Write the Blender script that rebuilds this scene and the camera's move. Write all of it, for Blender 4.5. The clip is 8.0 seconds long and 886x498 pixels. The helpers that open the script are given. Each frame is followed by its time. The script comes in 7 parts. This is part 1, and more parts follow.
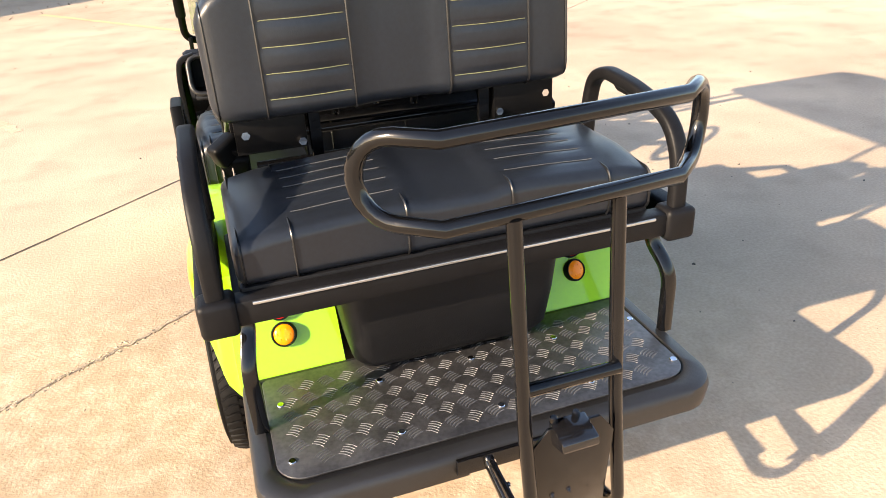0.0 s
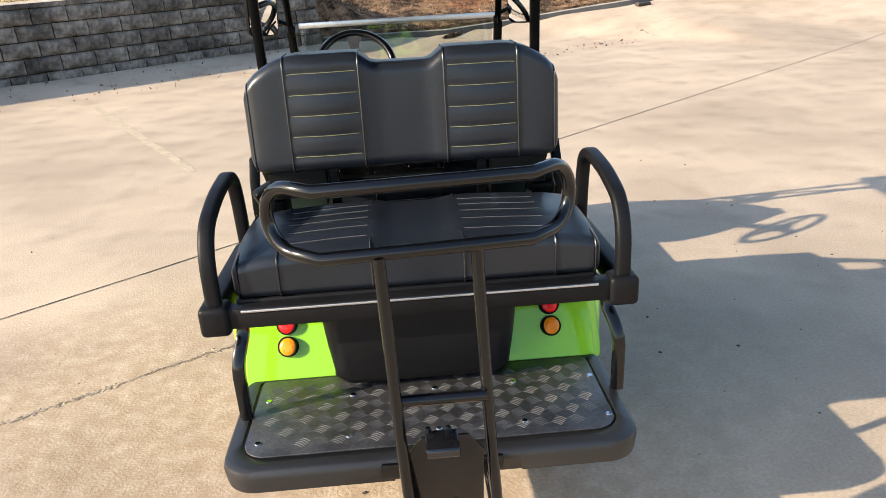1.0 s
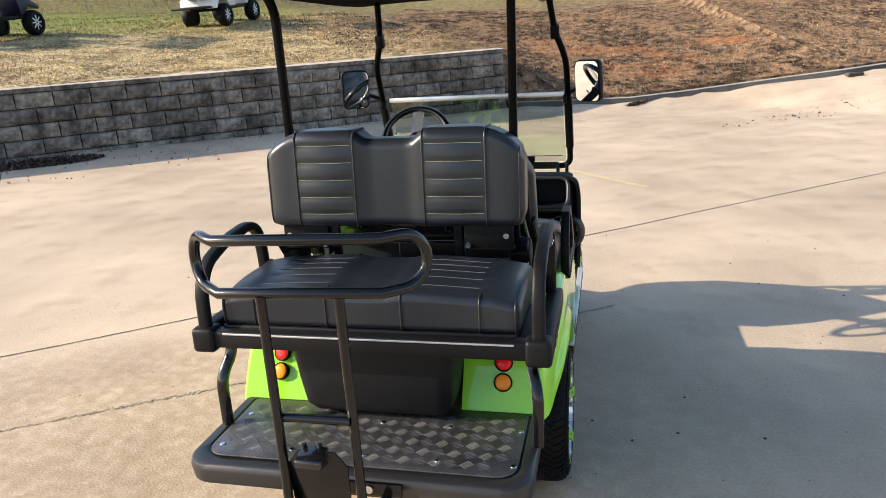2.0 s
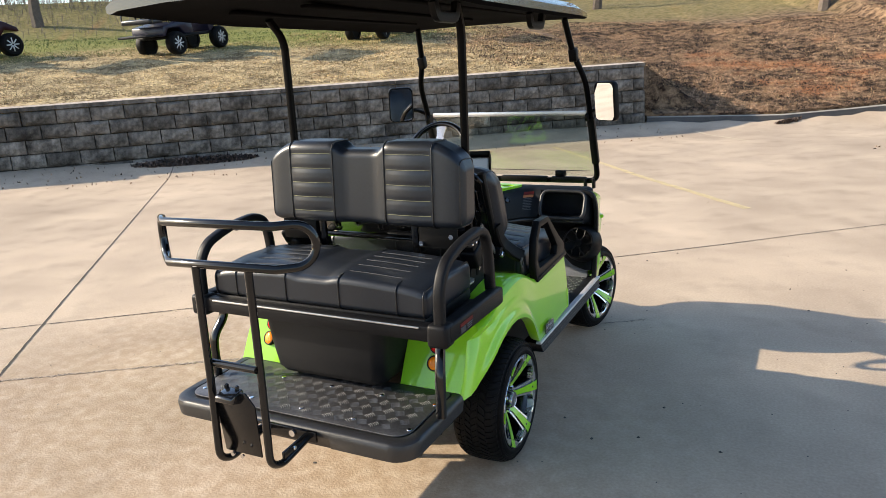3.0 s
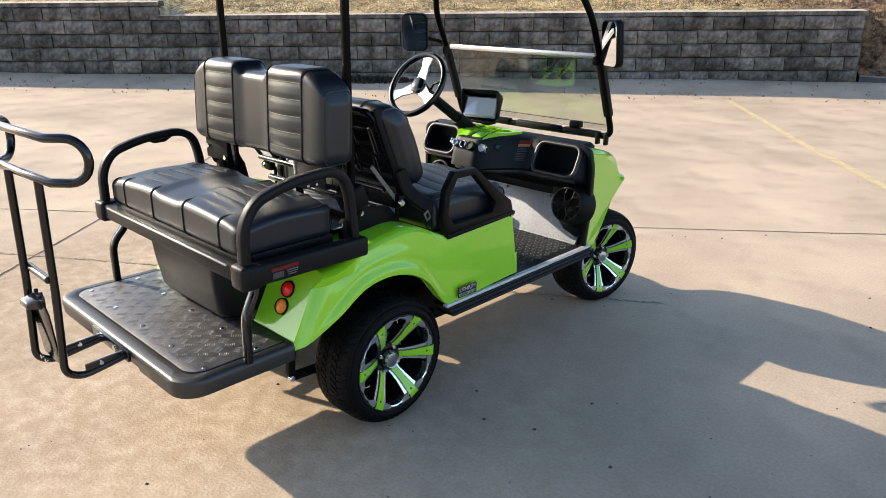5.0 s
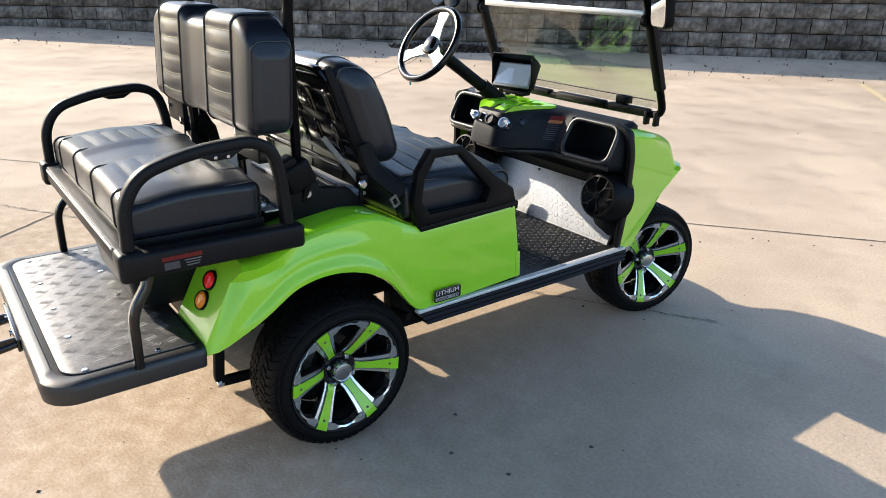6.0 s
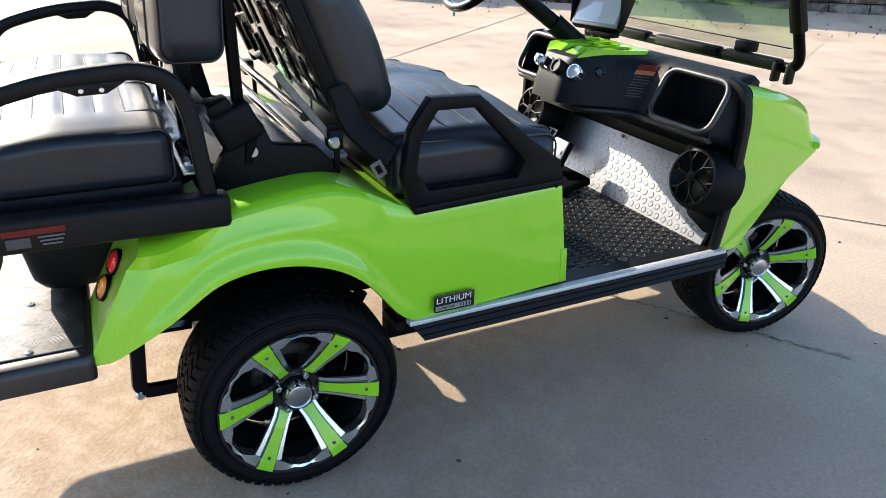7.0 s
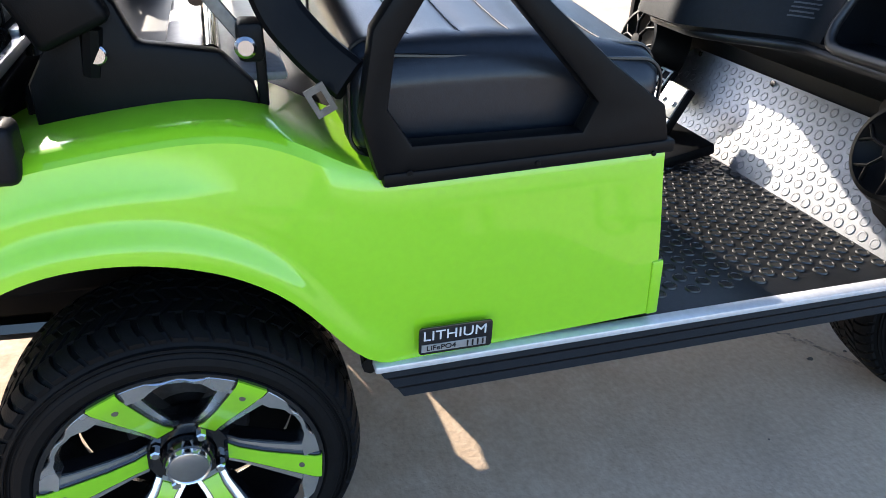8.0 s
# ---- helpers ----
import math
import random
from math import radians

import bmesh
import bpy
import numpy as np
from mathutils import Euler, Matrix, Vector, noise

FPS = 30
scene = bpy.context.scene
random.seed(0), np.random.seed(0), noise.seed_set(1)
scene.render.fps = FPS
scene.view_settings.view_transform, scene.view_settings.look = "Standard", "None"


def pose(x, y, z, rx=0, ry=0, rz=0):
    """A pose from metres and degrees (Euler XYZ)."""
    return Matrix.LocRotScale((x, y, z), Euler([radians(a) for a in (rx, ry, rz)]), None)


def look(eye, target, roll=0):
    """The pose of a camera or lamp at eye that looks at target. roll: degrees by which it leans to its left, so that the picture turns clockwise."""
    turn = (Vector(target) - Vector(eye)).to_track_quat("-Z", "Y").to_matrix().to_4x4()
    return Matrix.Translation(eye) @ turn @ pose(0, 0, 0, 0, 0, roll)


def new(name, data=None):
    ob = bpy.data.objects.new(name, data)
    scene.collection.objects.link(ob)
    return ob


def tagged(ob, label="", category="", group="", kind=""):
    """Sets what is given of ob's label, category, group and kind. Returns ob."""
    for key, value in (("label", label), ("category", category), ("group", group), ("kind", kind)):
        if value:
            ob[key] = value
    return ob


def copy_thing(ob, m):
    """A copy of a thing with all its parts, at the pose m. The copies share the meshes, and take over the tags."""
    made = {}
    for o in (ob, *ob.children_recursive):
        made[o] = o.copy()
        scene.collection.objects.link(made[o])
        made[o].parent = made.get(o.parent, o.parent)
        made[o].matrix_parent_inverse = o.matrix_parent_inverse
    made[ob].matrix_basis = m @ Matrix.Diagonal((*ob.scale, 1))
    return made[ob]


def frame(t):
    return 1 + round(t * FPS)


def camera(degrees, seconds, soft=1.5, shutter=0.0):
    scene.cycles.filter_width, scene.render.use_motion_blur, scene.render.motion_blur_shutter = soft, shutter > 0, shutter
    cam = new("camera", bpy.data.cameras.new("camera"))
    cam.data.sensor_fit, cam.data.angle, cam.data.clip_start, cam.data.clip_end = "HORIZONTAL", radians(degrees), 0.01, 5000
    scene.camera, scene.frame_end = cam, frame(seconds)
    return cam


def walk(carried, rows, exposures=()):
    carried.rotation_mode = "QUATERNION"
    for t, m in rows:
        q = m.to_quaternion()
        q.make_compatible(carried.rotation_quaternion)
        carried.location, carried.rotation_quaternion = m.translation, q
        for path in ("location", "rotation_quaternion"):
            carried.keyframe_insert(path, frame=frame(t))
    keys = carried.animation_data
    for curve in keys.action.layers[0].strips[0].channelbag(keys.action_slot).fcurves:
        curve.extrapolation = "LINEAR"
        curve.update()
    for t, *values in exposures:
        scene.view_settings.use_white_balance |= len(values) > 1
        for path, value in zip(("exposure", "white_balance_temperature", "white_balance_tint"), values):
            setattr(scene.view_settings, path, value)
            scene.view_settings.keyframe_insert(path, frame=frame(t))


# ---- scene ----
cam = camera(63.9, 8.0, 0.8)
PATH = [
    (0, (-0.44, -1.893, 1.521), (0.087, -0.196, 0.604), -3.3),
    (0.5, (-0.268, -2.144, 1.535), (0.057, -0.349, 0.714), -2.9),
    (1, (-0.008, -2.278, 1.581), (0.088, -0.419, 0.849), -3.2),
    (1.5, (0.365, -2.426, 1.622), (0.184, -0.537, 0.991), -3.4),
    (2, (0.737, -2.492, 1.631), (0.286, -0.621, 1.085), -3.2),
    (2.2, (0.892, -2.509, 1.622), (0.342, -0.658, 1.102), -3.2),
    (3.3, (1.796, -2.608, 1.655), (0.832, -0.932, 1.146), -2.3),
    (3.5, (1.906, -2.557, 1.643), (0.89, -0.916, 1.12), -1.9),
    (4, (2.169, -2.322, 1.625), (1.043, -0.771, 1.057), -1.1),
    (4.5, (2.377, -2.026, 1.613), (1.158, -0.565, 0.997), -0.1),
    (4.7, (2.458, -1.884, 1.615), (1.2, -0.464, 0.98), 0.2),
    (5.8, (2.381, -1.128, 1.515), (0.947, 0.07, 0.802), 1.5),
    (6, (2.379, -0.972, 1.501), (0.897, 0.155, 0.77), 1.5),
    (6.5, (2.235, -0.605, 1.448), (0.679, 0.378, 0.664), 1.7),
    (7, (1.987, -0.343, 1.326), (0.373, 0.484, 0.484), 1.9),
    (7.5, (1.676, -0.101, 1.204), (0.022, 0.564, 0.296), 2.3),
    (8, (1.417, 0.112, 1.076), (-0.25, 0.653, 0.111), 2.5),
]
walk(cam, [(t, look(eye, target, roll)) for t, eye, target, roll in PATH], [(0.0, 1.6, 7100, 15), (0.7, 1.23, 6450, 11), (1.5, 1.08, 6250, 10), (3.5, 0.935, 6250, 10), (4.7, 0.98, 6200, 10), (6.0, 1.11, 6000, 10), (7.0, 1.3, 5900, 11), (8.0, 1.8, 5850, 13)])

# ---- light ----
SUN_WAY = Vector((2.05, 0.66, -1.0)).normalized()
sun_data = bpy.data.lights.new("sun", "SUN")
sun_data.energy, sun_data.angle, sun_data.color = 4.8, radians(0.53), (1.0, 0.85, 0.64)
sun = new("sun", sun_data)
sun.matrix_world = Matrix.Translation((-20, -6, 12)) @ SUN_WAY.to_track_quat("-Z", "Y").to_matrix().to_4x4()
world = bpy.data.worlds.new("sky")
scene.world = world
world.use_nodes = True
wn = world.node_tree
sky = wn.nodes.new("ShaderNodeTexSky")
sky.sky_type, sky.sun_disc = "NISHITA", False
sky.sun_elevation, sky.sun_rotation = radians(24.9), math.atan2(-2.05, -0.66)
wn.links.new(sky.outputs[0], wn.nodes["Background"].inputs[0])
wn.nodes["Background"].inputs[1].default_value = 0.15


# ---- materials ----
def mat(name, col, rough=0.5, metal=0.0, var=0.15, scale=5.0, fine=90.0, bump=0.1, bscale=250.0, coat=0.0, spec=0.5, rvar=0.12, rand=0.0, col2=None, bdist=0.002, island=0.0, spread=0.3):
    """A surface whose colour, gloss and relief vary at two scales, in metres of the object."""
    m = bpy.data.materials.new(name)
    m.use_nodes = True
    nt = m.node_tree
    b = nt.nodes["Principled BSDF"]
    N = lambda kind: nt.nodes.new("ShaderNode" + kind)
    L = nt.links.new
    tc = N("TexCoord")
    big, small, rel = N("TexNoise"), N("TexNoise"), N("TexNoise")
    for node, s, d in ((big, scale, 4), (small, fine, 2), (rel, bscale, 2)):
        node.inputs["Scale"].default_value, node.inputs["Detail"].default_value = s, d
        L(tc.outputs["Object"], node.inputs["Vector"])
    add = N("Math")
    add.operation = "ADD"
    L(big.outputs["Fac"], add.inputs[0])
    L(small.outputs["Fac"], add.inputs[1])
    ramp = N("MapRange")
    ramp.inputs["From Min"].default_value, ramp.inputs["From Max"].default_value = 1 - spread, 1 + spread
    L(add.outputs[0], ramp.inputs["Value"])
    mix = N("Mix")
    mix.data_type = "RGBA"
    lo = [c * (1 - var) for c in col]
    hi = [min(1.0, c * (1 + var)) for c in (col2 or col)]
    mix.inputs["A"].default_value, mix.inputs["B"].default_value = (*lo, 1), (*hi, 1)
    L(ramp.outputs[0], mix.inputs["Factor"])
    colour = mix.outputs["Result"]
    if rand:
        info, sc, hsv = N("ObjectInfo"), N("MapRange"), N("HueSaturation")
        sc.inputs["To Min"].default_value, sc.inputs["To Max"].default_value = 1 - rand, 1 + rand
        L(info.outputs["Random"], sc.inputs["Value"])
        L(sc.outputs[0], hsv.inputs["Value"])
        L(colour, hsv.inputs["Color"])
        colour = hsv.outputs[0]
    if island:
        geo, sc, hsv = N("NewGeometry"), N("MapRange"), N("HueSaturation")
        sc.inputs["To Min"].default_value, sc.inputs["To Max"].default_value = 1 - island, 1 + island
        L(geo.outputs["Random Per Island"], sc.inputs["Value"])
        L(sc.outputs[0], hsv.inputs["Value"])
        L(colour, hsv.inputs["Color"])
        colour = hsv.outputs[0]
    L(colour, b.inputs["Base Color"])
    rr = N("MapRange")
    rr.inputs["To Min"].default_value, rr.inputs["To Max"].default_value = max(0.02, rough * (1 - rvar)), min(1, rough * (1 + rvar))
    L(big.outputs["Fac"], rr.inputs["Value"])
    L(rr.outputs[0], b.inputs["Roughness"])
    b.inputs["Metallic"].default_value, b.inputs["Specular IOR Level"].default_value = metal, spec
    b.inputs["Coat Weight"].default_value, b.inputs["Coat Roughness"].default_value = coat, 0.04
    if bump:
        bp = N("Bump")
        bp.inputs["Strength"].default_value, bp.inputs["Distance"].default_value = bump, bdist
        L(rel.outputs["Fac"], bp.inputs["Height"])
        L(bp.outputs[0], b.inputs["Normal"])
    return m


GREEN = mat("lime_paint", (0.272, 0.60, 0.012), 0.35, var=0.03, scale=3, bump=0, coat=1.0, spec=0.25, rvar=0.05)
PLASTIC = mat("textured_black_plastic", (0.006, 0.006, 0.007), 0.46, spec=0.17, var=0.2, bump=0.35, bscale=700, bdist=0.0008)
RIMPLASTIC = mat("satin_moulded_plastic", (0.012, 0.012, 0.013), 0.42, spec=0.6, var=0.2, bump=0.3, bscale=600, bdist=0.0008)
SMOOTHP = mat("smooth_black_plastic", (0.0032, 0.0033, 0.0038), 0.45, spec=0.12, var=0.2, bump=0.08, bscale=500)
POWDER = mat("powder_coated_steel", (0.003, 0.0031, 0.0037), 0.16, spec=0.3, var=0.2, bump=0.05, bscale=300, coat=0.32)
VINYL = mat("black_vinyl", (0.0098, 0.0126, 0.0182), 0.35, spec=0.43, var=0.2, bump=0.22, bscale=420, bdist=0.001)
PIPING = mat("vinyl_piping", (0.006, 0.0065, 0.008), 0.35, bump=0.05)
STITCH = mat("lime_thread", (0.17, 0.172, 0.09), 0.7, var=0.3, fine=300, bump=0.3, bscale=900)
GREYTHREAD = mat("grey_thread", (0.075, 0.077, 0.08), 0.7, var=0.3, fine=300, bump=0.3, bscale=900)
DASHP = mat("grained_dash_plastic", (0.0055, 0.0068, 0.0092), 0.5, spec=0.2, var=0.2, bump=0.2, bscale=600)
RUBBER = mat("tyre_rubber", (0.004, 0.004, 0.0044), 0.6, spec=0.12, var=0.3, scale=9, bump=0.25, bscale=350)
MATRUB = mat("rubber_floor_mat", (0.016, 0.016, 0.016), 0.33, var=0.3, scale=8, bump=0.2, bscale=300)
CHROME = mat("chrome", (0.75, 0.75, 0.76), 0.1, metal=1, var=0.05, bump=0)
MACHINED = mat("machined_aluminium", (0.72, 0.73, 0.75), 0.27, metal=1, var=0.06, bump=0.03, bscale=900)
STEEL = mat("worn_grey_steel", (0.13, 0.13, 0.125), 0.45, metal=0.6, var=0.25, scale=20, bump=0.1)
ALU = mat("brushed_aluminium_strip", (0.55, 0.56, 0.58), 0.35, metal=1, var=0.1, bump=0.05)
CAPGREY = mat("brushed_chrome_cap", (0.5, 0.51, 0.53), 0.24, metal=1, var=0.08, bump=0.05)
POSTBLACK = mat("black_steel_post", (0.0024, 0.0025, 0.003), 0.3, spec=0.05, var=0.2, bump=0.05, bscale=300)
UNDERSIDE = mat("matt_black_roof_lining", (0.003, 0.003, 0.0034), 0.9, spec=0.02, var=0.2, bump=0.1, bscale=200)
GLOSSBLACK = mat("gloss_black_paint", (0.006, 0.006, 0.007), 0.14, var=0.1, bump=0, coat=0.6)
TREAD = mat("tread_plate", (0.15, 0.148, 0.152), 0.52, metal=1.0, var=0.25, scale=12, bump=0.08)
TREADBAR = mat("worn_tread_bars", (0.11, 0.11, 0.113), 0.48, metal=0.35, var=0.25, scale=12, bump=0.05)
KICK = mat("studded_kick_plate", (0.21, 0.215, 0.226), 0.42, metal=0.85, var=0.12, scale=9, bump=0.05)
RED = mat("red_lens", (0.9, 0.012, 0.01), 0.15, var=0.1, bump=0, coat=0.1, spec=0.3)
AMBER = mat("amber_lens", (0.9, 0.25, 0.008), 0.15, var=0.1, bump=0, coat=0.1, spec=0.3)
MIRROR = mat("mirror_glass", (0.9, 0.9, 0.9), 0.015, metal=1, var=0.0, bump=0, rvar=0)
SCREEN = mat("display_glass_sky_glow", (0.1, 0.12, 0.14), 0.06, var=0.1, bump=0, coat=1.0, spec=1.0)
# faint blue glow added for the sky that this glass mostly reflects
SCREEN.node_tree.nodes["Principled BSDF"].inputs["Emission Color"].default_value = (0.72, 0.86, 1.0, 1)
SCREEN.node_tree.nodes["Principled BSDF"].inputs["Emission Strength"].default_value = 0.1
DRUM = mat("cast_iron_drum", (0.12, 0.11, 0.1), 0.6, metal=0.6, var=0.3, bump=0.3)
DECAL_R = mat("red_label", (0.13, 0.014, 0.011), 0.6, spec=0.2, bump=0)
DECAL_O = mat("orange_label", (0.4, 0.13, 0.03), 0.5, bump=0)
DECAL_W = mat("white_print", (0.6, 0.6, 0.6), 0.5, bump=0)
DECAL_P = mat("dull_print", (0.11, 0.11, 0.115), 0.5, bump=0)
DECAL_G = mat("grey_print", (0.045, 0.045, 0.05), 0.5, bump=0)
SILVER = mat("satin_silver_strip", (0.6, 0.61, 0.63), 0.35, metal=0.35, var=0.1, bump=0.05)
PALEGREY = mat("pale_grey_plate", (0.3, 0.3, 0.29), 0.4, metal=0.3, var=0.1, bump=0.05)
TEAL = mat("teal_tag", (0.02, 0.35, 0.38), 0.5, bump=0)
GAUGE = mat("gauge_face", (0.55, 0.56, 0.58), 0.4, bump=0)


def clear_glass(name, tint):
    m = bpy.data.materials.new(name)
    m.use_nodes = True
    nt = m.node_tree
    nt.nodes.remove(nt.nodes["Principled BSDF"])
    out = nt.nodes["Material Output"]
    clear, gloss, mix, fres = (nt.nodes.new("ShaderNode" + k) for k in ("BsdfTransparent", "BsdfGlossy", "MixShader", "LayerWeight"))
    clear.inputs["Color"].default_value = (*tint, 1)
    gloss.inputs["Roughness"].default_value = 0.01
    power, amount = nt.nodes.new("ShaderNodeMath"), nt.nodes.new("ShaderNodeMapRange")
    power.operation, power.inputs[1].default_value = "POWER", 4.0
    amount.inputs["To Min"].default_value, amount.inputs["To Max"].default_value = 0.07, 0.8
    nt.links.new(fres.outputs["Facing"], power.inputs[0])
    nt.links.new(power.outputs[0], amount.inputs["Value"])
    nt.links.new(amount.outputs[0], mix.inputs[0])
    nt.links.new(clear.outputs[0], mix.inputs[1])
    nt.links.new(gloss.outputs[0], mix.inputs[2])
    nt.links.new(mix.outputs[0], out.inputs["Surface"])
    return m


GLASS = clear_glass("windshield_acrylic", (0.84, 0.87, 0.83))


def concrete_mat():
    m = mat("weathered_concrete", (0.425, 0.331, 0.242), 0.8, var=0.08, scale=1.3, fine=75, bump=0.7, bscale=85, spec=0.12, col2=(0.485, 0.386, 0.284), bdist=0.0035)
    nt = m.node_tree
    b = nt.nodes["Principled BSDF"]
    N = lambda kind: nt.nodes.new("ShaderNode" + kind)
    L = nt.links.new
    colour = b.inputs["Base Color"].links[0].from_socket
    tc = N("TexCoord")
    wide, spots, grit = N("TexNoise"), N("TexNoise"), N("TexVoronoi")
    wide.inputs["Scale"].default_value, wide.inputs["Detail"].default_value = 0.32, 5
    spots.inputs["Scale"].default_value, spots.inputs["Detail"].default_value = 2.7, 6
    grit.inputs["Scale"].default_value = 38
    for n in (wide, spots, grit):
        L(tc.outputs["Object"], n.inputs["Vector"])
    r1, r2, r3 = N("MapRange"), N("MapRange"), N("MapRange")
    for r, lo, hi, a, z in ((r1, 0.35, 0.65, 0.84, 1.1), (r2, 0.52, 0.74, 1.0, 0.82), (r3, 0.0, 0.1, 0.93, 1.0)):
        r.inputs["From Min"].default_value, r.inputs["From Max"].default_value = lo, hi
        r.inputs["To Min"].default_value, r.inputs["To Max"].default_value = a, z
    L(wide.outputs["Fac"], r1.inputs["Value"])
    L(spots.outputs["Fac"], r2.inputs["Value"])
    L(grit.outputs["Distance"], r3.inputs["Value"])
    m1, m2 = N("Math"), N("Math")
    m1.operation = m2.operation = "MULTIPLY"
    L(r1.outputs[0], m1.inputs[0])
    L(r2.outputs[0], m1.inputs[1])
    L(m1.outputs[0], m2.inputs[0])
    L(r3.outputs[0], m2.inputs[1])
    hsv = N("HueSaturation")
    L(m2.outputs[0], hsv.inputs["Value"])
    L(colour, hsv.inputs["Color"])
    # scoured, browner surface where the slab is worn
    att, rough_noise, gain, worn = N("VertexColor"), N("TexNoise"), N("MapRange"), N("Mix")
    att.layer_name = "worn"
    rough_noise.inputs["Scale"].default_value, rough_noise.inputs["Detail"].default_value = 14, 6
    L(tc.outputs["Object"], rough_noise.inputs["Vector"])
    gain.inputs["From Min"].default_value, gain.inputs["From Max"].default_value = 0.3, 0.6
    L(rough_noise.outputs["Fac"], gain.inputs["Value"])
    amount = N("Math")
    amount.operation = "MULTIPLY"
    L(att.outputs["Color"], amount.inputs[0])
    L(gain.outputs[0], amount.inputs[1])
    worn.data_type, worn.blend_type = "RGBA", "MULTIPLY"
    worn.inputs["B"].default_value = (0.79, 0.745, 0.69, 1)
    L(amount.outputs[0], worn.inputs["Factor"])
    L(hsv.outputs[0], worn.inputs["A"])
    L(worn.outputs["Result"], b.inputs["Base Color"])
    return m


CONCRETE = concrete_mat()
JOINT = mat("joint_dirt", (0.05, 0.04, 0.03), 0.9, var=0.4, scale=20, bump=0.5, bscale=120)
CRACK = mat("crumbled_crack", (0.17, 0.13, 0.095), 0.9, var=0.5, scale=30, bump=0.8, bscale=90, col2=(0.3, 0.24, 0.18))
FADED = mat("worn_yellow_paint", (0.43, 0.342, 0.222), 0.8, var=0.2, scale=7, fine=40, bump=0.4, bscale=120, col2=(0.455, 0.366, 0.255))
YELLOW = mat("faded_yellow_paint", (0.455, 0.36, 0.205), 0.8, var=0.2, scale=7, fine=40, bump=0.4, bscale=120, col2=(0.5, 0.39, 0.2))
CHIP = mat("concrete_chips", (0.36, 0.28, 0.205), 0.9, island=0.3, var=0.2, scale=20, bump=0.3)
# kerb front: its shade is put into a darker concrete colour
KERBFACE = mat("shaded_kerb_face", (0.07, 0.067, 0.066), 0.9, var=0.4, scale=2.5, bump=0.5, bscale=90)
KERB = mat("kerb_concrete", (0.27, 0.24, 0.205), 0.85, var=0.3, scale=2.5, bump=0.5, bscale=90)
BLOCK = mat("split_face_block", (0.122, 0.106, 0.09), 0.9, var=0.36, spread=0.22, scale=5.5, fine=13, bump=0.9, bscale=30, rand=0.35, spec=0.2, bdist=0.012)
def weathered(m, lo, hi):
    """Stains and pale bloom that run across the blocks."""
    nt = m.node_tree
    b = nt.nodes["Principled BSDF"]
    L = nt.links.new
    colour = b.inputs["Base Color"].links[0].from_socket
    geo, mp, n1, r, hsv = (nt.nodes.new("ShaderNode" + k) for k in ("NewGeometry", "Mapping", "TexNoise", "MapRange", "HueSaturation"))
    mp.inputs["Scale"].default_value = (2.2, 2.2, 1.1)
    n1.inputs["Scale"].default_value, n1.inputs["Detail"].default_value, n1.inputs["Roughness"].default_value = 1.3, 7, 0.72
    r.inputs["From Min"].default_value, r.inputs["From Max"].default_value = 0.34, 0.68
    r.inputs["To Min"].default_value, r.inputs["To Max"].default_value = lo, hi
    L(geo.outputs["Position"], mp.inputs["Vector"])
    L(mp.outputs[0], n1.inputs["Vector"])
    L(n1.outputs["Fac"], r.inputs["Value"])
    L(r.outputs[0], hsv.inputs["Value"])
    L(colour, hsv.inputs["Color"])
    L(hsv.outputs[0], b.inputs["Base Color"])


weathered(BLOCK, 0.42, 1.85)
# cap tops: sunlight put into a paler colour than the faces
CAPM = mat("sunlit_cap_top", (0.5, 0.42, 0.35), 0.9, var=0.25, scale=4, fine=40, bump=0.7, bscale=70, rand=0.15, spec=0.2)
LEAF = mat("dead_leaves", (0.058, 0.033, 0.021), 0.8, island=0.6, var=0.6, scale=1.1, fine=4.5, bump=0, spread=0.13, col2=(0.25, 0.16, 0.095))
DARKLEAF = mat("damp_dead_leaves", (0.022, 0.014, 0.011), 0.8, island=1.0, var=0.5, scale=1.3, fine=9, bump=0, col2=(0.1, 0.065, 0.048))
STRAW = mat("dry_grass", (0.3, 0.215, 0.11), 0.85, island=0.45, var=0.4, spread=0.18, scale=0.9, fine=6, bump=0, col2=(0.5, 0.37, 0.19))
TURF = mat("green_grass", (0.12, 0.145, 0.035), 0.85, island=0.5, var=0.35, scale=0.8, fine=5, bump=0)
PEBBLE = mat("dark_grit", (0.06, 0.05, 0.043), 0.9, var=0.5, scale=20, bump=0.2)
TWIG = mat("grey_twigs", (0.24, 0.19, 0.145), 0.9, var=0.35, scale=3, bump=0)
BARK = mat("tree_bark", (0.11, 0.085, 0.065), 0.9, var=0.35, scale=6, bump=0.8, bscale=40)
WHITEP = mat("white_paint", (0.62, 0.63, 0.64), 0.3, var=0.08, bump=0, coat=0.4)
MAROON = mat("maroon_paint", (0.02, 0.0022, 0.006), 0.35, var=0.1, bump=0, spec=0.25)
NAVY = mat("navy_paint", (0.01, 0.01, 0.026), 0.3, var=0.1, bump=0, spec=0.3)
TRAILER = mat("trailer_black_steel", (0.012, 0.012, 0.013), 0.4, var=0.2, bump=0.1)


# ---- mesh helpers ----
def part(name, bm, material, parent=None, label="", smooth=40.0):
    """Link a bmesh as one mesh object, under a thing or a part."""
    bmesh.ops.recalc_face_normals(bm, faces=bm.faces)
    me = bpy.data.meshes.new(name)
    bm.to_mesh(me)
    bm.free()
    me.polygons.foreach_set("use_smooth", [True] * len(me.polygons))
    me.set_sharp_from_angle(angle=radians(smooth))
    me.materials.append(material)
    ob = new(name, me)
    if parent:
        ob.parent = parent
    if label:
        ob["label"] = label
    return ob


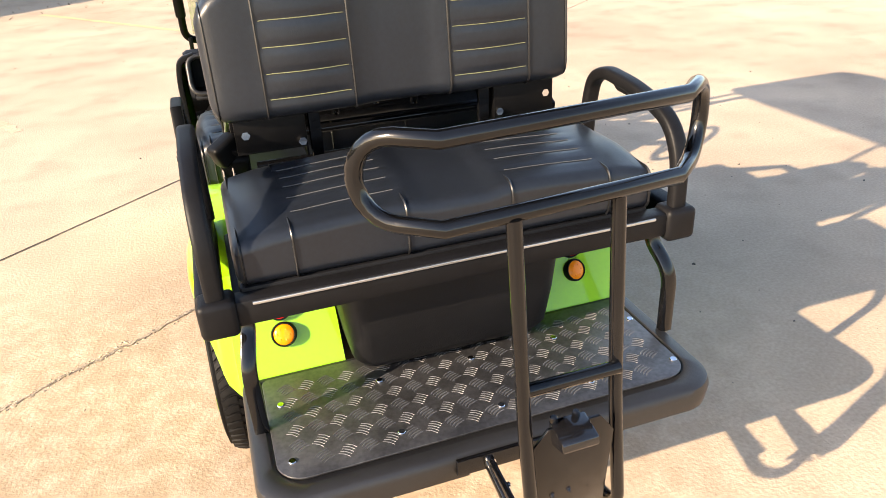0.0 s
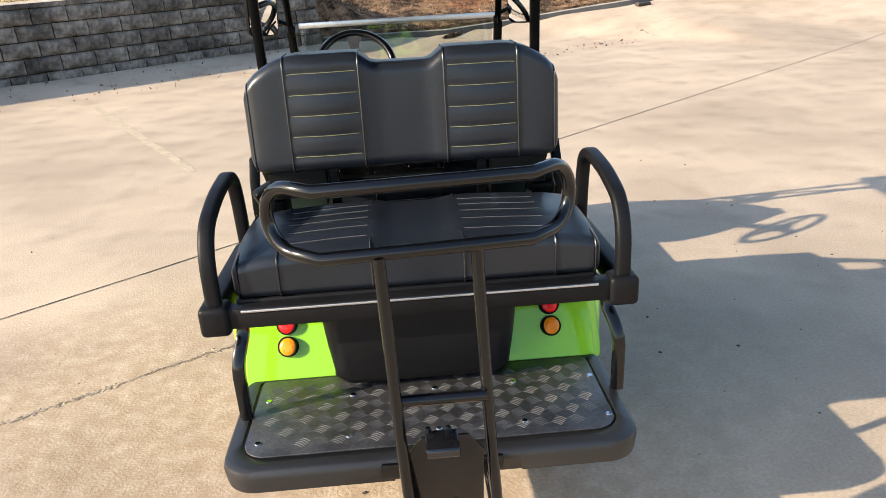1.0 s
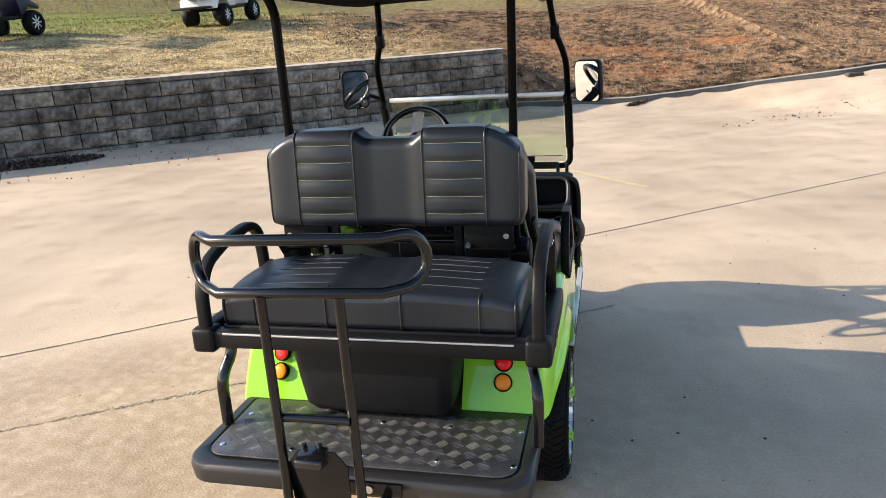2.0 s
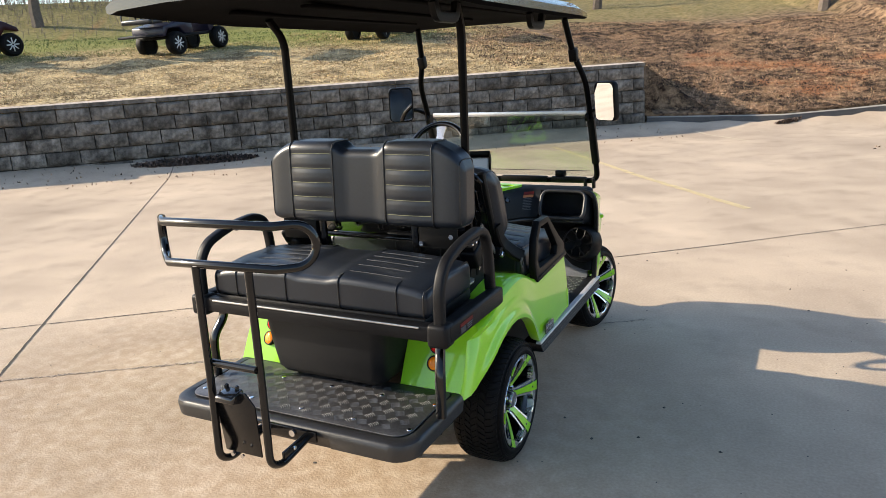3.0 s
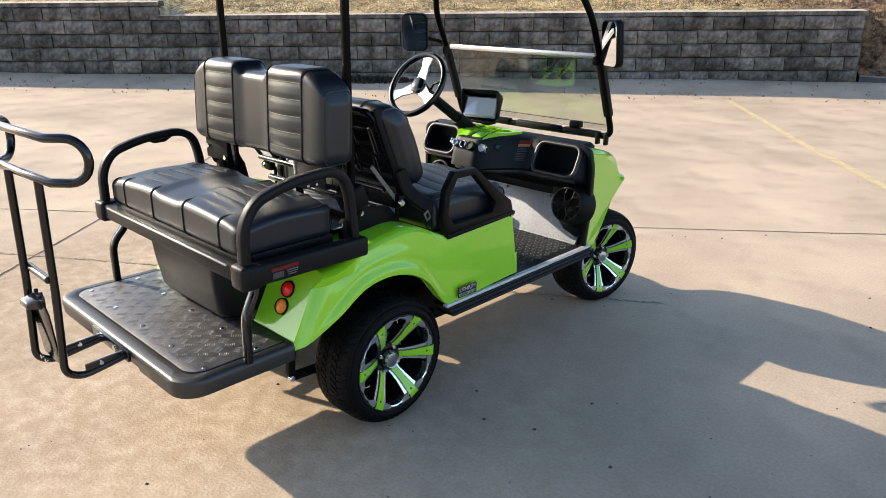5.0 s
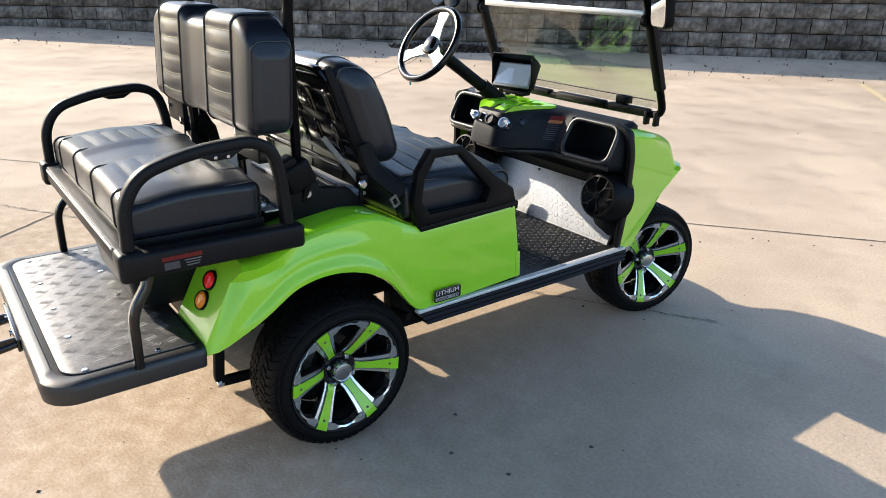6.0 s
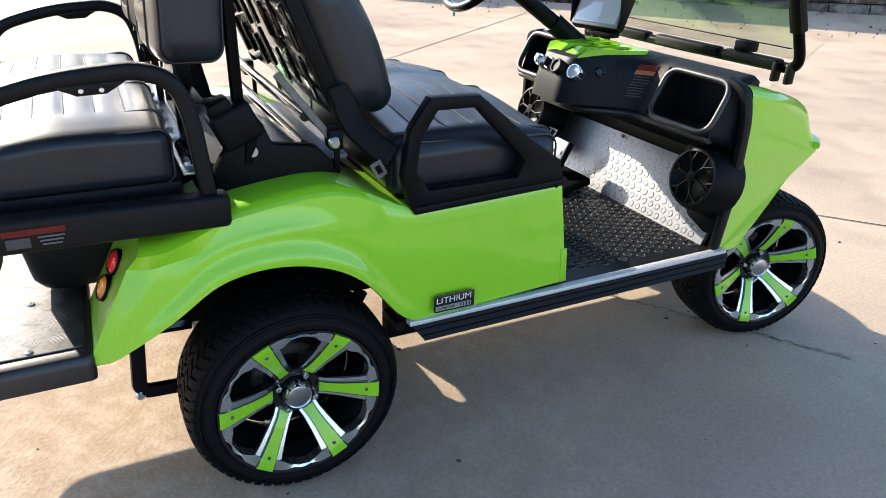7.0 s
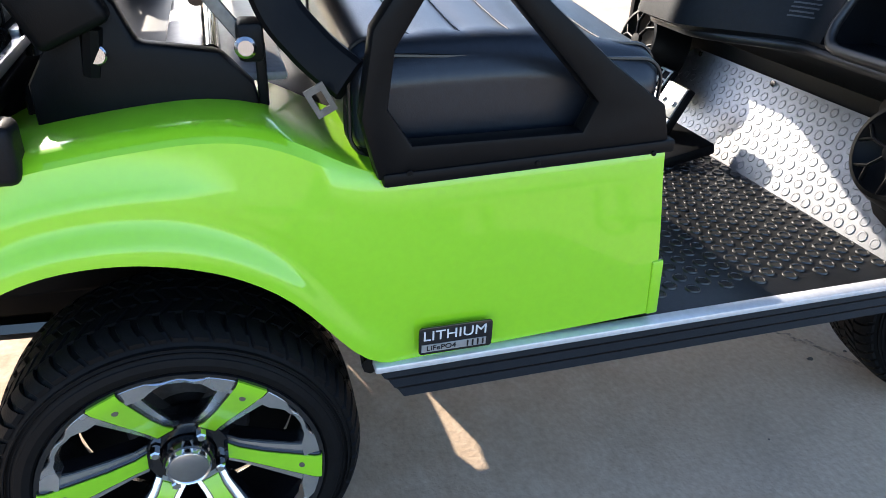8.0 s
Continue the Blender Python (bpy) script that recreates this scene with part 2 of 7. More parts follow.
def from_lists(name, verts, faces, material, parent=None, label="", smooth=40.0):
    me = bpy.data.meshes.new(name)
    me.from_pydata(verts, [], faces)
    me.polygons.foreach_set("use_smooth", [True] * len(me.polygons))
    me.set_sharp_from_angle(angle=radians(smooth))
    me.materials.append(material)
    ob = new(name, me)
    if parent:
        ob.parent = parent
    if label:
        ob["label"] = label
    return ob


def put(bm, tmp, m=None):
    """Add the bmesh tmp to bm."""
    mp = {v: bm.verts.new(m @ v.co if m else v.co) for v in tmp.verts}
    for f in tmp.faces:
        bm.faces.new([mp[v] for v in f.verts])
    tmp.free()
    return bm


def box(bm, c, s, bev=0.004, seg=2, m=None):
    tmp = bmesh.new()
    bmesh.ops.create_cube(tmp, size=1.0)
    for v in tmp.verts:
        v.co = Vector((v.co.x * s[0], v.co.y * s[1], v.co.z * s[2]))
    if bev:
        bmesh.ops.bevel(tmp, geom=tmp.edges[:], offset=min(bev, min(s) * 0.45), segments=seg, profile=0.5, affect="EDGES")
    return put(bm, tmp, Matrix.Translation(c) @ (m or Matrix()))


def fillet(pts, r, n=6, closed=False):
    """Round the corners of a polyline."""
    pts = [Vector(p) for p in pts]
    out = []
    k = len(pts)
    for i, p in enumerate(pts):
        if not closed and i in (0, k - 1):
            out.append(p)
            continue
        a, b = pts[i - 1], pts[(i + 1) % k]
        d1, d2 = (a - p), (b - p)
        q = min(r, d1.length * 0.49, d2.length * 0.49)
        s, e = p + d1.normalized() * q, p + d2.normalized() * q
        for j in range(n + 1):
            t = j / n
            out.append(s * (1 - t) ** 2 + p * 2 * t * (1 - t) + e * t * t)
    return out


def sweep(bm, pts, r, seg=10, closed=False, flat=None, up=None):
    """Sweep a round tube, or a flat oval (flat: its second radius), along a polyline."""
    pts = [Vector(p) for p in pts]
    n = len(pts)
    rings = []
    ref = Vector(up) if up else None
    prev = None
    for i, p in enumerate(pts):
        a = pts[i - 1] if (i or closed) else p
        b = pts[(i + 1) % n] if (i < n - 1 or closed) else p
        t = (b - a).normalized()
        if ref is not None:
            u = (ref - t * ref.dot(t)).normalized()
        elif prev is None:
            u = t.orthogonal().normalized()
        else:
            u = (prev - t * prev.dot(t)).normalized()
        prev = u
        w = t.cross(u)
        r2 = flat or r
        ring = []
        for j in range(seg):
            ang = 2 * math.pi * j / seg
            c, s = math.cos(ang), math.sin(ang)
            if flat:
                c, s = math.copysign(abs(c) ** 0.5, c), math.copysign(abs(s) ** 0.5, s)
            ring.append(bm.verts.new(p + u * (r * c) + w * (r2 * s)))
        rings.append(ring)
    m = n if closed else n - 1
    for i in range(m):
        a, b = rings[i], rings[(i + 1) % n]
        for j in range(seg):
            bm.faces.new((a[j], a[(j + 1) % seg], b[(j + 1) % seg], b[j]))
    if not closed:
        bm.faces.new(rings[0][::-1])
        bm.faces.new(rings[-1])
    return bm


def lathe(bm, prof, seg=32, axis="X", c=(0, 0, 0), closed=False):
    """Turn a profile of (along, radius) about an axis."""
    rings = []
    c = Vector(c)
    for a, r in prof:
        ring = []
        for j in range(seg):
            t = 2 * math.pi * j / seg
            u, v = r * math.cos(t), r * math.sin(t)
            p = {"X": (a, u, v), "Y": (u, a, v), "Z": (u, v, a)}[axis]
            ring.append(bm.verts.new(c + Vector(p)))
        rings.append(ring)
    k = len(rings)
    for i in range(k if closed else k - 1):
        a, b = rings[i], rings[(i + 1) % k]
        for j in range(seg):
            bm.faces.new((a[j], a[(j + 1) % seg], b[(j + 1) % seg], b[j]))
    if not closed:
        bm.faces.new(rings[0][::-1])
        bm.faces.new(rings[-1])
    return bm


def disc(bm, c, r, h, axis="Z", seg=16, m=None):
    """A short cylinder with a softened rim."""
    tmp = bmesh.new()
    e = min(r, h) * 0.3
    lathe(tmp, [(0, r), (h - e, r), (h, r - e)], seg, axis)
    return put(bm, tmp, Matrix.Translation(c) @ (m or Matrix()))


def plate(bm, outline, th, plane="YZ", at=0.0, bev=0.003):
    """A flat plate from a closed outline, of a thickness, standing in a plane."""
    tmp = bmesh.new()
    def place(p, d):
        return {"YZ": (at + d, p[0], p[1]), "XZ": (p[0], at + d, p[1]), "XY": (p[0], p[1], at + d)}[plane]
    lo = [tmp.verts.new(place(p, -th / 2)) for p in outline]
    hi = [tmp.verts.new(place(p, th / 2)) for p in outline]
    n = len(outline)
    tmp.faces.new(lo)
    tmp.faces.new(hi[::-1])
    for i in range(n):
        tmp.faces.new((lo[i], hi[i], hi[(i + 1) % n], lo[(i + 1) % n]))
    bmesh.ops.recalc_face_normals(tmp, faces=tmp.faces)
    if bev:
        edges = [e for e in tmp.edges if len(e.link_faces) == 2 and e.calc_face_angle() > 0.6]
        bmesh.ops.bevel(tmp, geom=edges, offset=bev, segments=2, profile=0.5, affect="EDGES")
    return put(bm, tmp)


def frame_plate(bm, outer, inner, th, at, bev=0.0):
    """A plate in the YZ plane with a hole; both outlines have the same number of corners."""
    n = len(outer)
    V = lambda p, d: bm.verts.new((at + d, p[0], p[1]))
    oa, ob = [V(p, -th / 2) for p in outer], [V(p, th / 2) for p in outer]
    ia, ib = [V(p, -th / 2) for p in inner], [V(p, th / 2) for p in inner]
    for i in range(n):
        j = (i + 1) % n
        bm.faces.new((ob[i], ob[j], ib[j], ib[i]))
        bm.faces.new((oa[j], oa[i], ia[i], ia[j]))
        bm.faces.new((oa[i], oa[j], ob[j], ob[i]))
        bm.faces.new((ia[j], ia[i], ib[i], ib[j]))
    return bm


def cushion_grid(half, r, cuts, shape):
    """A padded block: a cube's grid with rounded edges, then bent by shape(p)."""
    bm = bmesh.new()
    bmesh.ops.create_cube(bm, size=2.0)
    bmesh.ops.subdivide_edges(bm, edges=bm.edges[:], cuts=cuts, use_grid_fill=True)
    hx, hy, hz = half
    for v in bm.verts:
        p = Vector((v.co.x * hx, v.co.y * hy, v.co.z * hz))
        q = Vector((max(-hx + r, min(hx - r, p.x)), max(-hy + r, min(hy - r, p.y)), max(-hz + r, min(hz - r, p.z))))
        d = p - q
        v.co = shape(q + (d.normalized() * r if d.length > 1e-6 else d))
    return bm


def round_section(hy, hz, r, n=6):
    """A rounded rectangle in (y, z), as a closed list."""
    out = []
    for cy, cz, a0 in ((hy - r, hz - r, 0), (-hy + r, hz - r, 90), (-hy + r, -hz + r, 180), (hy - r, -hz + r, 270)):
        for i in range(n + 1):
            a = radians(a0 + 90 * i / n)
            out.append((cy + r * math.cos(a), cz + r * math.sin(a)))
    return out


def smoothstep(a, b, x):
    t = max(0.0, min(1.0, (x - a) / (b - a)))
    return t * t * (3 - 2 * t)


def interp(x, table):
    if x <= table[0][0]:
        return table[0][1]
    for (x0, y0), (x1, y1) in zip(table, table[1:]):
        if x <= x1:
            return y0 + (y1 - y0) * (x - x0) / (x1 - x0)
    return table[-1][1]


# ---- ground, wall and hill ----
EDGE = [(-45.0, -25.7, 0.15), (-13.44, 3.38, 0.18), (-1.55, 14.3, 0.22), (1.25, 15.0, 0.18), (2.55, 15.5, 0.25), (3.8, 15.85, 0.35), (5.0, 16.0, 0.46), (6.2, 16.15, 0.56), (8.5, 17.6, 0.7), (14.0, 21.5, 1.0), (60.0, 50.0, 3.0)]
B, C = Vector((-13.44, 3.38)), Vector((-1.55, 14.3))
ALONG = (C - B).normalized()
BACK = Vector((-ALONG.y, ALONG.x))


def edge_at(x, y):
    """Signed distance from the lot's edge (lot: plus), the edge's height there, and how far along it lies."""
    best, run = None, 0.0
    p = Vector((x, y))
    for (x0, y0, z0), (x1, y1, z1) in zip(EDGE, EDGE[1:]):
        a, b = Vector((x0, y0)), Vector((x1, y1))
        d = b - a
        t = max(0.0, min(1.0, (p - a).dot(d) / d.dot(d)))
        q = a + d * t
        dist = (p - q).length
        side = d.x * (y - y0) - d.y * (x - x0)
        if best is None or dist < best[0] - 1e-9:
            best = (dist, -1 if side > 0 else 1, z0 + (z1 - z0) * t, run + d.length * t)
        run += d.length
    return best[0] * best[1], best[2], best[3]


def ground_z(x, y):
    d, zb, s = edge_at(x, y)
    if d <= 0:
        return zb - 0.25 * min(1.0, -d / 0.5)
    steep = 1.25 + 1.6 * smoothstep(-1.8, 0.0, x) * smoothstep(5.0, 2.5, x)
    return zb * max(0.0, 1 - d / (1.5 + 14.0 * max(0.0, zb - 0.3) + 20.0 * max(0.0, zb - 0.5))) ** steep


def axis_steps(lo, hi, a, b, fine, grow=1.25):
    """Grid lines: even between a and b, wider and wider outside."""
    mid = [a + fine * i for i in range(int((b - a) / fine) + 1)]
    left, right, st = [], [], fine
    x = a
    while x > lo:
        st *= grow
        x -= st
        left.append(x)
    x, st = mid[-1], fine
    while x < hi:
        st *= grow
        x += st
        right.append(x)
    return left[::-1] + mid + right


gx, gy = axis_steps(-160, 160, -16, 12, 0.3), axis_steps(-160, 160, -6, 19, 0.3)
verts = [(x, y, ground_z(x, y)) for y in gy for x in gx]
W = len(gx)
faces = [(j * W + i, j * W + i + 1, (j + 1) * W + i + 1, (j + 1) * W + i) for j in range(len(gy) - 1) for i in range(W - 1)]
ground = tagged(from_lists("ground", verts, faces, CONCRETE), "weathered tan concrete parking lot with stains", "concrete lot", kind="structure")


def worn_at(x, y):
    """How scoured the slab is, 0 to 1."""
    d = math.hypot((x + 0.9) / 2.9, (y + 0.5) / 2.4)
    return smoothstep(1.0, 0.35, d + 0.25 * noise.noise((x * 0.8, y * 0.8, 5)))


wear = ground.data.color_attributes.new("worn", "FLOAT_COLOR", "POINT")
wear.data.foreach_set("color", [c for x, y, z in verts for c in (worn_at(x, y),) * 3 + (1.0,)])


def strip(name, pts, width, material, label, lift=0.003, rough=0.3, step=0.06, kind="structure", cat="joint"):
    """A ragged ribbon that lies on the ground along a line."""
    rng = random.Random(name + label)
    vs, fs = [], []
    for (x0, y0), (x1, y1) in zip(pts, pts[1:]):
        d = Vector((x1 - x0, y1 - y0))
        n = max(2, int(d.length / step))
        nv = Vector((-d.y, d.x)).normalized()
        base = len(vs)
        for i in range(n + 1):
            p = Vector((x0, y0)) + d * (i / n) + nv * width * rough * rng.uniform(-0.6, 0.6)
            for sgn in (-1, 1):
                q = p + nv * (sgn * width * 0.5 * (1 + rough * rng.uniform(-1, 1)))
                vs.append((q.x, q.y, ground_z(q.x, q.y) + lift))
        for i in range(n):
            k = base + 2 * i
            fs.append((k, k + 2, k + 3, k + 1))
    return tagged(from_lists(name, vs, fs, material), label, cat, kind=kind)


strip("joint_saw_cut", [(-1.1, -2.01), (-2.19, -0.73), (-3.5, 0.8), (-8.19, 6.31), (-8.9, 7.15)], 0.013, JOINT, "dark saw-cut joint across the concrete")
strip("joint_saw_cut", [(-5.5, -1.62), (-3.64, 0.02), (-2.5, 0.92), (-1.57, 1.7), (-0.76, 2.42), (0.06, 3.13), (1.06, 3.98), (1.67, 4.53), (5.63, 7.95), (9.5, 11.3)], 0.010, JOINT, "thin dark saw-cut joint between concrete slabs")
CRACK_LINE = [(-3.2, -0.83), (-1.67, 0.2), (-1.33, 0.41), (-1.1, 0.57), (-0.91, 0.68), (-0.2, 1.18), (0.79, 1.86)]
strip("crack", CRACK_LINE, 0.014, CRACK, "crumbling crack in the concrete", rough=0.9, step=0.022, cat="crack")
strip("parking_line", [(1.15, 5.64), (-0.34, 7.6), (-2.74, 11.05)], 0.1, YELLOW, "faded yellow parking line on concrete", rough=0.12, cat="parking line")
strip("parking_line", [(0.75, 12.2), (-0.4, 13.8)], 0.085, FADED, "worn yellow parking line on concrete", rough=0.12, cat="parking line")
strip("parking_line", [(-1.9, 4.1), (-4.4, 8.4)], 0.09, FADED, "worn yellow parking line on concrete", rough=0.2, cat="parking line")


# retaining wall: courses of split-face blocks and a cap, each block a piece
BLK, COURSE, FOOT = 0.578, 0.256, -0.206
wall_rot = Matrix(((ALONG.x, BACK.x, 0), (ALONG.y, BACK.y, 0), (0, 0, 1))).to_4x4()
TILT_WALL = Matrix.Rotation(-math.atan(0.018), 4, "Y")
bm = bmesh.new()
box(bm, (4.1, 0.21, 0.46), (24.0, 0.2, 1.2), 0.01)
wall = tagged(part("wall_retaining", bm, JOINT), "grey split-face concrete block retaining wall", "wall", kind="structure")
wall.matrix_world = Matrix.Translation((B.x, B.y, 0.085)) @ wall_rot @ TILT_WALL


def block_mesh(seed, lx, lz, depth, rough, material, top_material=None):
    """A block with a rough split face towards minus y."""
    rng = random.Random(seed)
    vs, fs = [], []
    nx, nz = 7, 4
    for j in range(nz + 1):
        for i in range(nx + 1):
            edge = i in (0, nx) or j in (0, nz)
            y = rng.uniform(-rough, 0.0) if not edge else rng.uniform(0.016, 0.03)
            z = lz * j / nz
            if top_material:
                y, z = (0.15, lz) if j == nz else (rng.uniform(-0.004, 0.004), lz * 0.72 * j / (nz - 1))
            vs.append((lx * (i / nx - 0.5) + (0 if edge else rng.uniform(-0.012, 0.012)), y, z))
    n0 = len(vs)
    for j in range(nz):
        for i in range(nx):
            a = j * (nx + 1) + i
            fs.append((a, a + 1, a + nx + 2, a + nx + 1))
    ring = [(-lx / 2, 0), (lx / 2, 0), (lx / 2, lz), (-lx / 2, lz)]
    vs += [(x, depth, z) for x, z in ring]
    cr = [0, nx, (nz + 1) * (nx + 1) - 1, nz * (nx + 1)]
    bottom = list(range(0, nx + 1))
    top = list(range(nz * (nx + 1), (nz + 1) * (nx + 1)))
    fs.append(tuple(bottom[::-1]) + (n0, n0 + 1))
    fs.append(tuple(top) + (n0 + 2, n0 + 3))
    fs.append((cr[0], cr[3], n0 + 3, n0))
    fs.append((cr[2], cr[1], n0 + 1, n0 + 2))
    me = bpy.data.meshes.new("block")
    me.from_pydata(vs, [], fs)
    me.polygons.foreach_set("use_smooth", [True] * len(me.polygons))
    me.set_sharp_from_angle(angle=radians(50))
    me.materials.append(material)
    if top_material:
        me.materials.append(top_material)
        # sloped front strip and top carry the painted sunlight
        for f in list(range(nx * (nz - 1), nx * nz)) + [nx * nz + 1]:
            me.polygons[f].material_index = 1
    return me


def lay_blocks():
    rng = random.Random(7)
    kinds = [block_mesh(s, BLK - 0.016, COURSE - 0.014, 0.1, 0.045, BLOCK) for s in range(12)]
    halves = [block_mesh(20 + s, BLK / 2 - 0.016, COURSE - 0.014, 0.1, 0.038, BLOCK) for s in range(3)]
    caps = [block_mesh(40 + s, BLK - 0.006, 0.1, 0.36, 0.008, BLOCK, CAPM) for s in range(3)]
    S0, S1, STEP = -7.6, 16.1, 2.4
    for c in range(6):
        hi = STEP if c == 5 else S1
        s = STEP - 17 * BLK if c == 5 else S0 + (0.5 if c % 2 else 0.0) * BLK
        while s < hi - 0.05:
            mesh, w = (rng.choice(kinds), BLK) if s + BLK <= hi + 0.02 else (rng.choice(halves), BLK / 2)
            ob = new("block", mesh)
            ob.parent = wall
            ob.location = (s + w / 2, rng.uniform(-0.012, 0.012) + 0.012 * c - 0.02, c * COURSE + FOOT)
            ob.rotation_euler = (0, rng.uniform(-0.006, 0.006), rng.uniform(-0.02, 0.02))
            s += w
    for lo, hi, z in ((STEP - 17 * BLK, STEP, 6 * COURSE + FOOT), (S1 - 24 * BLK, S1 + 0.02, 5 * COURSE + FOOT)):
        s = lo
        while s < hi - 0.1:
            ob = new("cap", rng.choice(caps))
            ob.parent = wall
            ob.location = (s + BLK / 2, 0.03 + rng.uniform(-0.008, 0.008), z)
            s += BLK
    # the returned end of the wall
    for c in range(5):
        for k in range(2):
            ob = new("block", rng.choice(halves))
            ob.parent = wall
            ob.location = (S1 - 0.005, 0.2 + k * 0.29 + 0.012 * c, c * COURSE + FOOT)
            ob.rotation_euler = (0, 0, radians(90))


# kerb past the wall's end
def kerb():
    bm = bmesh.new()
    pts = [(x, y, z) for x, y, z in EDGE[2:]]
    dense = []
    for a, b in zip(pts, pts[1:]):
        n = max(2, int((Vector(b) - Vector(a)).length / 1.0))
        dense += [Vector(a).lerp(Vector(b), i / n) for i in range(n)]
    dense.append(Vector(pts[-1]))
    prof = [(-0.02, -0.1), (0.0, 0.0), (0.015, 0.09), (0.05, 0.105), (0.075, 0.107), (0.15, 0.108), (0.17, 0.09), (0.175, -0.1)]
    rings = []
    for i, p in enumerate(dense):
        t = (dense[min(i + 1, len(dense) - 1)] - dense[max(i - 1, 0)]).normalized()
        nv = Vector((-t.y, t.x, 0)).normalized()
        rings.append([bm.verts.new(p + nv * a + Vector((0, 0, h - 0.015))) for a, h in prof])
    for a, b in zip(rings, rings[1:]):
        for j in range(len(prof) - 1):
            bm.faces.new((a[j], a[j + 1], b[j + 1], b[j]))
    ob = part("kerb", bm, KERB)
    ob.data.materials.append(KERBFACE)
    # front strips take the colour with the shade in it
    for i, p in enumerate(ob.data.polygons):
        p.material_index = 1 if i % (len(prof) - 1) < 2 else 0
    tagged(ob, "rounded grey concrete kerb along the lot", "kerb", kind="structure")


kerb()


# hill: dry grass terrace behind the wall, leaf-strewn clay bank past its end
def hill_z(x, y):
    d, zb, s = edge_at(x, y)
    d = max(0.0, -d)
    run = (Vector((x, y)) - C).dot(ALONG)
    u = max(smoothstep(-0.1, 1.6, run), smoothstep(-0.1, 0.1, run) * smoothstep(1.0, 0.5, d))
    at = (Vector((x, y)) - B).dot(ALONG)
    top = 1.165 + 0.018 * at + 0.085 + 0.25 * smoothstep(2.5, 2.3, at) * smoothstep(2.5, 0.6, d)
    left = min(top, 1.75) - 0.02 + (0.16 - 0.01 * smoothstep(-18.0, -9.0, run)) * min(d, 9.5) + 0.1 * max(0.0, min(d - 9.5, 5.0)) + 0.26 * max(0.0, min(d - 14.5, 7.5)) - 0.02 * max(0.0, min(d - 22, 60))
    right = zb + 0.1 + 0.26 * min(d, 8.0) + 0.15 * max(0.0, min(d - 8, 22)) + 0.04 * max(0.0, min(d - 30, 60))
    return left * (1 - u) + right * u + 0.05 * noise.noise((x * 0.5, y * 0.5, 0)) * min(1.0, d * 2)


CLAY = ((0.0, 18.8, 1.1, 0.6), (1.1, 18.8, 1.3, 0.55), (2.0, 16.8, 1.0, 0.5), (3.7, 19.3, 1.0, 0.4), (-1.0, 19.6, 0.8, 0.4), (0.9, 17.4, 0.8, 0.28), (2.8, 18.0, 0.9, 0.25))


def clay_at(x, y):
    """How bare the red clay lies on the bank, 0 to 1."""
    a = max(math.exp(-((x - cx) / rx) ** 2 - ((y - cy) / ry) ** 2) for cx, cy, rx, ry in CLAY)
    return smoothstep(0.2, 0.8, a + 0.6 * noise.noise((x * 1.3, y * 2.2, 9)) + 0.4 * noise.noise((x * 4, y * 5, 2)))


def hill_mat():
    m = mat("hillside_turf", (0.25, 0.175, 0.085), 0.95, var=0.4, spread=0.16, scale=1.6, fine=13, bump=1.0, bscale=30, col2=(0.42, 0.325, 0.18), spec=0.1, bdist=0.03)
    nt = m.node_tree
    b = nt.nodes["Principled BSDF"]
    N = lambda kind: nt.nodes.new("ShaderNode" + kind)
    L = nt.links.new
    straw = b.inputs["Base Color"].links[0].from_socket
    att = N("VertexColor")
    att.layer_name = "cover"
    sep = N("SeparateColor")
    L(att.outputs["Color"], sep.inputs["Color"])
    tc, n2 = N("TexCoord"), N("TexNoise")
    n2.inputs["Scale"].default_value, n2.inputs["Detail"].default_value = 9, 5
    L(tc.outputs["Object"], n2.inputs["Vector"])
    def blend(a, col_a, col_b, cover, noise_node, lo, hi):
        r = N("MapRange")
        r.inputs["From Min"].default_value, r.inputs["From Max"].default_value = lo, hi
        L(noise_node.outputs["Fac"], r.inputs["Value"])
        c = N("Mix")
        c.data_type = "RGBA"
        c.inputs["A"].default_value, c.inputs["B"].default_value = (*col_a, 1), (*col_b, 1)
        L(r.outputs[0], c.inputs["Factor"])
        o = N("Mix")
        o.data_type = "RGBA"
        L(cover, o.inputs["Factor"])
        L(a, o.inputs["A"])
        L(c.outputs["Result"], o.inputs["B"])
        return o.outputs["Result"]
    green = blend(straw, (0.14, 0.155, 0.038), (0.26, 0.245, 0.07), sep.outputs[0], n2, 0.35, 0.65)
    n3 = N("TexNoise")
    n3.inputs["Scale"].default_value, n3.inputs["Detail"].default_value, n3.inputs["Roughness"].default_value = 5.0, 8, 0.75
    L(tc.outputs["Object"], n3.inputs["Vector"])
    litter = blend(green, (0.035, 0.021, 0.014), (0.34, 0.225, 0.135), sep.outputs[1], n3, 0.4, 0.64)
    bank = blend(litter, (0.13, 0.055, 0.026), (0.42, 0.19, 0.085), sep.outputs[2], n3, 0.35, 0.65)
    L(bank, b.inputs["Base Color"])
    return m


HILL = hill_mat()


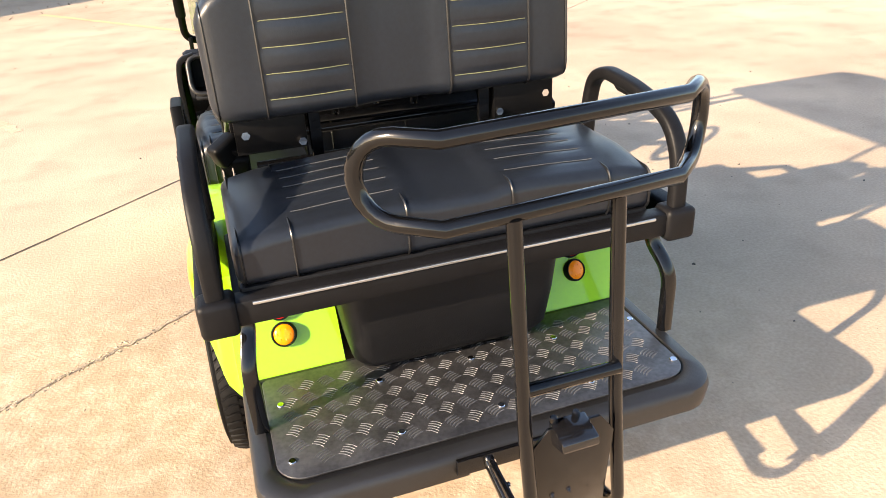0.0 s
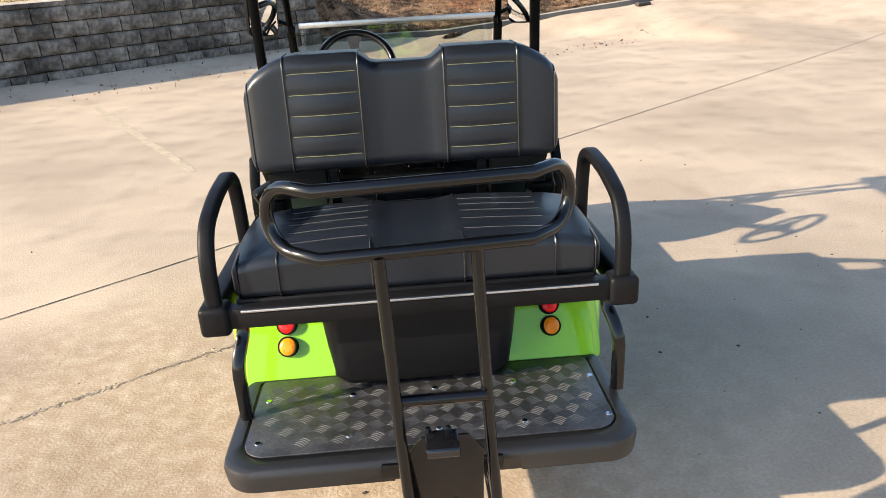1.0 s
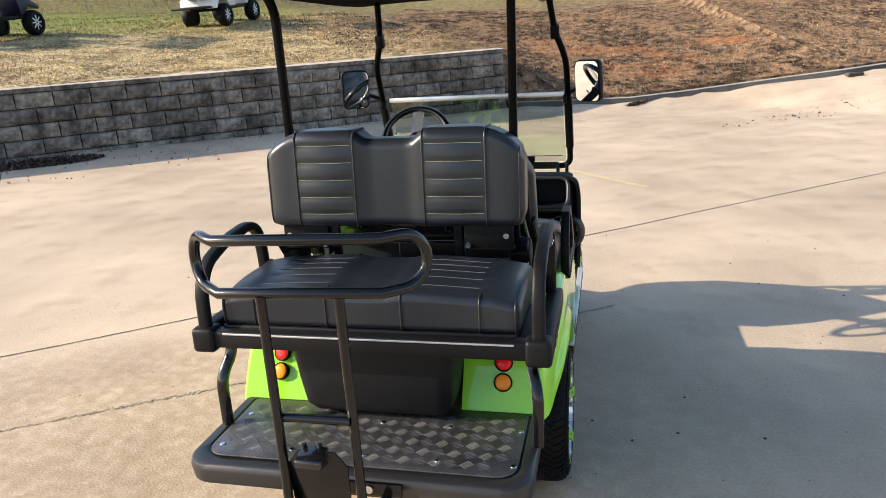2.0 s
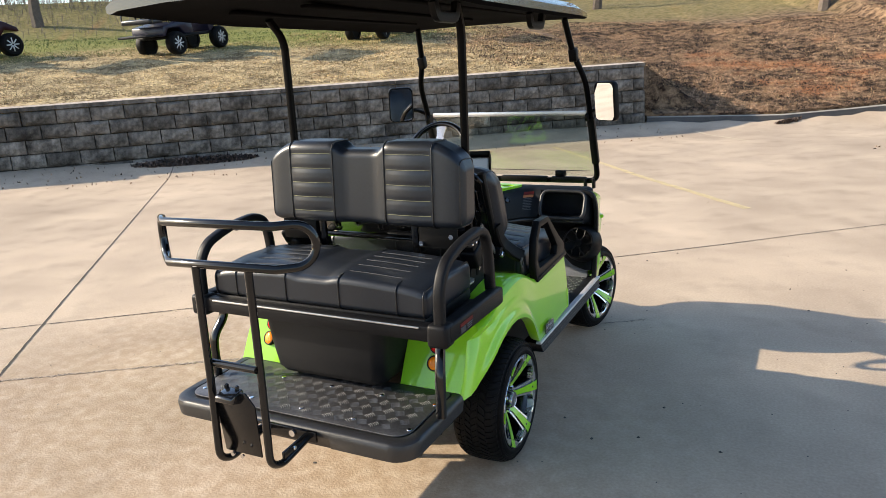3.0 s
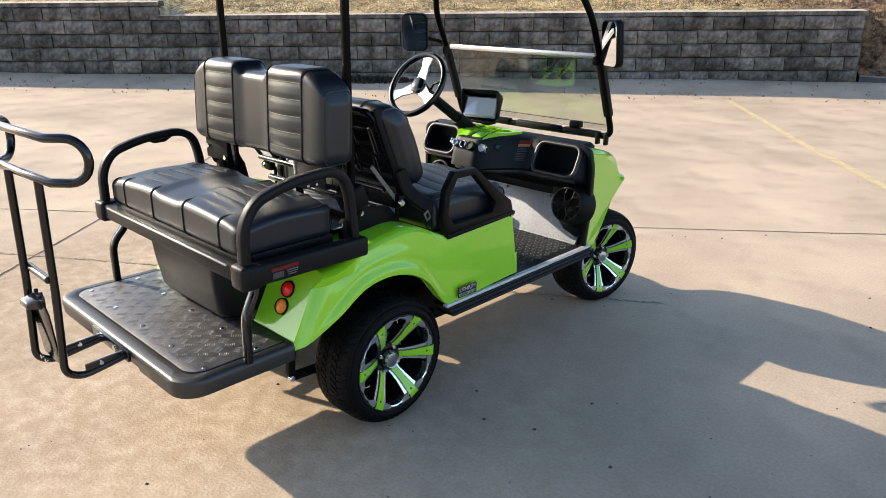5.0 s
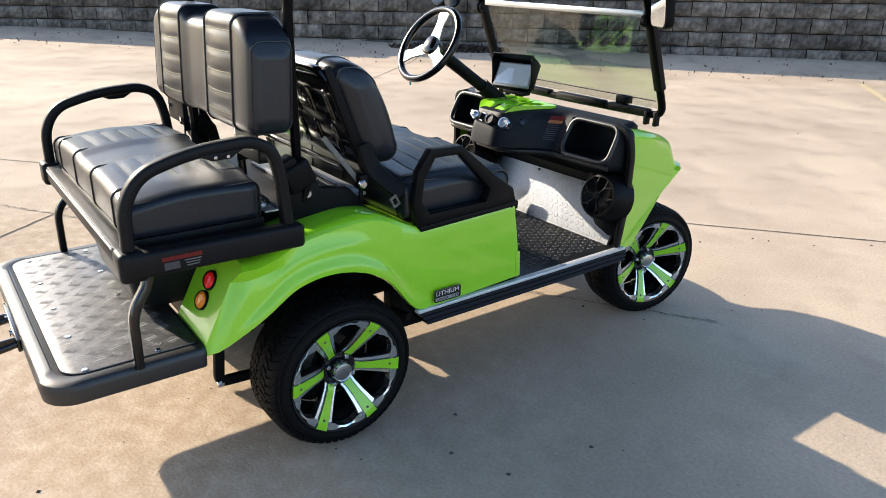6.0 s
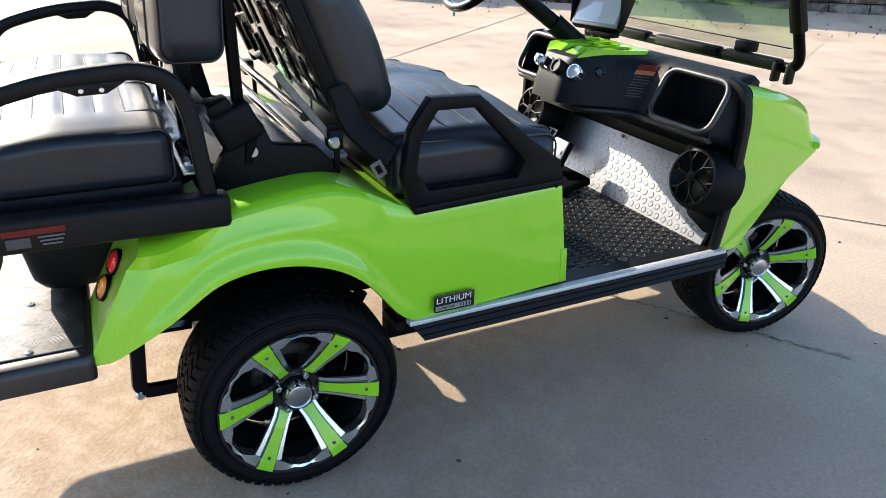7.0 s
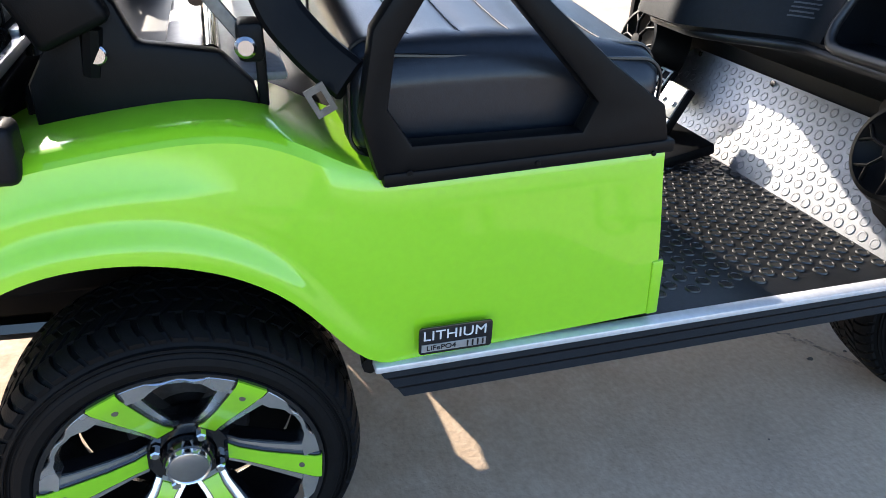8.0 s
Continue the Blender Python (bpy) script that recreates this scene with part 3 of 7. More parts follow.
def hill():
    dv = [0.0, 0.005, 0.12, 0.25, 0.35, 0.45, 0.55, 0.65, 0.75, 0.87, 1.0, 1.25, 1.5, 1.75, 2.0, 2.25, 2.5, 2.75, 3.0, 3.3, 3.6, 4.0, 4.5, 5.0, 5.5, 6.0, 6.5, 7.5, 8.6, 9.8, 11, 12.5, 14, 16, 18.5, 22, 27, 34, 45, 65, 100]
    pts = []
    for (x0, y0, _), (x1, y1, _) in zip(EDGE, EDGE[1:]):
        L = math.hypot(x1 - x0, y1 - y0)
        n = max(1, int(L / (0.2 if -2 < x0 < 4.5 else 0.3 if -14 < x0 < 9 else 0.8)))
        pts += [((x0 + (x1 - x0) * i / n), (y0 + (y1 - y0) * i / n)) for i in range(n)]
    pts.append(EDGE[-1][:2])
    vs, fs, cov = [], [], []
    K = len(dv)
    for i, (x, y) in enumerate(pts):
        a, b = pts[max(0, i - 3)], pts[min(len(pts) - 1, i + 3)]
        t = Vector((b[0] - a[0], b[1] - a[1])).normalized()
        nv = Vector((-t.y, t.x))
        for k, d in enumerate(dv):
            q = Vector((x, y)) + nv * (d + 0.16)
            along = (q - C).dot(ALONG)
            green = smoothstep(5.0, 9.0, d + 2.0 * noise.noise((q.x * 0.3, q.y * 0.3, 4))) * (1 - smoothstep(-1.0, 4.0, along))
            green = max(green, 0.8 * smoothstep(7, 12, d))
            bank = smoothstep(-2.2, 0.3, along) * (1 - 0.45 * smoothstep(8, 14, d))
            bank = max(bank, 0.5 * smoothstep(13.0, 15.5, d + 2.5 * noise.noise((q.x * 0.25, q.y * 0.25, 7))))
            vs.append((q.x, q.y, hill_z(q.x, q.y) - (0.3 if k == 0 else 0.0)))
            cov.append((green, bank, clay_at(q.x, q.y), 1))
    for i in range(len(pts) - 1):
        for k in range(K - 1):
            fs.append((i * K + k, (i + 1) * K + k, (i + 1) * K + k + 1, i * K + k + 1))
    ob = tagged(from_lists("ground_hillside", vs, fs, HILL), "dry grass hillside with a leaf-strewn red clay bank", "hillside", kind="structure")
    att = ob.data.color_attributes.new("cover", "FLOAT_COLOR", "POINT")
    att.data.foreach_set("color", [c for v in cov for c in v])


hill()


def blades(name, count, spot, hgt, wid, material, label, cat, seed, lie=0.0):
    """Many thin blades or leaves in one mesh; spot(rng) gives a place on the ground."""
    rng = random.Random(seed)
    vs, fs = [], []
    for _ in range(count):
        x, y, z = spot(rng)
        a = rng.uniform(0, 2 * math.pi)
        h, w = hgt * rng.uniform(0.5, 1.3), wid * rng.uniform(0.6, 1.3)
        ux, uy = math.cos(a) * w, math.sin(a) * w
        tilt = rng.uniform(0.2, 0.9) if not lie else rng.uniform(0.75, 1.4)
        lx, ly = -math.sin(a) * h * math.sin(tilt), math.cos(a) * h * math.sin(tilt)
        lz = h * math.cos(tilt) + (0.01 if lie else 0)
        k = len(vs)
        vs += [(x - ux, y - uy, z - 0.005), (x + ux, y + uy, z - 0.005), (x + lx + ux * 0.5, y + ly + uy * 0.5, z + lz), (x + lx - ux * 0.5, y + ly - uy * 0.5, z + lz)]
        fs.append((k, k + 1, k + 2, k + 3))
    return tagged(from_lists(name, vs, fs, material), label, cat, kind="stuff")


def on_terrace(s0, s1, d0, d1, power=1.0):
    def spot(rng):
        s, d = rng.uniform(s0, s1), d0 + (d1 - d0) * rng.random() ** power
        q = B + ALONG * s + BACK * (d + 0.36)
        return q.x, q.y, hill_z(q.x, q.y)
    return spot


def bank_y(x):
    """Where the foot of the bank lies, by the kerb and behind the wall."""
    return interp(x, [(x0, y0 + 0.16) for x0, y0, _ in EDGE[2:]]) + max(0.0, -x) * 0.25


def on_bank(x0, x1, d0, d1):
    def spot(rng):
        x, d = rng.uniform(x0, x1), rng.uniform(d0, d1)
        y = bank_y(x) + d
        while rng.random() < 0.85 * clay_at(x, y):
            x, d = rng.uniform(x0, x1), rng.uniform(d0, d1)
            y = bank_y(x) + d
        return x, y, hill_z(x, y)
    return spot


blades("dry_grass", 70000, on_terrace(-7, 16.0, 0.0, 8.0, 1.3), 0.024, 0.008, STRAW, "short dry tan grass above the wall", "grass", 3, lie=1)
blades("dry_grass_shoulder", 9000, on_terrace(9, 18.0, 0.3, 10.0), 0.045, 0.011, STRAW, "matted dry grass on the shoulder of the slope", "grass", 13, lie=1)
blades("green_grass", 12000, on_terrace(-7, 14, 6.0, 14.0), 0.04, 0.012, TURF, "thin green grass higher on the slope", "grass", 4)
blades("fallen_leaves", 120000, on_bank(-7.0, 13, 0.2, 9.5), 0.025, 0.011, LEAF, "brown fallen leaves covering the clay bank", "leaves", 5, lie=1)
blades("fallen_leaves_shoulder", 24000, on_terrace(13.0, 23.0, 0.2, 9.0), 0.036, 0.013, LEAF, "brown fallen leaves on the shoulder beside the wall", "leaves", 15, lie=1)
blades("fallen_leaves_foot", 16000, lambda r: (lambda x, d: (x, bank_y(x) + d, hill_z(x, bank_y(x) + d)))(r.uniform(-1.7, 6.0), 2.4 * r.random() ** 1.4), 0.026, 0.012, LEAF, "brown fallen leaves at the foot of the bank", "leaves", 25, lie=1)
blades("dry_grass_bank", 9000, on_bank(-7.0, 13, 0.2, 9.0), 0.045, 0.005, STRAW, "straw tufts on the clay bank", "grass", 6)


def thicket(name, count, spot, hgt, material, label, cat, seed):
    """Bare twigs standing close together, each a thin upright sliver with side shoots."""
    rng = random.Random(seed)
    vs, fs = [], []
    for _ in range(count):
        x, y, z = spot(rng)
        h, w = hgt * rng.uniform(0.4, 1.2), rng.uniform(0.008, 0.02)
        lx, ly = rng.uniform(-0.35, 0.35) * h, rng.uniform(-0.35, 0.35) * h
        k = len(vs)
        vs += [(x - w, y, z - 0.1), (x + w, y, z - 0.1), (x + lx, y + ly, z + h), (x, y - w, z - 0.1), (x, y + w, z - 0.1)]
        fs += [(k, k + 1, k + 2), (k + 3, k + 4, k + 2)]
        for _ in range(3):
            f, a, g = rng.uniform(0.3, 0.85), rng.uniform(0, 6.283), h * rng.uniform(0.15, 0.4)
            px, py, pz = x + lx * f, y + ly * f, z + h * f
            k = len(vs)
            vs += [(px, py, pz - w * 0.6), (px, py, pz + w * 0.6), (px + g * math.cos(a), py + g * math.sin(a), pz + g * 0.9)]
            fs.append((k, k + 1, k + 2))
    return tagged(from_lists(name, vs, fs, material), label, cat, kind="stuff")


thicket("brushwood", 2600, on_terrace(-26, 17, 20.0, 28.0), 2.2, TWIG, "grey tangle of bare brush along the top of the slope", "brush", 31)
thicket("scrub", 2600, on_terrace(-26, 17, 14.0, 21.0), 0.3, TWIG, "low dry scrub on the bank behind the lawn", "brush", 32)


def pile_spot(cx, cy, rx, ry, hgt):
    def spot(rng):
        a, r = rng.uniform(0, 6.283), rng.random() ** 0.6
        u, v = rx * r * math.cos(a), ry * r * math.sin(a)
        q = Vector((cx, cy)) + ALONG * u + BACK * v
        return q.x, q.y, ground_z(q.x, q.y) + hgt * (1 - r) * rng.random()
    return spot


blades("leaf_scatter", 60, pile_spot(4.3, 12.4, 2.2, 0.5, 0.0), 0.03, 0.022, LEAF, "thin streak of dead leaves on the concrete", "leaves", 17, lie=1)
blades("leaf_litter", 2200, pile_spot(-8.55, 7.35, 1.15, 0.26, 0.04), 0.055, 0.02, DARKLEAF, "heap of dark dead leaves by the wall", "leaves", 8, lie=1)
blades("leaf_litter", 260, pile_spot(1.38, 14.86, 0.34, 0.1, 0.03), 0.05, 0.02, DARKLEAF, "dark dead leaves by the kerb", "leaves", 9, lie=1)
blades("leaf_litter", 420, lambda r: (lambda q: (q.x, q.y, ground_z(q.x, q.y)))(B + ALONG * r.uniform(-5, 16) - BACK * r.uniform(0.1, 1.8) ** 1.0), 0.035, 0.014, LEAF, "scattered dead leaves on the concrete", "leaves", 10, lie=1)


def crumbs(name, count, spot, size, label, seed):
    """Small angular chips broken out of the concrete, lying where they came loose."""
    rng = random.Random(seed)
    vs, fs = [], []
    for _ in range(count):
        x, y = spot(rng)
        r, turn = size * rng.uniform(0.4, 1.5), rng.uniform(0, 6.283)
        z, k = ground_z(x, y), len(vs)
        for j in range(5):
            a = turn + j * 1.2566 + rng.uniform(-0.35, 0.35)
            vs.append((x + r * math.cos(a), y + r * math.sin(a), z - 0.001))
        for j in range(5):
            a = turn + j * 1.2566
            vs.append((x + r * 0.6 * math.cos(a), y + r * 0.6 * math.sin(a), z + r * rng.uniform(0.2, 0.45)))
        fs += [(k + j, k + (j + 1) % 5, k + 5 + (j + 1) % 5, k + 5 + j) for j in range(5)] + [tuple(k + 5 + j for j in range(5))]
    return tagged(from_lists(name, vs, fs, CHIP, smooth=20), label, "debris", kind="stuff")


def spalled(rng):
    cx, cy, rx, ry = rng.choice(((-2.2, 0.9, 0.22, 0.12), (-1.95, 0.72, 0.3, 0.13), (-1.83, 0.64, 0.2, 0.1), (-2.6, 1.5, 0.3, 0.16), (-2.1, 0.3, 0.7, 0.4)))
    return rng.gauss(cx, rx * 0.6), rng.gauss(cy, ry * 0.6)


def by_the_crack(rng):
    f = rng.random()
    i = min(5, int(f * 6))
    (x0, y0), (x1, y1) = CRACK_LINE[i], CRACK_LINE[i + 1]
    t = rng.random()
    return x0 + (x1 - x0) * t + rng.gauss(0, 0.012), y0 + (y1 - y0) * t + rng.gauss(0, 0.012)


crumbs("concrete_crumbs", 520, spalled, 0.0045, "crumbled chips on the spalled concrete", 41)
crumbs("crack_crumbs", 420, by_the_crack, 0.006, "crumbled chips along the crack", 42)


def grit():
    rng = random.Random(12)
    vs, fs = [], []
    for _ in range(260):
        if rng.random() < 0.55:
            x, y = rng.uniform(-0.4, 3.2), rng.uniform(-1.2, 4.5)
        else:
            x, y = rng.uniform(-6, 7), rng.uniform(-3, 12)
        z, r = ground_z(x, y), rng.choice((0.003, 0.003, 0.004, 0.005, 0.009))
        k = len(vs)
        for j in range(5):
            a = j * 1.2566 + rng.uniform(-0.3, 0.3)
            vs.append((x + r * math.cos(a) * rng.uniform(0.6, 1.3), y + r * math.sin(a) * rng.uniform(0.6, 1.3), z))
        vs.append((x, y, z + r * 0.8))
        fs += [(k + j, k + (j + 1) % 5, k + 5) for j in range(5)]
    tagged(from_lists("grit", vs, fs, PEBBLE), "small dark stones and debris on the concrete", "grit", kind="stuff")


grit()


# ---- the golf cart ----
cart = tagged(new("golf_cart"), "lime green four-seat golf cart with black seats", "golf cart")
cart.location = (0.008, 0, 0)
cart.empty_display_size = 0.2


# wheels: rim barrel with six spokes, lime inserts, cap, nuts, tyre with cut tread
TYRE_R, RIM_R, HUB_Z = 0.2655, 0.196, 0.2615


def make_wheel(width):
    """A wheel whose outer face looks towards plus x, with its origin in the hub."""
    bm = bmesh.new()
    hw = width / 2
    LIP = 0.118
    hi = hw - 0.024
    prof = [(LIP - 0.006, RIM_R + 0.006), (LIP, RIM_R + 0.003), (LIP - 0.002, RIM_R - 0.004), (LIP - 0.02, RIM_R - 0.012), (hw * 0.4, RIM_R - 0.022), (-hi * 0.4, RIM_R - 0.03), (-hi * 0.85, RIM_R - 0.012), (-hi * 0.88, RIM_R + 0.004)]
    lathe(bm, prof, 60, "X", closed=True)
    rim = part("wheel", bm, GLOSSBLACK)
    # tyre: bulged sidewall, rounded shoulder, and a carcass below the tread blocks
    bm = bmesh.new()
    R = TYRE_R
    prof = [(LIP - 0.008, RIM_R + 0.002), (LIP - 0.001, RIM_R + 0.008), (LIP + 0.001, RIM_R + 0.018), (LIP - 0.002, RIM_R + 0.027), (LIP - 0.004, RIM_R + 0.028), (LIP - 0.009, R - 0.033), (LIP - 0.016, R - 0.022), (LIP - 0.026, R - 0.013), (hw * 0.6, R - 0.007), (hw * 0.3, R - 0.0055), (0, R - 0.005),
            (-hi * 0.4, R - 0.0055), (-hi * 0.75, R - 0.008), (-hi * 0.9, R - 0.014), (-hi * 0.99, R - 0.024), (-hi * 1.03, RIM_R + 0.03), (-hi * 0.86, RIM_R - 0.004)]
    lathe(bm, prof, 96, "X", closed=True)
    tyre = part("tyre", bm, RUBBER, rim, "black low-profile tyre with angled tread", 25)
    # tread: slanted blocks in zigzag rows over the crown, curved lugs round the shoulders
    vs, fs = [], []
    N = 58
    crown = lambda a: R - 0.0005 - 0.0022 * (a / 0.6) ** 2 if abs(a) < 0.6 else R - 0.0027 - 0.019 * ((abs(a) - 0.6) / 0.4) ** 1.8
    rows = [(-0.97, -0.56, 0.85), (-0.53, -0.285, -1.25), (-0.26, -0.02, 1.25), (0.02, 0.26, -1.25), (0.285, 0.53, 1.25), (0.56, 0.93, -0.85)]
    for i in range(N):
        for k, (a0, a1, sl) in enumerate(rows):
            wob = 0.05 * ((i * 7 + k * 3) % 5 - 2) / 2
            t0 = 2 * math.pi * (i + 0.33 * k) / N
            dt = 2 * math.pi / N * (0.385 + 0.03 * wob)
            steps = 4 if abs(a0 + a1) > 1 else 2
            n0 = len(vs)
            for j in range(steps + 1):
                a = a0 + (a1 - a0) * j / steps
                top = crown(a)
                low = top - 0.0065
                x = a * (LIP - 0.006 if a > 0 else hi)
                mid = t0 + (a - (a0 + a1) / 2) * sl * 0.2 + (0.02 * math.sin(math.pi * j / steps) if steps > 2 else 0.0)
                for t, r in ((mid - dt, low), (mid - dt * 0.86, top), (mid + dt * 0.86, top), (mid + dt, low)):
                    vs.append((x, r * math.cos(t), r * math.sin(t)))
            for j in range(steps):
                q = n0 + 4 * j
                fs += [(q + m, q + m + 1, q + m + 5, q + m + 4) for m in range(3)]
            e = n0 + 4 * steps
            fs += [(n0 + 3, n0 + 2, n0 + 1, n0), (e, e + 1, e + 2, e + 3)]
    from_lists("tread", vs, fs, RUBBER, rim)["kind"] = "stuff"
    # raised ribs and blank letters' band on the sidewall
    bm = bmesh.new()
    for r0 in (R - 0.036, R - 0.029):
        lathe(bm, [(LIP - 0.0085, r0 - 0.0012), (LIP - 0.0052, r0 - 0.0008), (LIP - 0.0052, r0 + 0.0008), (LIP - 0.0105, r0 + 0.0012)], 96, "X", closed=True)
    part("sidewall_rib", bm, RUBBER, rim)
    # machined lip: a faceted band with notches, broad beside the spokes
    bm = bmesh.new()
    seg = 120
    rows = []
    for k in range(seg):
        t = 2 * math.pi * k / seg
        q = (math.degrees(t) - 90) % 60
        off = min(q, 60 - q)
        near = smoothstep(22.0, 13.0, off)
        notch = 0.0045 if 19.5 < off < 25.5 else 0.0
        rin = RIM_R - 0.0175 + (0.003 if off > 24 else 0.0) - 0.012 * near
        rout = RIM_R - 0.002 - 0.003 * smoothstep(6, 0, abs(off - 27)) - notch
        ring = [(LIP - 0.03, rin), (LIP - 0.004, rin + 0.002), (LIP - 0.001, rout - 0.002), (LIP - 0.004, rout), (LIP - 0.03, rout)]
        rows.append([bm.verts.new((a, r * math.cos(t), r * math.sin(t))) for a, r in ring])
    for k in range(seg):
        a, b = rows[k], rows[(k + 1) % seg]
        for q in range(5):
            bm.faces.new((a[q], a[(q + 1) % 5], b[(q + 1) % 5], b[q]))
    part("rim_lip", bm, MACHINED, rim, "machined silver rim lip", 25)
    # spokes dish in towards the hub
    face = lambda r: 0.05 + (LIP - 0.052) * min(1.0, max(0.0, (r - 0.05) / 0.135)) ** 0.85
    for s in range(6):
        m = Matrix.Rotation(radians(60 * s), 4, "X")
        def slab(stations, lift, th, material, name, label=""):
            b = bmesh.new()
            top, bot = [], []
            for r, w in stations:
                x = face(r) + lift
                top.append([b.verts.new(m @ Vector((x, sg * w, r))) for sg in (-1, 1)])
                bot.append([b.verts.new(m @ Vector((x - th, sg * w * 0.94, r))) for sg in (-1, 1)])
            for i in range(len(stations) - 1):
                b.faces.new((top[i][0], top[i][1], top[i + 1][1], top[i + 1][0]))
                b.faces.new((bot[i][1], bot[i][0], bot[i + 1][0], bot[i + 1][1]))
                for q in (0, 1):
                    b.faces.new((top[i][q], top[i + 1][q], bot[i + 1][q], bot[i][q]))
            for i in (0, -1):
                b.faces.new((top[i][0], top[i][1], bot[i][1], bot[i][0]))
            return part(name, b, material, rim, label, 30)
        slab([(0.058, 0.024), (0.075, 0.0225), (0.11, 0.026), (0.15, 0.0325), (0.175, 0.038), (RIM_R - 0.016, 0.046)], 0.0, 0.006, MACHINED, "spoke", "machined silver spoke")
        slab([(0.055, 0.0245), (0.075, 0.023), (0.15, 0.033), (RIM_R - 0.018, 0.044)], -0.0055, 0.03, GLOSSBLACK, "spoke_back")
        slab([(0.052, 0.0165), (0.075, 0.0145), (0.11, 0.016), (0.15, 0.02), (0.172, 0.0222), (0.184, 0.0236), (RIM_R - 0.003, 0.025)], 0.0035, 0.014, GLOSSBLACK, "insert_border")
        slab([(0.058, 0.0138), (0.075, 0.0118), (0.11, 0.0133), (0.15, 0.0173), (0.172, 0.0195), (0.184, 0.0208), (RIM_R - 0.002, 0.0222)], 0.0055, 0.01, GREEN, "spoke_insert", "lime green spoke insert")
        b = bmesh.new()
        disc(b, m @ Vector((face(0.165) + 0.004, 0, 0.165)), 0.0048, 0.003, "X", 10)
        part("screw", b, DRUM, rim)
    # hub, nuts, cap
    bm = bmesh.new()
    f = 0.052
    lathe(bm, [(-hw * 0.1, 0.066), (f - 0.006, 0.066), (f + 0.003, 0.06), (f + 0.003, 0.042), (f - 0.002, 0.0395), (f + 0.02, 0.038), (f + 0.026, 0.036), (f + 0.026, 0.03)], 36, "X")
    part("hub", bm, GLOSSBLACK, rim)
    bm = bmesh.new()
    lathe(bm, [(f + 0.01, 0.0335), (f + 0.033, 0.033), (f + 0.036, 0.0315), (f + 0.035, 0.0295), (f + 0.034, 0.0285), (f + 0.0348, 0.027), (f + 0.0352, 0.0)][:-1] + [(f + 0.0352, 0.002)], 36, "X")
    part("centre_cap", bm, CAPGREY, rim, "brushed chrome centre cap")
    for k in range(4):
        a = radians(35 + 90 * k)
        bm = bmesh.new()
        disc(bm, (f + 0.006, 0.05 * math.cos(a), 0.05 * math.sin(a)), 0.008, 0.018, "X", 6)
        part("lug_nut", bm, CHROME, rim, "chrome lug nut")
    bm = bmesh.new()
    lathe(bm, [(-hi * 0.7, 0.095), (-hw * 0.15, 0.095), (-hw * 0.1, 0.09), (-hw * 0.1, 0.05)], 28, "X")
    part("brake_drum", bm, DRUM, rim, "dull cast iron brake drum")
    bm = bmesh.new()
    lathe(bm, [(-hi * 0.62, RIM_R - 0.026), (-hi * 0.66, 0.13), (-hi * 0.66, 0.096)], 40, "X")
    part("backing_plate", bm, SMOOTHP, rim, "black brake backing plate")
    return rim


wheel = make_wheel(0.222)
wheel.parent = cart
wheel.matrix_basis = pose(0.482, 0, HUB_Z, 27, 0, 0)
fw = make_wheel(0.212)
fw.parent = cart
fw.matrix_basis = pose(0.416, 1.67, HUB_Z, 47, 0, -12)
copy_thing(wheel, pose(-0.482, 0, HUB_Z, 30, 0, 180))
copy_thing(fw, pose(-0.416, 1.67, HUB_Z, 16, 0, 168))

# rear body: one shell a side, with the wheel arch and a sloping rear face
ARCH = [(-0.44, 0.432), (-0.415, 0.43), (-0.39, 0.443), (-0.35, 0.478), (-0.294, 0.525), (-0.217, 0.59), (-0.142, 0.621), (-0.066, 0.632), (-0.02, 0.631), (0.03, 0.622), (0.09, 0.603), (0.15, 0.569), (0.195, 0.524), (0.228, 0.477), (0.255, 0.428), (0.275, 0.41), (0.30, 0.409), (0.75, 0.432)]
TOP = [(-0.44, 0.70), (-0.2, 0.745), (-0.11, 0.765), (0.0, 0.782), (0.1, 0.79), (0.18, 0.772), (0.24, 0.735), (0.29, 0.712), (0.32, 0.71), (0.75, 0.729)]


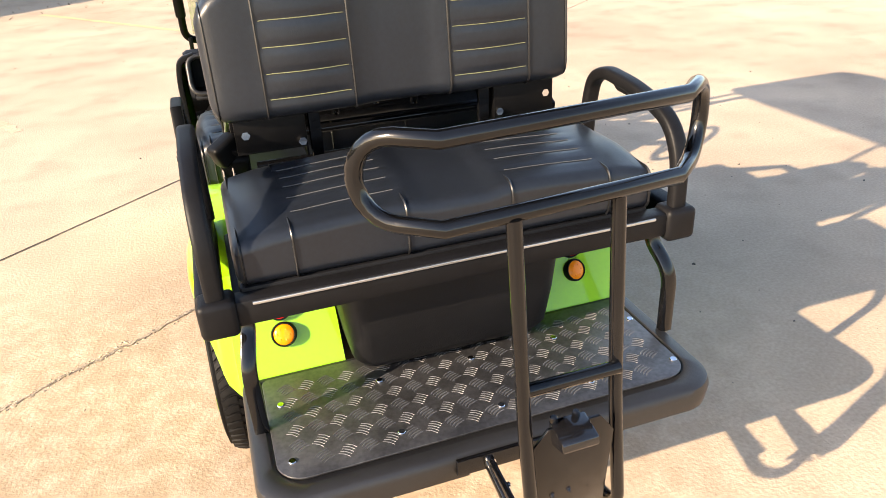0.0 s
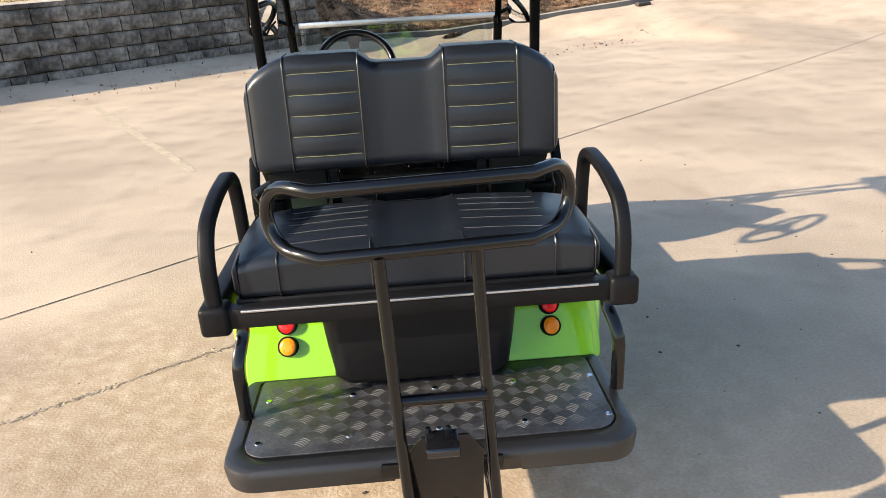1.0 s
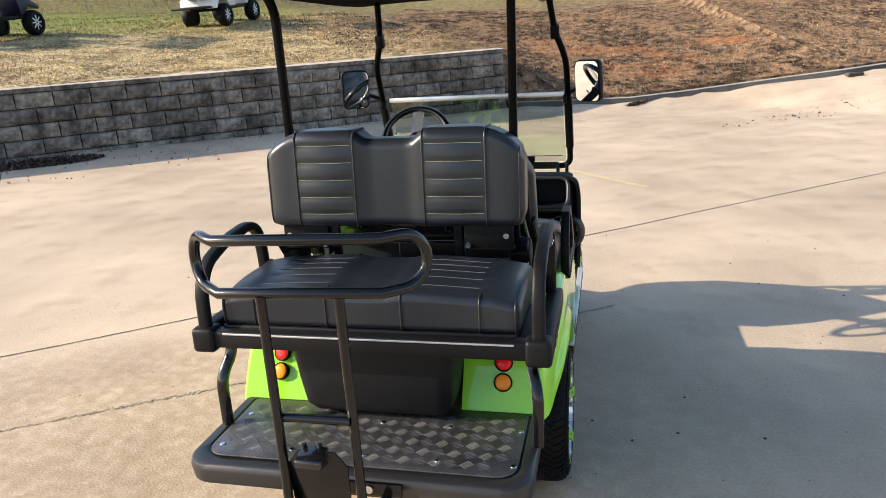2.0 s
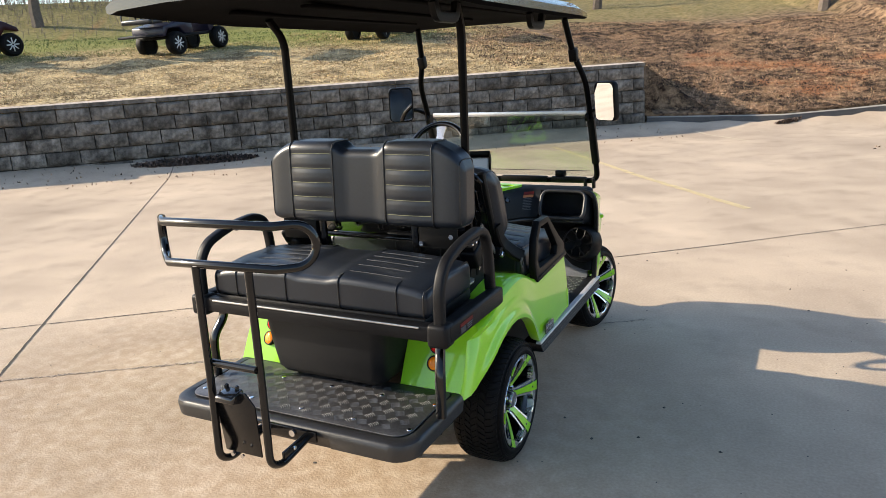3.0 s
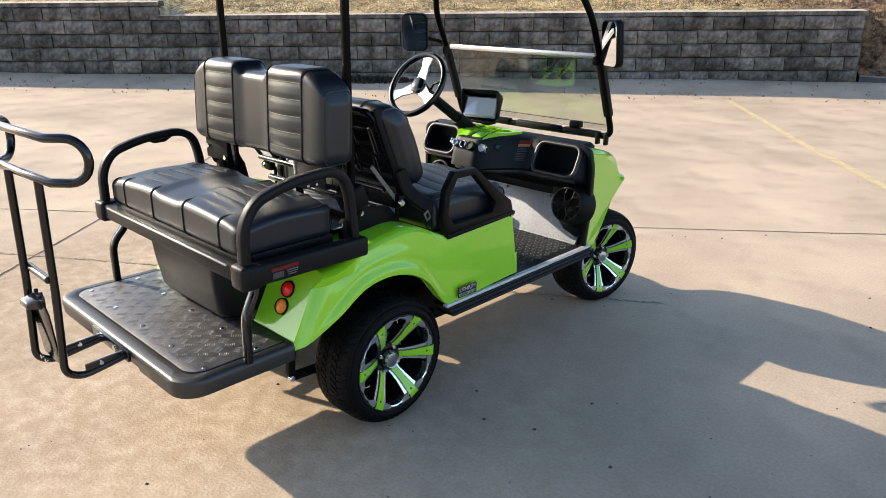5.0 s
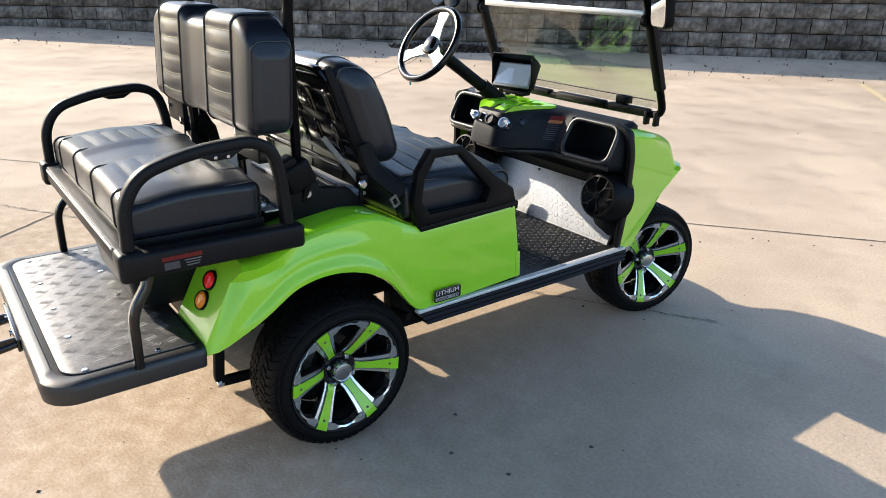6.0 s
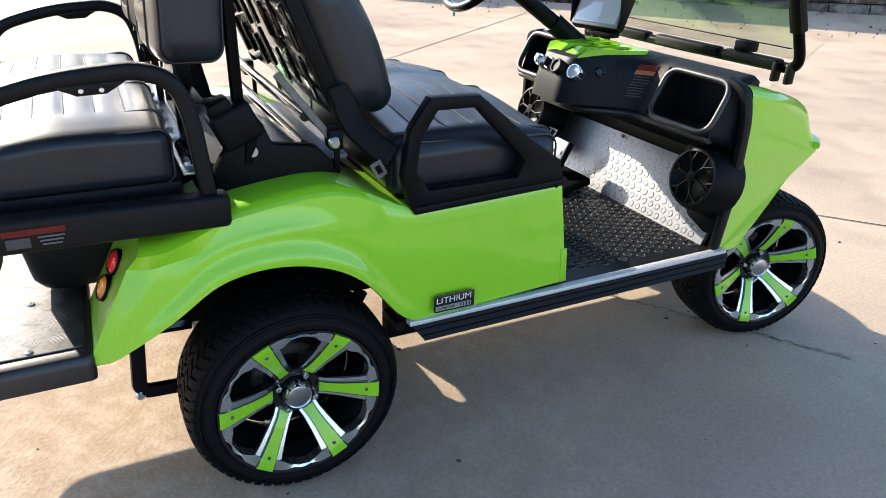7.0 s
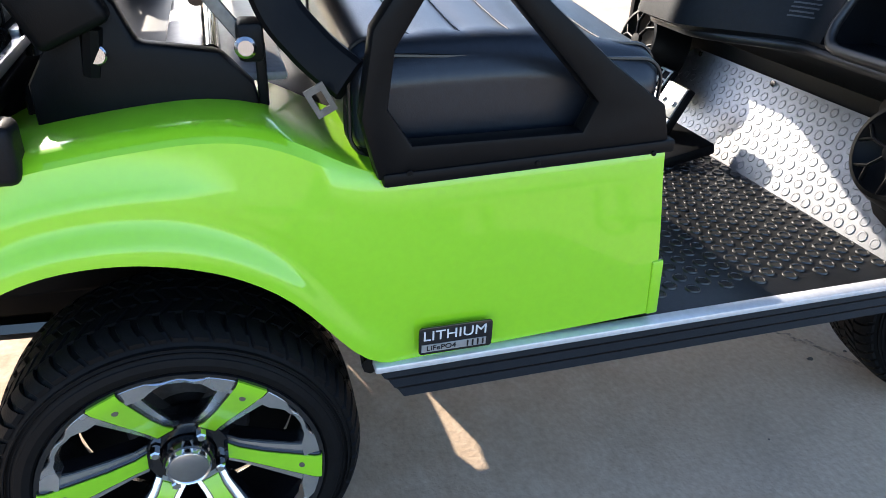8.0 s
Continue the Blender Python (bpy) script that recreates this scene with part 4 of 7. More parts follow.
def body_shell(side):
    bm = bmesh.new()
    ys = [-0.43, -0.425, -0.41, -0.39] + [-0.37 + 0.02 * i for i in range(56)]
    ys = [y for y in ys if y < 0.748] + [0.748]
    rows = []
    for y in ys:
        zb, zt = (sum(w * interp(y + o, c) for w, o in ((0.12, -0.05), (0.23, -0.025), (0.3, 0), (0.23, 0.025), (0.12, 0.05))) for c in (ARCH, TOP))
        rear = smoothstep(-0.36, -0.43, y)
        flare = smoothstep(-0.40, -0.25, y) * (1 - smoothstep(0.14, 0.38, y))
        xo = 0.585 - 0.034 * smoothstep(-0.12, -0.43, y) - 0.014 * rear ** 2
        h = zt - zb
        deck = smoothstep(0.10, 0.34, y)
        z0, z1 = zt - min(0.06, h * 0.36), zb + min(0.07, h * 0.42)
        prof = [(0.27, zt - 0.012), (0.42, zt - 0.004), (0.532 + 0.02 * deck, zt), (0.554 + 0.014 * deck, zt - 0.004), (0.569 + 0.006 * deck, zt - 0.018)]
        prof += [(xo - 0.009 * (1 - f) ** 2, z0 + (z1 - z0) * f) for f in (0.0, 0.2, 0.4, 0.6, 0.8, 1.0)]
        prof += [(xo + 0.018 * flare * smoothstep(0.0, 0.8, f), z1 + (zb + 0.005 - z1) * f) for f in (0.2, 0.35, 0.5, 0.65, 0.8, 1.0)]
        prof += [(xo - 0.005 + 0.01 * flare, zb), (xo - 0.03, zb + 0.006)]
        lean = smoothstep(-0.1, -0.42, y)
        pull = 1 - 0.03 * rear ** 2
        ahead = 0.115 * smoothstep(0.66, 0.745, y)
        rows.append([bm.verts.new((side * x * pull, y + (z - 0.45) * 0.52 * lean - max(0.0, z - 0.43) * ahead, z)) for x, z in prof])
    for a, b in zip(rows, rows[1:]):
        for j in range(len(a) - 1):
            bm.faces.new((a[j], a[j + 1], b[j + 1], b[j]))
    # the rear face, round the lamps
    r0 = rows[0]
    inner = []
    for v in r0:
        inner.append(bm.verts.new((side * 0.262, v.co.y + 0.004, v.co.z)))
    for j in range(len(r0) - 1):
        bm.faces.new((r0[j], inner[j], inner[j + 1], r0[j + 1]))
    ret = [bm.verts.new((side * 0.255, v.co.y + 0.12, v.co.z)) for v in inner]
    for j in range(len(r0) - 1):
        bm.faces.new((inner[j], ret[j], ret[j + 1], inner[j + 1]))
    # the front end, by the footwell
    f0 = rows[-1]
    back = [bm.verts.new((side * 0.30, v.co.y, v.co.z)) for v in f0]
    for j in range(len(f0) - 1):
        bm.faces.new((f0[j + 1], back[j + 1], back[j], f0[j]))
    bmesh.ops.remove_doubles(bm, verts=bm.verts, dist=0.0005)
    return part("rear_fender", bm, GREEN, cart, "glossy lime green fender panel", 35)


for side in (1, -1):
    fender = body_shell(side)
    # shallow step near the lower front edge
    bm = bmesh.new()
    box(bm, (side * 0.5845, 0.7385, 0.485), (0.007, 0.02, 0.1), 0.003, m=Matrix.Rotation(0.08, 4, 'X'))
    part("lower_panel", bm, GREEN, fender)
    # black wheel well behind the arch
    bm = bmesh.new()
    box(bm, (side * 0.30, -0.04, 0.56), (0.04, 0.5, 0.24), 0.01)
    box(bm, (side * 0.41, -0.05, 0.655), (0.2, 0.36, 0.02), 0.008)
    part("wheel_well", bm, SMOOTHP, cart)
    # lamps
    for z, y, lens, nm, lab in ((0.614, -0.353, RED, "brake_lamp", "round red tail lamp"), (0.556, -0.384, AMBER, "turn_lamp", "round amber turn lamp")):
        m = pose(side * 0.397, y + 0.008, z, -27, 0, side * 12)
        bm = bmesh.new()
        tmp = bmesh.new()
        lathe(tmp, [(0.012, 0.031), (-0.006, 0.031), (-0.01, 0.029), (-0.01, 0.0265), (-0.002, 0.025)], 28, "Y")
        put(bm, tmp, m)
        lamp = part(nm, bm, SMOOTHP, cart, lab)
        bm = bmesh.new()
        tmp = bmesh.new()
        lathe(tmp, [(0.004, 0.026), (-0.007, 0.026), (-0.0105, 0.022), (-0.0125, 0.014), (-0.013, 0.004)], 28, "Y")
        put(bm, tmp, m)
        part("lens", bm, lens, lamp)
        for q in range(6):
            bm = bmesh.new()
            tmp = bmesh.new()
            lathe(tmp, [(0.0, 0.0035), (-0.0022, 0.0028), (-0.003, 0.001)], 8, "Y", (0.0145 * math.cos(q * 1.0472), -0.0105, 0.0145 * math.sin(q * 1.0472)))
            put(bm, tmp, m)
            part("lens_dimple", bm, lens, lamp)

# underbody, axle, springs and the floor
bm = bmesh.new()
box(bm, (0, 0.1, 0.52), (0.52, 0.9, 0.36), 0.02)
box(bm, (0, 0.9, 0.37), (0.5, 1.3, 0.07), 0.01)
box(bm, (0, 1.64, 0.46), (0.5, 0.34, 0.3), 0.02)
part("chassis", bm, SMOOTHP, cart)
for y in (0.0, 1.664):
    bm = bmesh.new()
    sweep(bm, [(-0.36, y, 0.255), (0.36, y, 0.255)], 0.032, 12)
    part("axle", bm, SMOOTHP, cart)
for side in (1, -1):
    bm = bmesh.new()
    sweep(bm, fillet([(side * 0.37, -0.33, 0.42), (side * 0.37, -0.345, 0.245), (side * 0.36, -0.1, 0.225), (side * 0.36, 0.17, 0.27), (side * 0.36, 0.24, 0.40)], 0.03), 0.012, 8, flat=0.018, up=(1, 0, 0))
    part("leaf_spring", bm, SMOOTHP, cart)
    bm = bmesh.new()
    disc(bm, (side * 0.372, -0.345, 0.245), 0.012, side * 0.02, "X", 10)
    part("spring_bolt", bm, CHROME, cart)
    if side > 0:
        bm = bmesh.new()
        sweep(bm, [(0.40, 0.30, 0.34), (0.53, 0.285, 0.37)], 0.013, 8)
        part("body_bracket", bm, SMOOTHP, cart)

# unseen rails added under the floor to block the low sun
for side in (1, -1):
    bm = bmesh.new()
    box(bm, (side * 0.33, 0.785, 0.31), (0.05, 0.93, 0.18), 0.008)
    part("chassis_rail", bm, SMOOTHP, cart)
# running boards with a silver edge
for side in (1, -1):
    bm = bmesh.new()
    prof = [(0.56, 0.30), (0.590, 0.345), (0.597, 0.356), (0.590, 0.366), (0.597, 0.376), (0.590, 0.386), (0.597, 0.396), (0.592, 0.404), (0.54, 0.41), (0.5, 0.40), (0.5, 0.33)]
    ends = []
    for y, dz in ((0.283, 0), (0.325, 0), (0.9, 0.004), (1.36, 0.008)):
        ring = []
        for i, (x, z) in enumerate(prof):
            yy = y + (0.045 * (0.41 - z) / 0.06 if y < 0.3 else 0.0)
            ring.append(bm.verts.new((side * x, yy, max(z, 0.352) + dz)))
        ends.append(ring)
    for a, b in zip(ends, ends[1:]):
        for j in range(len(prof)):
            bm.faces.new((a[j], a[(j + 1) % len(prof)], b[(j + 1) % len(prof)], b[j]))
    bm.faces.new(ends[0])
    bm.faces.new(ends[-1])
    board = part("running_board", bm, PLASTIC, cart, "ribbed black running board", 20)
    bm = bmesh.new()
    box(bm, (side * 0.585, 0.815, 0.416), (0.026, 1.07, 0.012), 0.003, m=Matrix.Rotation(0.0075, 4, "X"))
    part("edge_strip", bm, SILVER, board, "silver aluminium edge strip")

bm = bmesh.new()
box(bm, (0, 1.02, 0.412), (1.15, 0.60, 0.02), 0.004)
floor_mat = part("floor_mat", bm, MATRUB, cart, "black studded rubber floor mat")


def studs(name, origin, ux, uy, nx, ny, pitch, r, h, material, parent):
    """Rows of coin studs on a slanting plate."""
    ux, uy = Vector(ux).normalized(), Vector(uy).normalized()
    n = ux.cross(uy)
    vs, fs = [], []
    seg = 10
    for j in range(ny):
        for i in range(nx):
            c = Vector(origin) + ux * ((i + (0.5 if j % 2 else 0)) * pitch) + uy * (j * pitch * 0.87)
            k = len(vs)
            for rr, hh in ((r, 0.0), (r * 0.9, h), (r * 0.72, h), (r * 0.66, h * 0.45)):
                vs += [tuple(c + ux * (rr * math.cos(6.2832 * q / seg)) + uy * (rr * math.sin(6.2832 * q / seg)) + n * hh) for q in range(seg)]
            for lv in range(3):
                fs += [(k + lv * seg + q, k + lv * seg + (q + 1) % seg, k + (lv + 1) * seg + (q + 1) % seg, k + (lv + 1) * seg + q) for q in range(seg)]
            fs.append(tuple(k + 3 * seg + q for q in range(seg)))
    ob = from_lists(name, vs, fs, material, parent)
    ob["kind"] = "stuff"
    return ob


studs("floor_studs", (-0.54, 0.765, 0.4225), (1, 0, 0), (0, 1, 0), 27, 16, 0.04, 0.0145, 0.003, MATRUB, floor_mat)
# kick plate
KP0, KP1 = Vector((0, 1.305, 0.42)), Vector((0, 1.41, 0.63))
kdir = (KP1 - KP0).normalized()
bm = bmesh.new()
vs = [(-0.42, KP0), (0.53, KP0), (0.53, KP0.lerp(KP1, 0.42)), (0.44, KP1), (-0.34, KP1), (-0.42, KP0.lerp(KP1, 0.5))]
lo = [bm.verts.new((x, p.y, p.z)) for x, p in vs]
hi = [bm.verts.new((x, p.y + 0.012, p.z - 0.006)) for x, p in vs]
bm.faces.new(lo)
bm.faces.new(hi[::-1])
for i in range(6):
    bm.faces.new((lo[i], hi[i], hi[(i + 1) % 6], lo[(i + 1) % 6]))
kick = part("kick_plate", bm, KICK, cart, "silver studded kick plate")
studs("kick_studs", (-0.36, KP0.y + 0.0085, KP0.z + 0.018), (1, 0, 0), tuple(kdir), 27, 8, 0.0322, 0.0115, 0.0011, KICK, kick)
for x in (-0.3, 0.0, 0.3):
    bm = bmesh.new()
    disc(bm, (x, KP1.y - 0.006, KP1.z - 0.008), 0.006, -0.005, "Y", 10)
    part("screw", bm, CHROME, kick)
# pedals: a bolted accelerator plate and a brake pad with a pale grid
m = Matrix.Translation((-0.145, 1.218, 0.528)) @ Matrix.Rotation(radians(-27), 4, "X")
bm = bmesh.new()
tmp = bmesh.new()
box(tmp, (0, 0.006, 0), (0.09, 0.024, 0.125), 0.005)
put(bm, tmp, m)
pedal = part("accelerator_pedal", bm, SMOOTHP, cart, "accelerator pedal with a thick black edge")
for z, h in ((0.018, 0.082), (-0.043, 0.034)):
    bm = bmesh.new()
    tmp = bmesh.new()
    box(tmp, (0, -0.008, z), (0.084, 0.005, h), 0.002)
    put(bm, tmp, m)
    plate_half = part("pedal_plate", bm, PALEGREY, pedal, "pale grey pedal plate")
for x in (-0.022, 0.022):
    bm = bmesh.new()
    tmp = bmesh.new()
    disc(tmp, (x, -0.009, 0.014), 0.006, -0.006, "Y", 12)
    put(bm, tmp, m)
    part("pedal_bolt", bm, CHROME, pedal)
m = Matrix.Translation((-0.305, 1.276, 0.562)) @ Matrix.Rotation(radians(-32), 4, "X")
bm = bmesh.new()
tmp = bmesh.new()
box(tmp, (0, 0.006, 0), (0.115, 0.016, 0.068), 0.004)
put(bm, tmp, m)
pedal = part("brake_pedal", bm, SMOOTHP, cart, "brake pedal with a grid pad")
for k in range(7):
    bm = bmesh.new()
    tmp = bmesh.new()
    if k < 3:
        box(tmp, (0, -0.004, -0.027 + 0.027 * k), (0.108, 0.004, 0.006), 0.001)
    else:
        box(tmp, (-0.051 + 0.034 * (k - 3), -0.005, 0), (0.005, 0.004, 0.06), 0.001)
    put(bm, tmp, m)
    part("grid_bar", bm, DECAL_W, pedal)
bm = bmesh.new()
box(bm, (-0.1, 1.18, 0.44), (0.2, 0.2, 0.03), 0.008, m=Matrix.Rotation(radians(12), 4, "X"))
part("pedal_housing", bm, SMOOTHP, cart)

# front cowl: lofted across, with the wheel arches left open
COWL = [(1.33, 0.405), (1.355, 0.62), (1.358, 0.82), (1.352, 0.922), (1.39, 0.916), (1.52, 0.882), (1.64, 0.846), (1.722, 0.804), (1.762, 0.735), (1.794, 0.70), (1.80, 0.668), (1.655, 0.595), (1.50, 0.492), (1.415, 0.412)]


def cowl():
    bm = bmesh.new()
    rings = []
    prof = [(p.x, p.y) for p in [Vector((*q, 0)) for q in COWL[:4]] + fillet([(*q, 0) for q in COWL[3:11]], 0.05, 4)[1:-1] + [Vector((*q, 0)) for q in COWL[10:]]]
    n = len(prof)
    round_r = 0.04
    sides = [0.0, 0.12, 0.24, 0.36, 0.45, 0.51] + [0.572 - round_r + round_r * math.sin(radians(t)) for t in (0, 20, 38, 54, 68, 80, 90)]
    for x in [-v for v in sides[:0:-1]] + sides:
        a = abs(x)
        bulge = 0.10 * (1 - (a / 0.572) ** 2.2)
        t = max(0.0, (a - 0.572 + round_r) / round_r)
        inset = round_r * (1 - math.sqrt(max(0.0, 1 - t * t)))
        ring = []
        for i, (y, z) in enumerate(prof):
            ahead = smoothstep(1.38, 1.72, y)
            low = i >= n - 4
            yy = y + bulge * ahead - inset * ahead * (0.0 if low else 0.9)
            zz = z + 0.016 * (1 - (a / 0.572) ** 2) * smoothstep(0.66, 0.84, z) - inset * 0.8 * smoothstep(0.64, 0.88, z)
            if low and a < 0.5:
                yy = y + (1.82 - y) * (1 - a / 0.572) * 0.9
                zz = z
            ring.append(bm.verts.new((x * (1 - 0.135 * smoothstep(1.42, 1.8, y)), yy, zz)))
        rings.append(ring)
    for a, b in zip(rings, rings[1:]):
        for j in range(3, n - 1):
            bm.faces.new((a[j], a[j + 1], b[j + 1], b[j]))
    bm.faces.new(rings[0])
    bm.faces.new(rings[-1][::-1])
    return part("front_cowl", bm, GREEN, cart, "glossy lime green front cowl", 28)


front = cowl()
for side in (1, -1):
    bm = bmesh.new()
    edge = fillet([(side * 0.57, 1.318, 0.405), (side * 0.576, 1.342, 0.62), (side * 0.575, 1.342, 0.83), (side * 0.56, 1.332, 0.912), (side * 0.5, 1.335, 0.926)], 0.05)
    sweep(bm, edge, 0.016, 10, flat=0.012, up=(0, 1, 0))
    part("cowl_trim", bm, PLASTIC, cart, "black plastic edge trim")
    bm = bmesh.new()
    sweep(bm, [(side * 0.492, 1.782, 0.685), (side * 0.47, 1.81, 0.688), (side * 0.36, 1.86, 0.698), (0, 1.905, 0.705)], 0.012, 8, flat=0.02, up=(0, 0, 1))
    part("cowl_lip", bm, GREEN, front)

# dashboard: a central pod with the gauge and switches between two pockets, and a lime cup tray
DASH = [(1.44, 0.42, 0.0), (1.43, 0.662, 0.0), (1.385, 0.70, 0.0), (1.315, 0.742, 0.05), (1.268, 0.758, 0.15), (1.258, 0.779, 0.195), (1.28, 0.84, 0.205), (1.308, 0.888, 0.216), (1.33, 0.922, 0.216), (1.352, 0.936, 0.18), (1.385, 0.944, 0.05), (1.402, 0.942, 0.0), (1.405, 0.88, 0.0)]
POCKET = 5, 8


def pod_at(x):
    return smoothstep(0.245, 0.03, x + 0.022) if x > -0.022 else smoothstep(0.25, 0.09, -0.022 - x)


def dash_point(x, row):
    y, z, out = DASH[row]
    end = smoothstep(0.515, 0.546, abs(x))
    return Vector((x, y - out * pod_at(x) + 0.07 * end * smoothstep(1.38, 1.26, y), z - 0.014 * end * smoothstep(0.8, 0.93, z)))


def dash_face(x, z):
    """The place on the dashboard's face at a height."""
    for i in range(4, 9):
        a, b = dash_point(x, i), dash_point(x, i + 1)
        if z <= b.z:
            return a.lerp(b, (z - a.z) / (b.z - a.z))
    return dash_point(x, 9)


def dash():
    bm = bmesh.new()
    xs = [-0.542, -0.539, -0.534, -0.525, -0.30, -0.27] + [-0.25 + 0.0125 * i for i in range(40)] + [0.252, 0.51, 0.52, 0.531, 0.539, 0.542]
    holes = {(-0.525, -0.30), (0.252, 0.51)}
    rings = [[bm.verts.new(dash_point(x, j)) for j in range(len(DASH))] for x in xs]
    for x0, x1, a, b in zip(xs, xs[1:], rings, rings[1:]):
        cut = (x0, x1) in holes
        for j in range(len(DASH) - 1):
            if cut and POCKET[0] <= j < POCKET[1]:
                continue
            bm.faces.new((a[j], a[j + 1], b[j + 1], b[j]))
        if cut:
            j0, j1 = POCKET
            ring = [a[j] for j in range(j0, j1 + 1)] + [b[j] for j in range(j1, j0 - 1, -1)]
            deep = [bm.verts.new((v.co.x * 0.985, 1.395, v.co.z - 0.004)) for v in ring]
            for k in range(len(ring)):
                bm.faces.new((ring[k], ring[(k + 1) % len(ring)], deep[(k + 1) % len(ring)], deep[k]))
            bm.faces.new(deep)
    bm.faces.new(rings[0])
    bm.faces.new(rings[-1][::-1])
    return part("dashboard", bm, DASHP, cart, "moulded black plastic dashboard", 38)


dashboard = dash()
for x0, x1 in ((0.262, 0.522), (-0.53, -0.295)):
    bm = bmesh.new()
    loop = fillet([(x0, 1.253, 0.778), (x1, 1.253, 0.778), (x1, 1.325, 0.922), (x0, 1.325, 0.922)], 0.05, closed=True)
    sweep(bm, loop, 0.0105, 10, closed=True)
    part("pocket_rim", bm, RIMPLASTIC, dashboard, "rounded rim of a dash pocket")
# satin lower lip of the pod
bm = bmesh.new()
sweep(bm, [dash_point(x, 4) + Vector((0, -0.002, 0.002)) for x in [-0.52, -0.4, -0.3] + [-0.25 + 0.025 * i for i in range(20)] + [0.26, 0.4, 0.52]], 0.012, 10)
part("dash_lip", bm, RIMPLASTIC, dashboard)


def disc_loop(cx, cy, r, n=24, sq=1.0):
    return [(cx + r * math.copysign(abs(math.cos(2 * math.pi * k / n)) ** sq, math.cos(2 * math.pi * k / n)), cy + r * math.copysign(abs(math.sin(2 * math.pi * k / n)) ** sq, math.sin(2 * math.pi * k / n))) for k in range(n)]


def cup_tray():
    """A lime tray with open wells, whose front lobe runs down over the pod."""
    z1, z0 = 0.952, 0.934
    outer = [(p.x, p.y) for p in fillet([(-0.215, 1.315, 0), (-0.17, 1.362, 0), (0.0, 1.366, 0), (0.14, 1.345, 0), (0.118, 1.295, 0), (0.062, 1.185, 0), (0.03, 1.115, 0), (-0.1, 1.098, 0), (-0.15, 1.13, 0)], 0.022, 4, closed=True)]
    wells = [disc_loop(-0.135, 1.318, 0.036), disc_loop(-0.105, 1.205, 0.03, 20, 0.7), disc_loop(-0.035, 1.30, 0.03, 20, 0.55), disc_loop(-0.012, 1.205, 0.033), disc_loop(0.062, 1.287, 0.037)]
    bm = bmesh.new()
    tops, edges = [], []
    for loop in [outer] + wells:
        ring = [bm.verts.new((x, y, z1 - 0.05 * smoothstep(1.16, 1.10, y))) for x, y in loop]
        tops.append(ring)
        edges += [bm.edges.new((ring[i - 1], ring[i])) for i in range(len(ring))]
    bmesh.ops.triangle_fill(bm, use_beauty=True, use_dissolve=False, edges=edges)
    for k, ring in enumerate(tops):
        low = [bm.verts.new((v.co.x, v.co.y, v.co.z - (0.03 if k == 0 else 0.016))) for v in ring]
        for i in range(len(ring)):
            bm.faces.new((ring[i - 1], ring[i], low[i], low[i - 1]))
    tray = part("cup_tray", bm, GREEN, dashboard, "lime green cup holder tray", 50)
    for loop in wells:
        b = bmesh.new()
        plate(b, [(sum(p[0] for p in loop) / len(loop) + (x - sum(p[0] for p in loop) / len(loop)) * 1.12, sum(p[1] for p in loop) / len(loop) + (y - sum(p[1] for p in loop) / len(loop)) * 1.12) for x, y in loop], 0.004, "XY", 0.9365, 0)
        part("cup_well", b, SMOOTHP, tray, "black cup holder well")


cup_tray()
for x, z, r, material, lab in ((-0.15, 0.884, 0.017, SMOOTHP, "black headlight knob"), (-0.118, 0.89, 0.02, CHROME, "chrome toggle switch"), (-0.062, 0.889, 0.021, CHROME, "chrome key switch"), (-0.004, 0.886, 0.025, SMOOTHP, "black selector knob"), (0.052, 0.88, 0.027, GAUGE, "round pale gauge")):
    q = dash_face(x, z)
    m = Matrix.Translation(q) @ pose(0, 0, 0, -28, 0, 14 if x > 0.03 else 0)
    bm = bmesh.new()
    tmp = bmesh.new()
    deep = 0.024 if material is SMOOTHP else 0.014
    lathe(tmp, [(0.03, r), (-deep + 0.004, r), (-deep, r * 0.9), (-deep, r * 0.78), (-deep + 0.005, r * 0.72)], 24, "Y")
    put(bm, tmp, m)
    knob = part("knob", bm, CHROME if material is GAUGE else material, dashboard, lab)
    if material is GAUGE:
        bm = bmesh.new()
        tmp = bmesh.new()
        disc(tmp, (0, -0.006, 0), r * 0.76, -0.004, "Y", 20)
        put(bm, tmp, m)
        part("gauge_face", bm, GAUGE, knob)
    elif r < 0.022:
        bm = bmesh.new()
        tmp = bmesh.new()
        box(tmp, (0, -deep - 0.004, 0.0), (0.007, 0.022, r * 1.5), 0.003)
        put(bm, tmp, m)
        part("switch_lever", bm, CHROME if x < -0.1 else SMOOTHP, knob)
bm = bmesh.new()
tmp = bmesh.new()
lathe(tmp, [(0.01, 0.017), (-0.006, 0.017), (-0.008, 0.014), (-0.003, 0.011)], 18, "Y")
put(bm, tmp, Matrix.Translation(dash_face(0.1, 0.886)) @ pose(0, 0, 0, -25, 0, 55))
part("power_socket", bm, GLOSSBLACK, dashboard, "round black power socket")


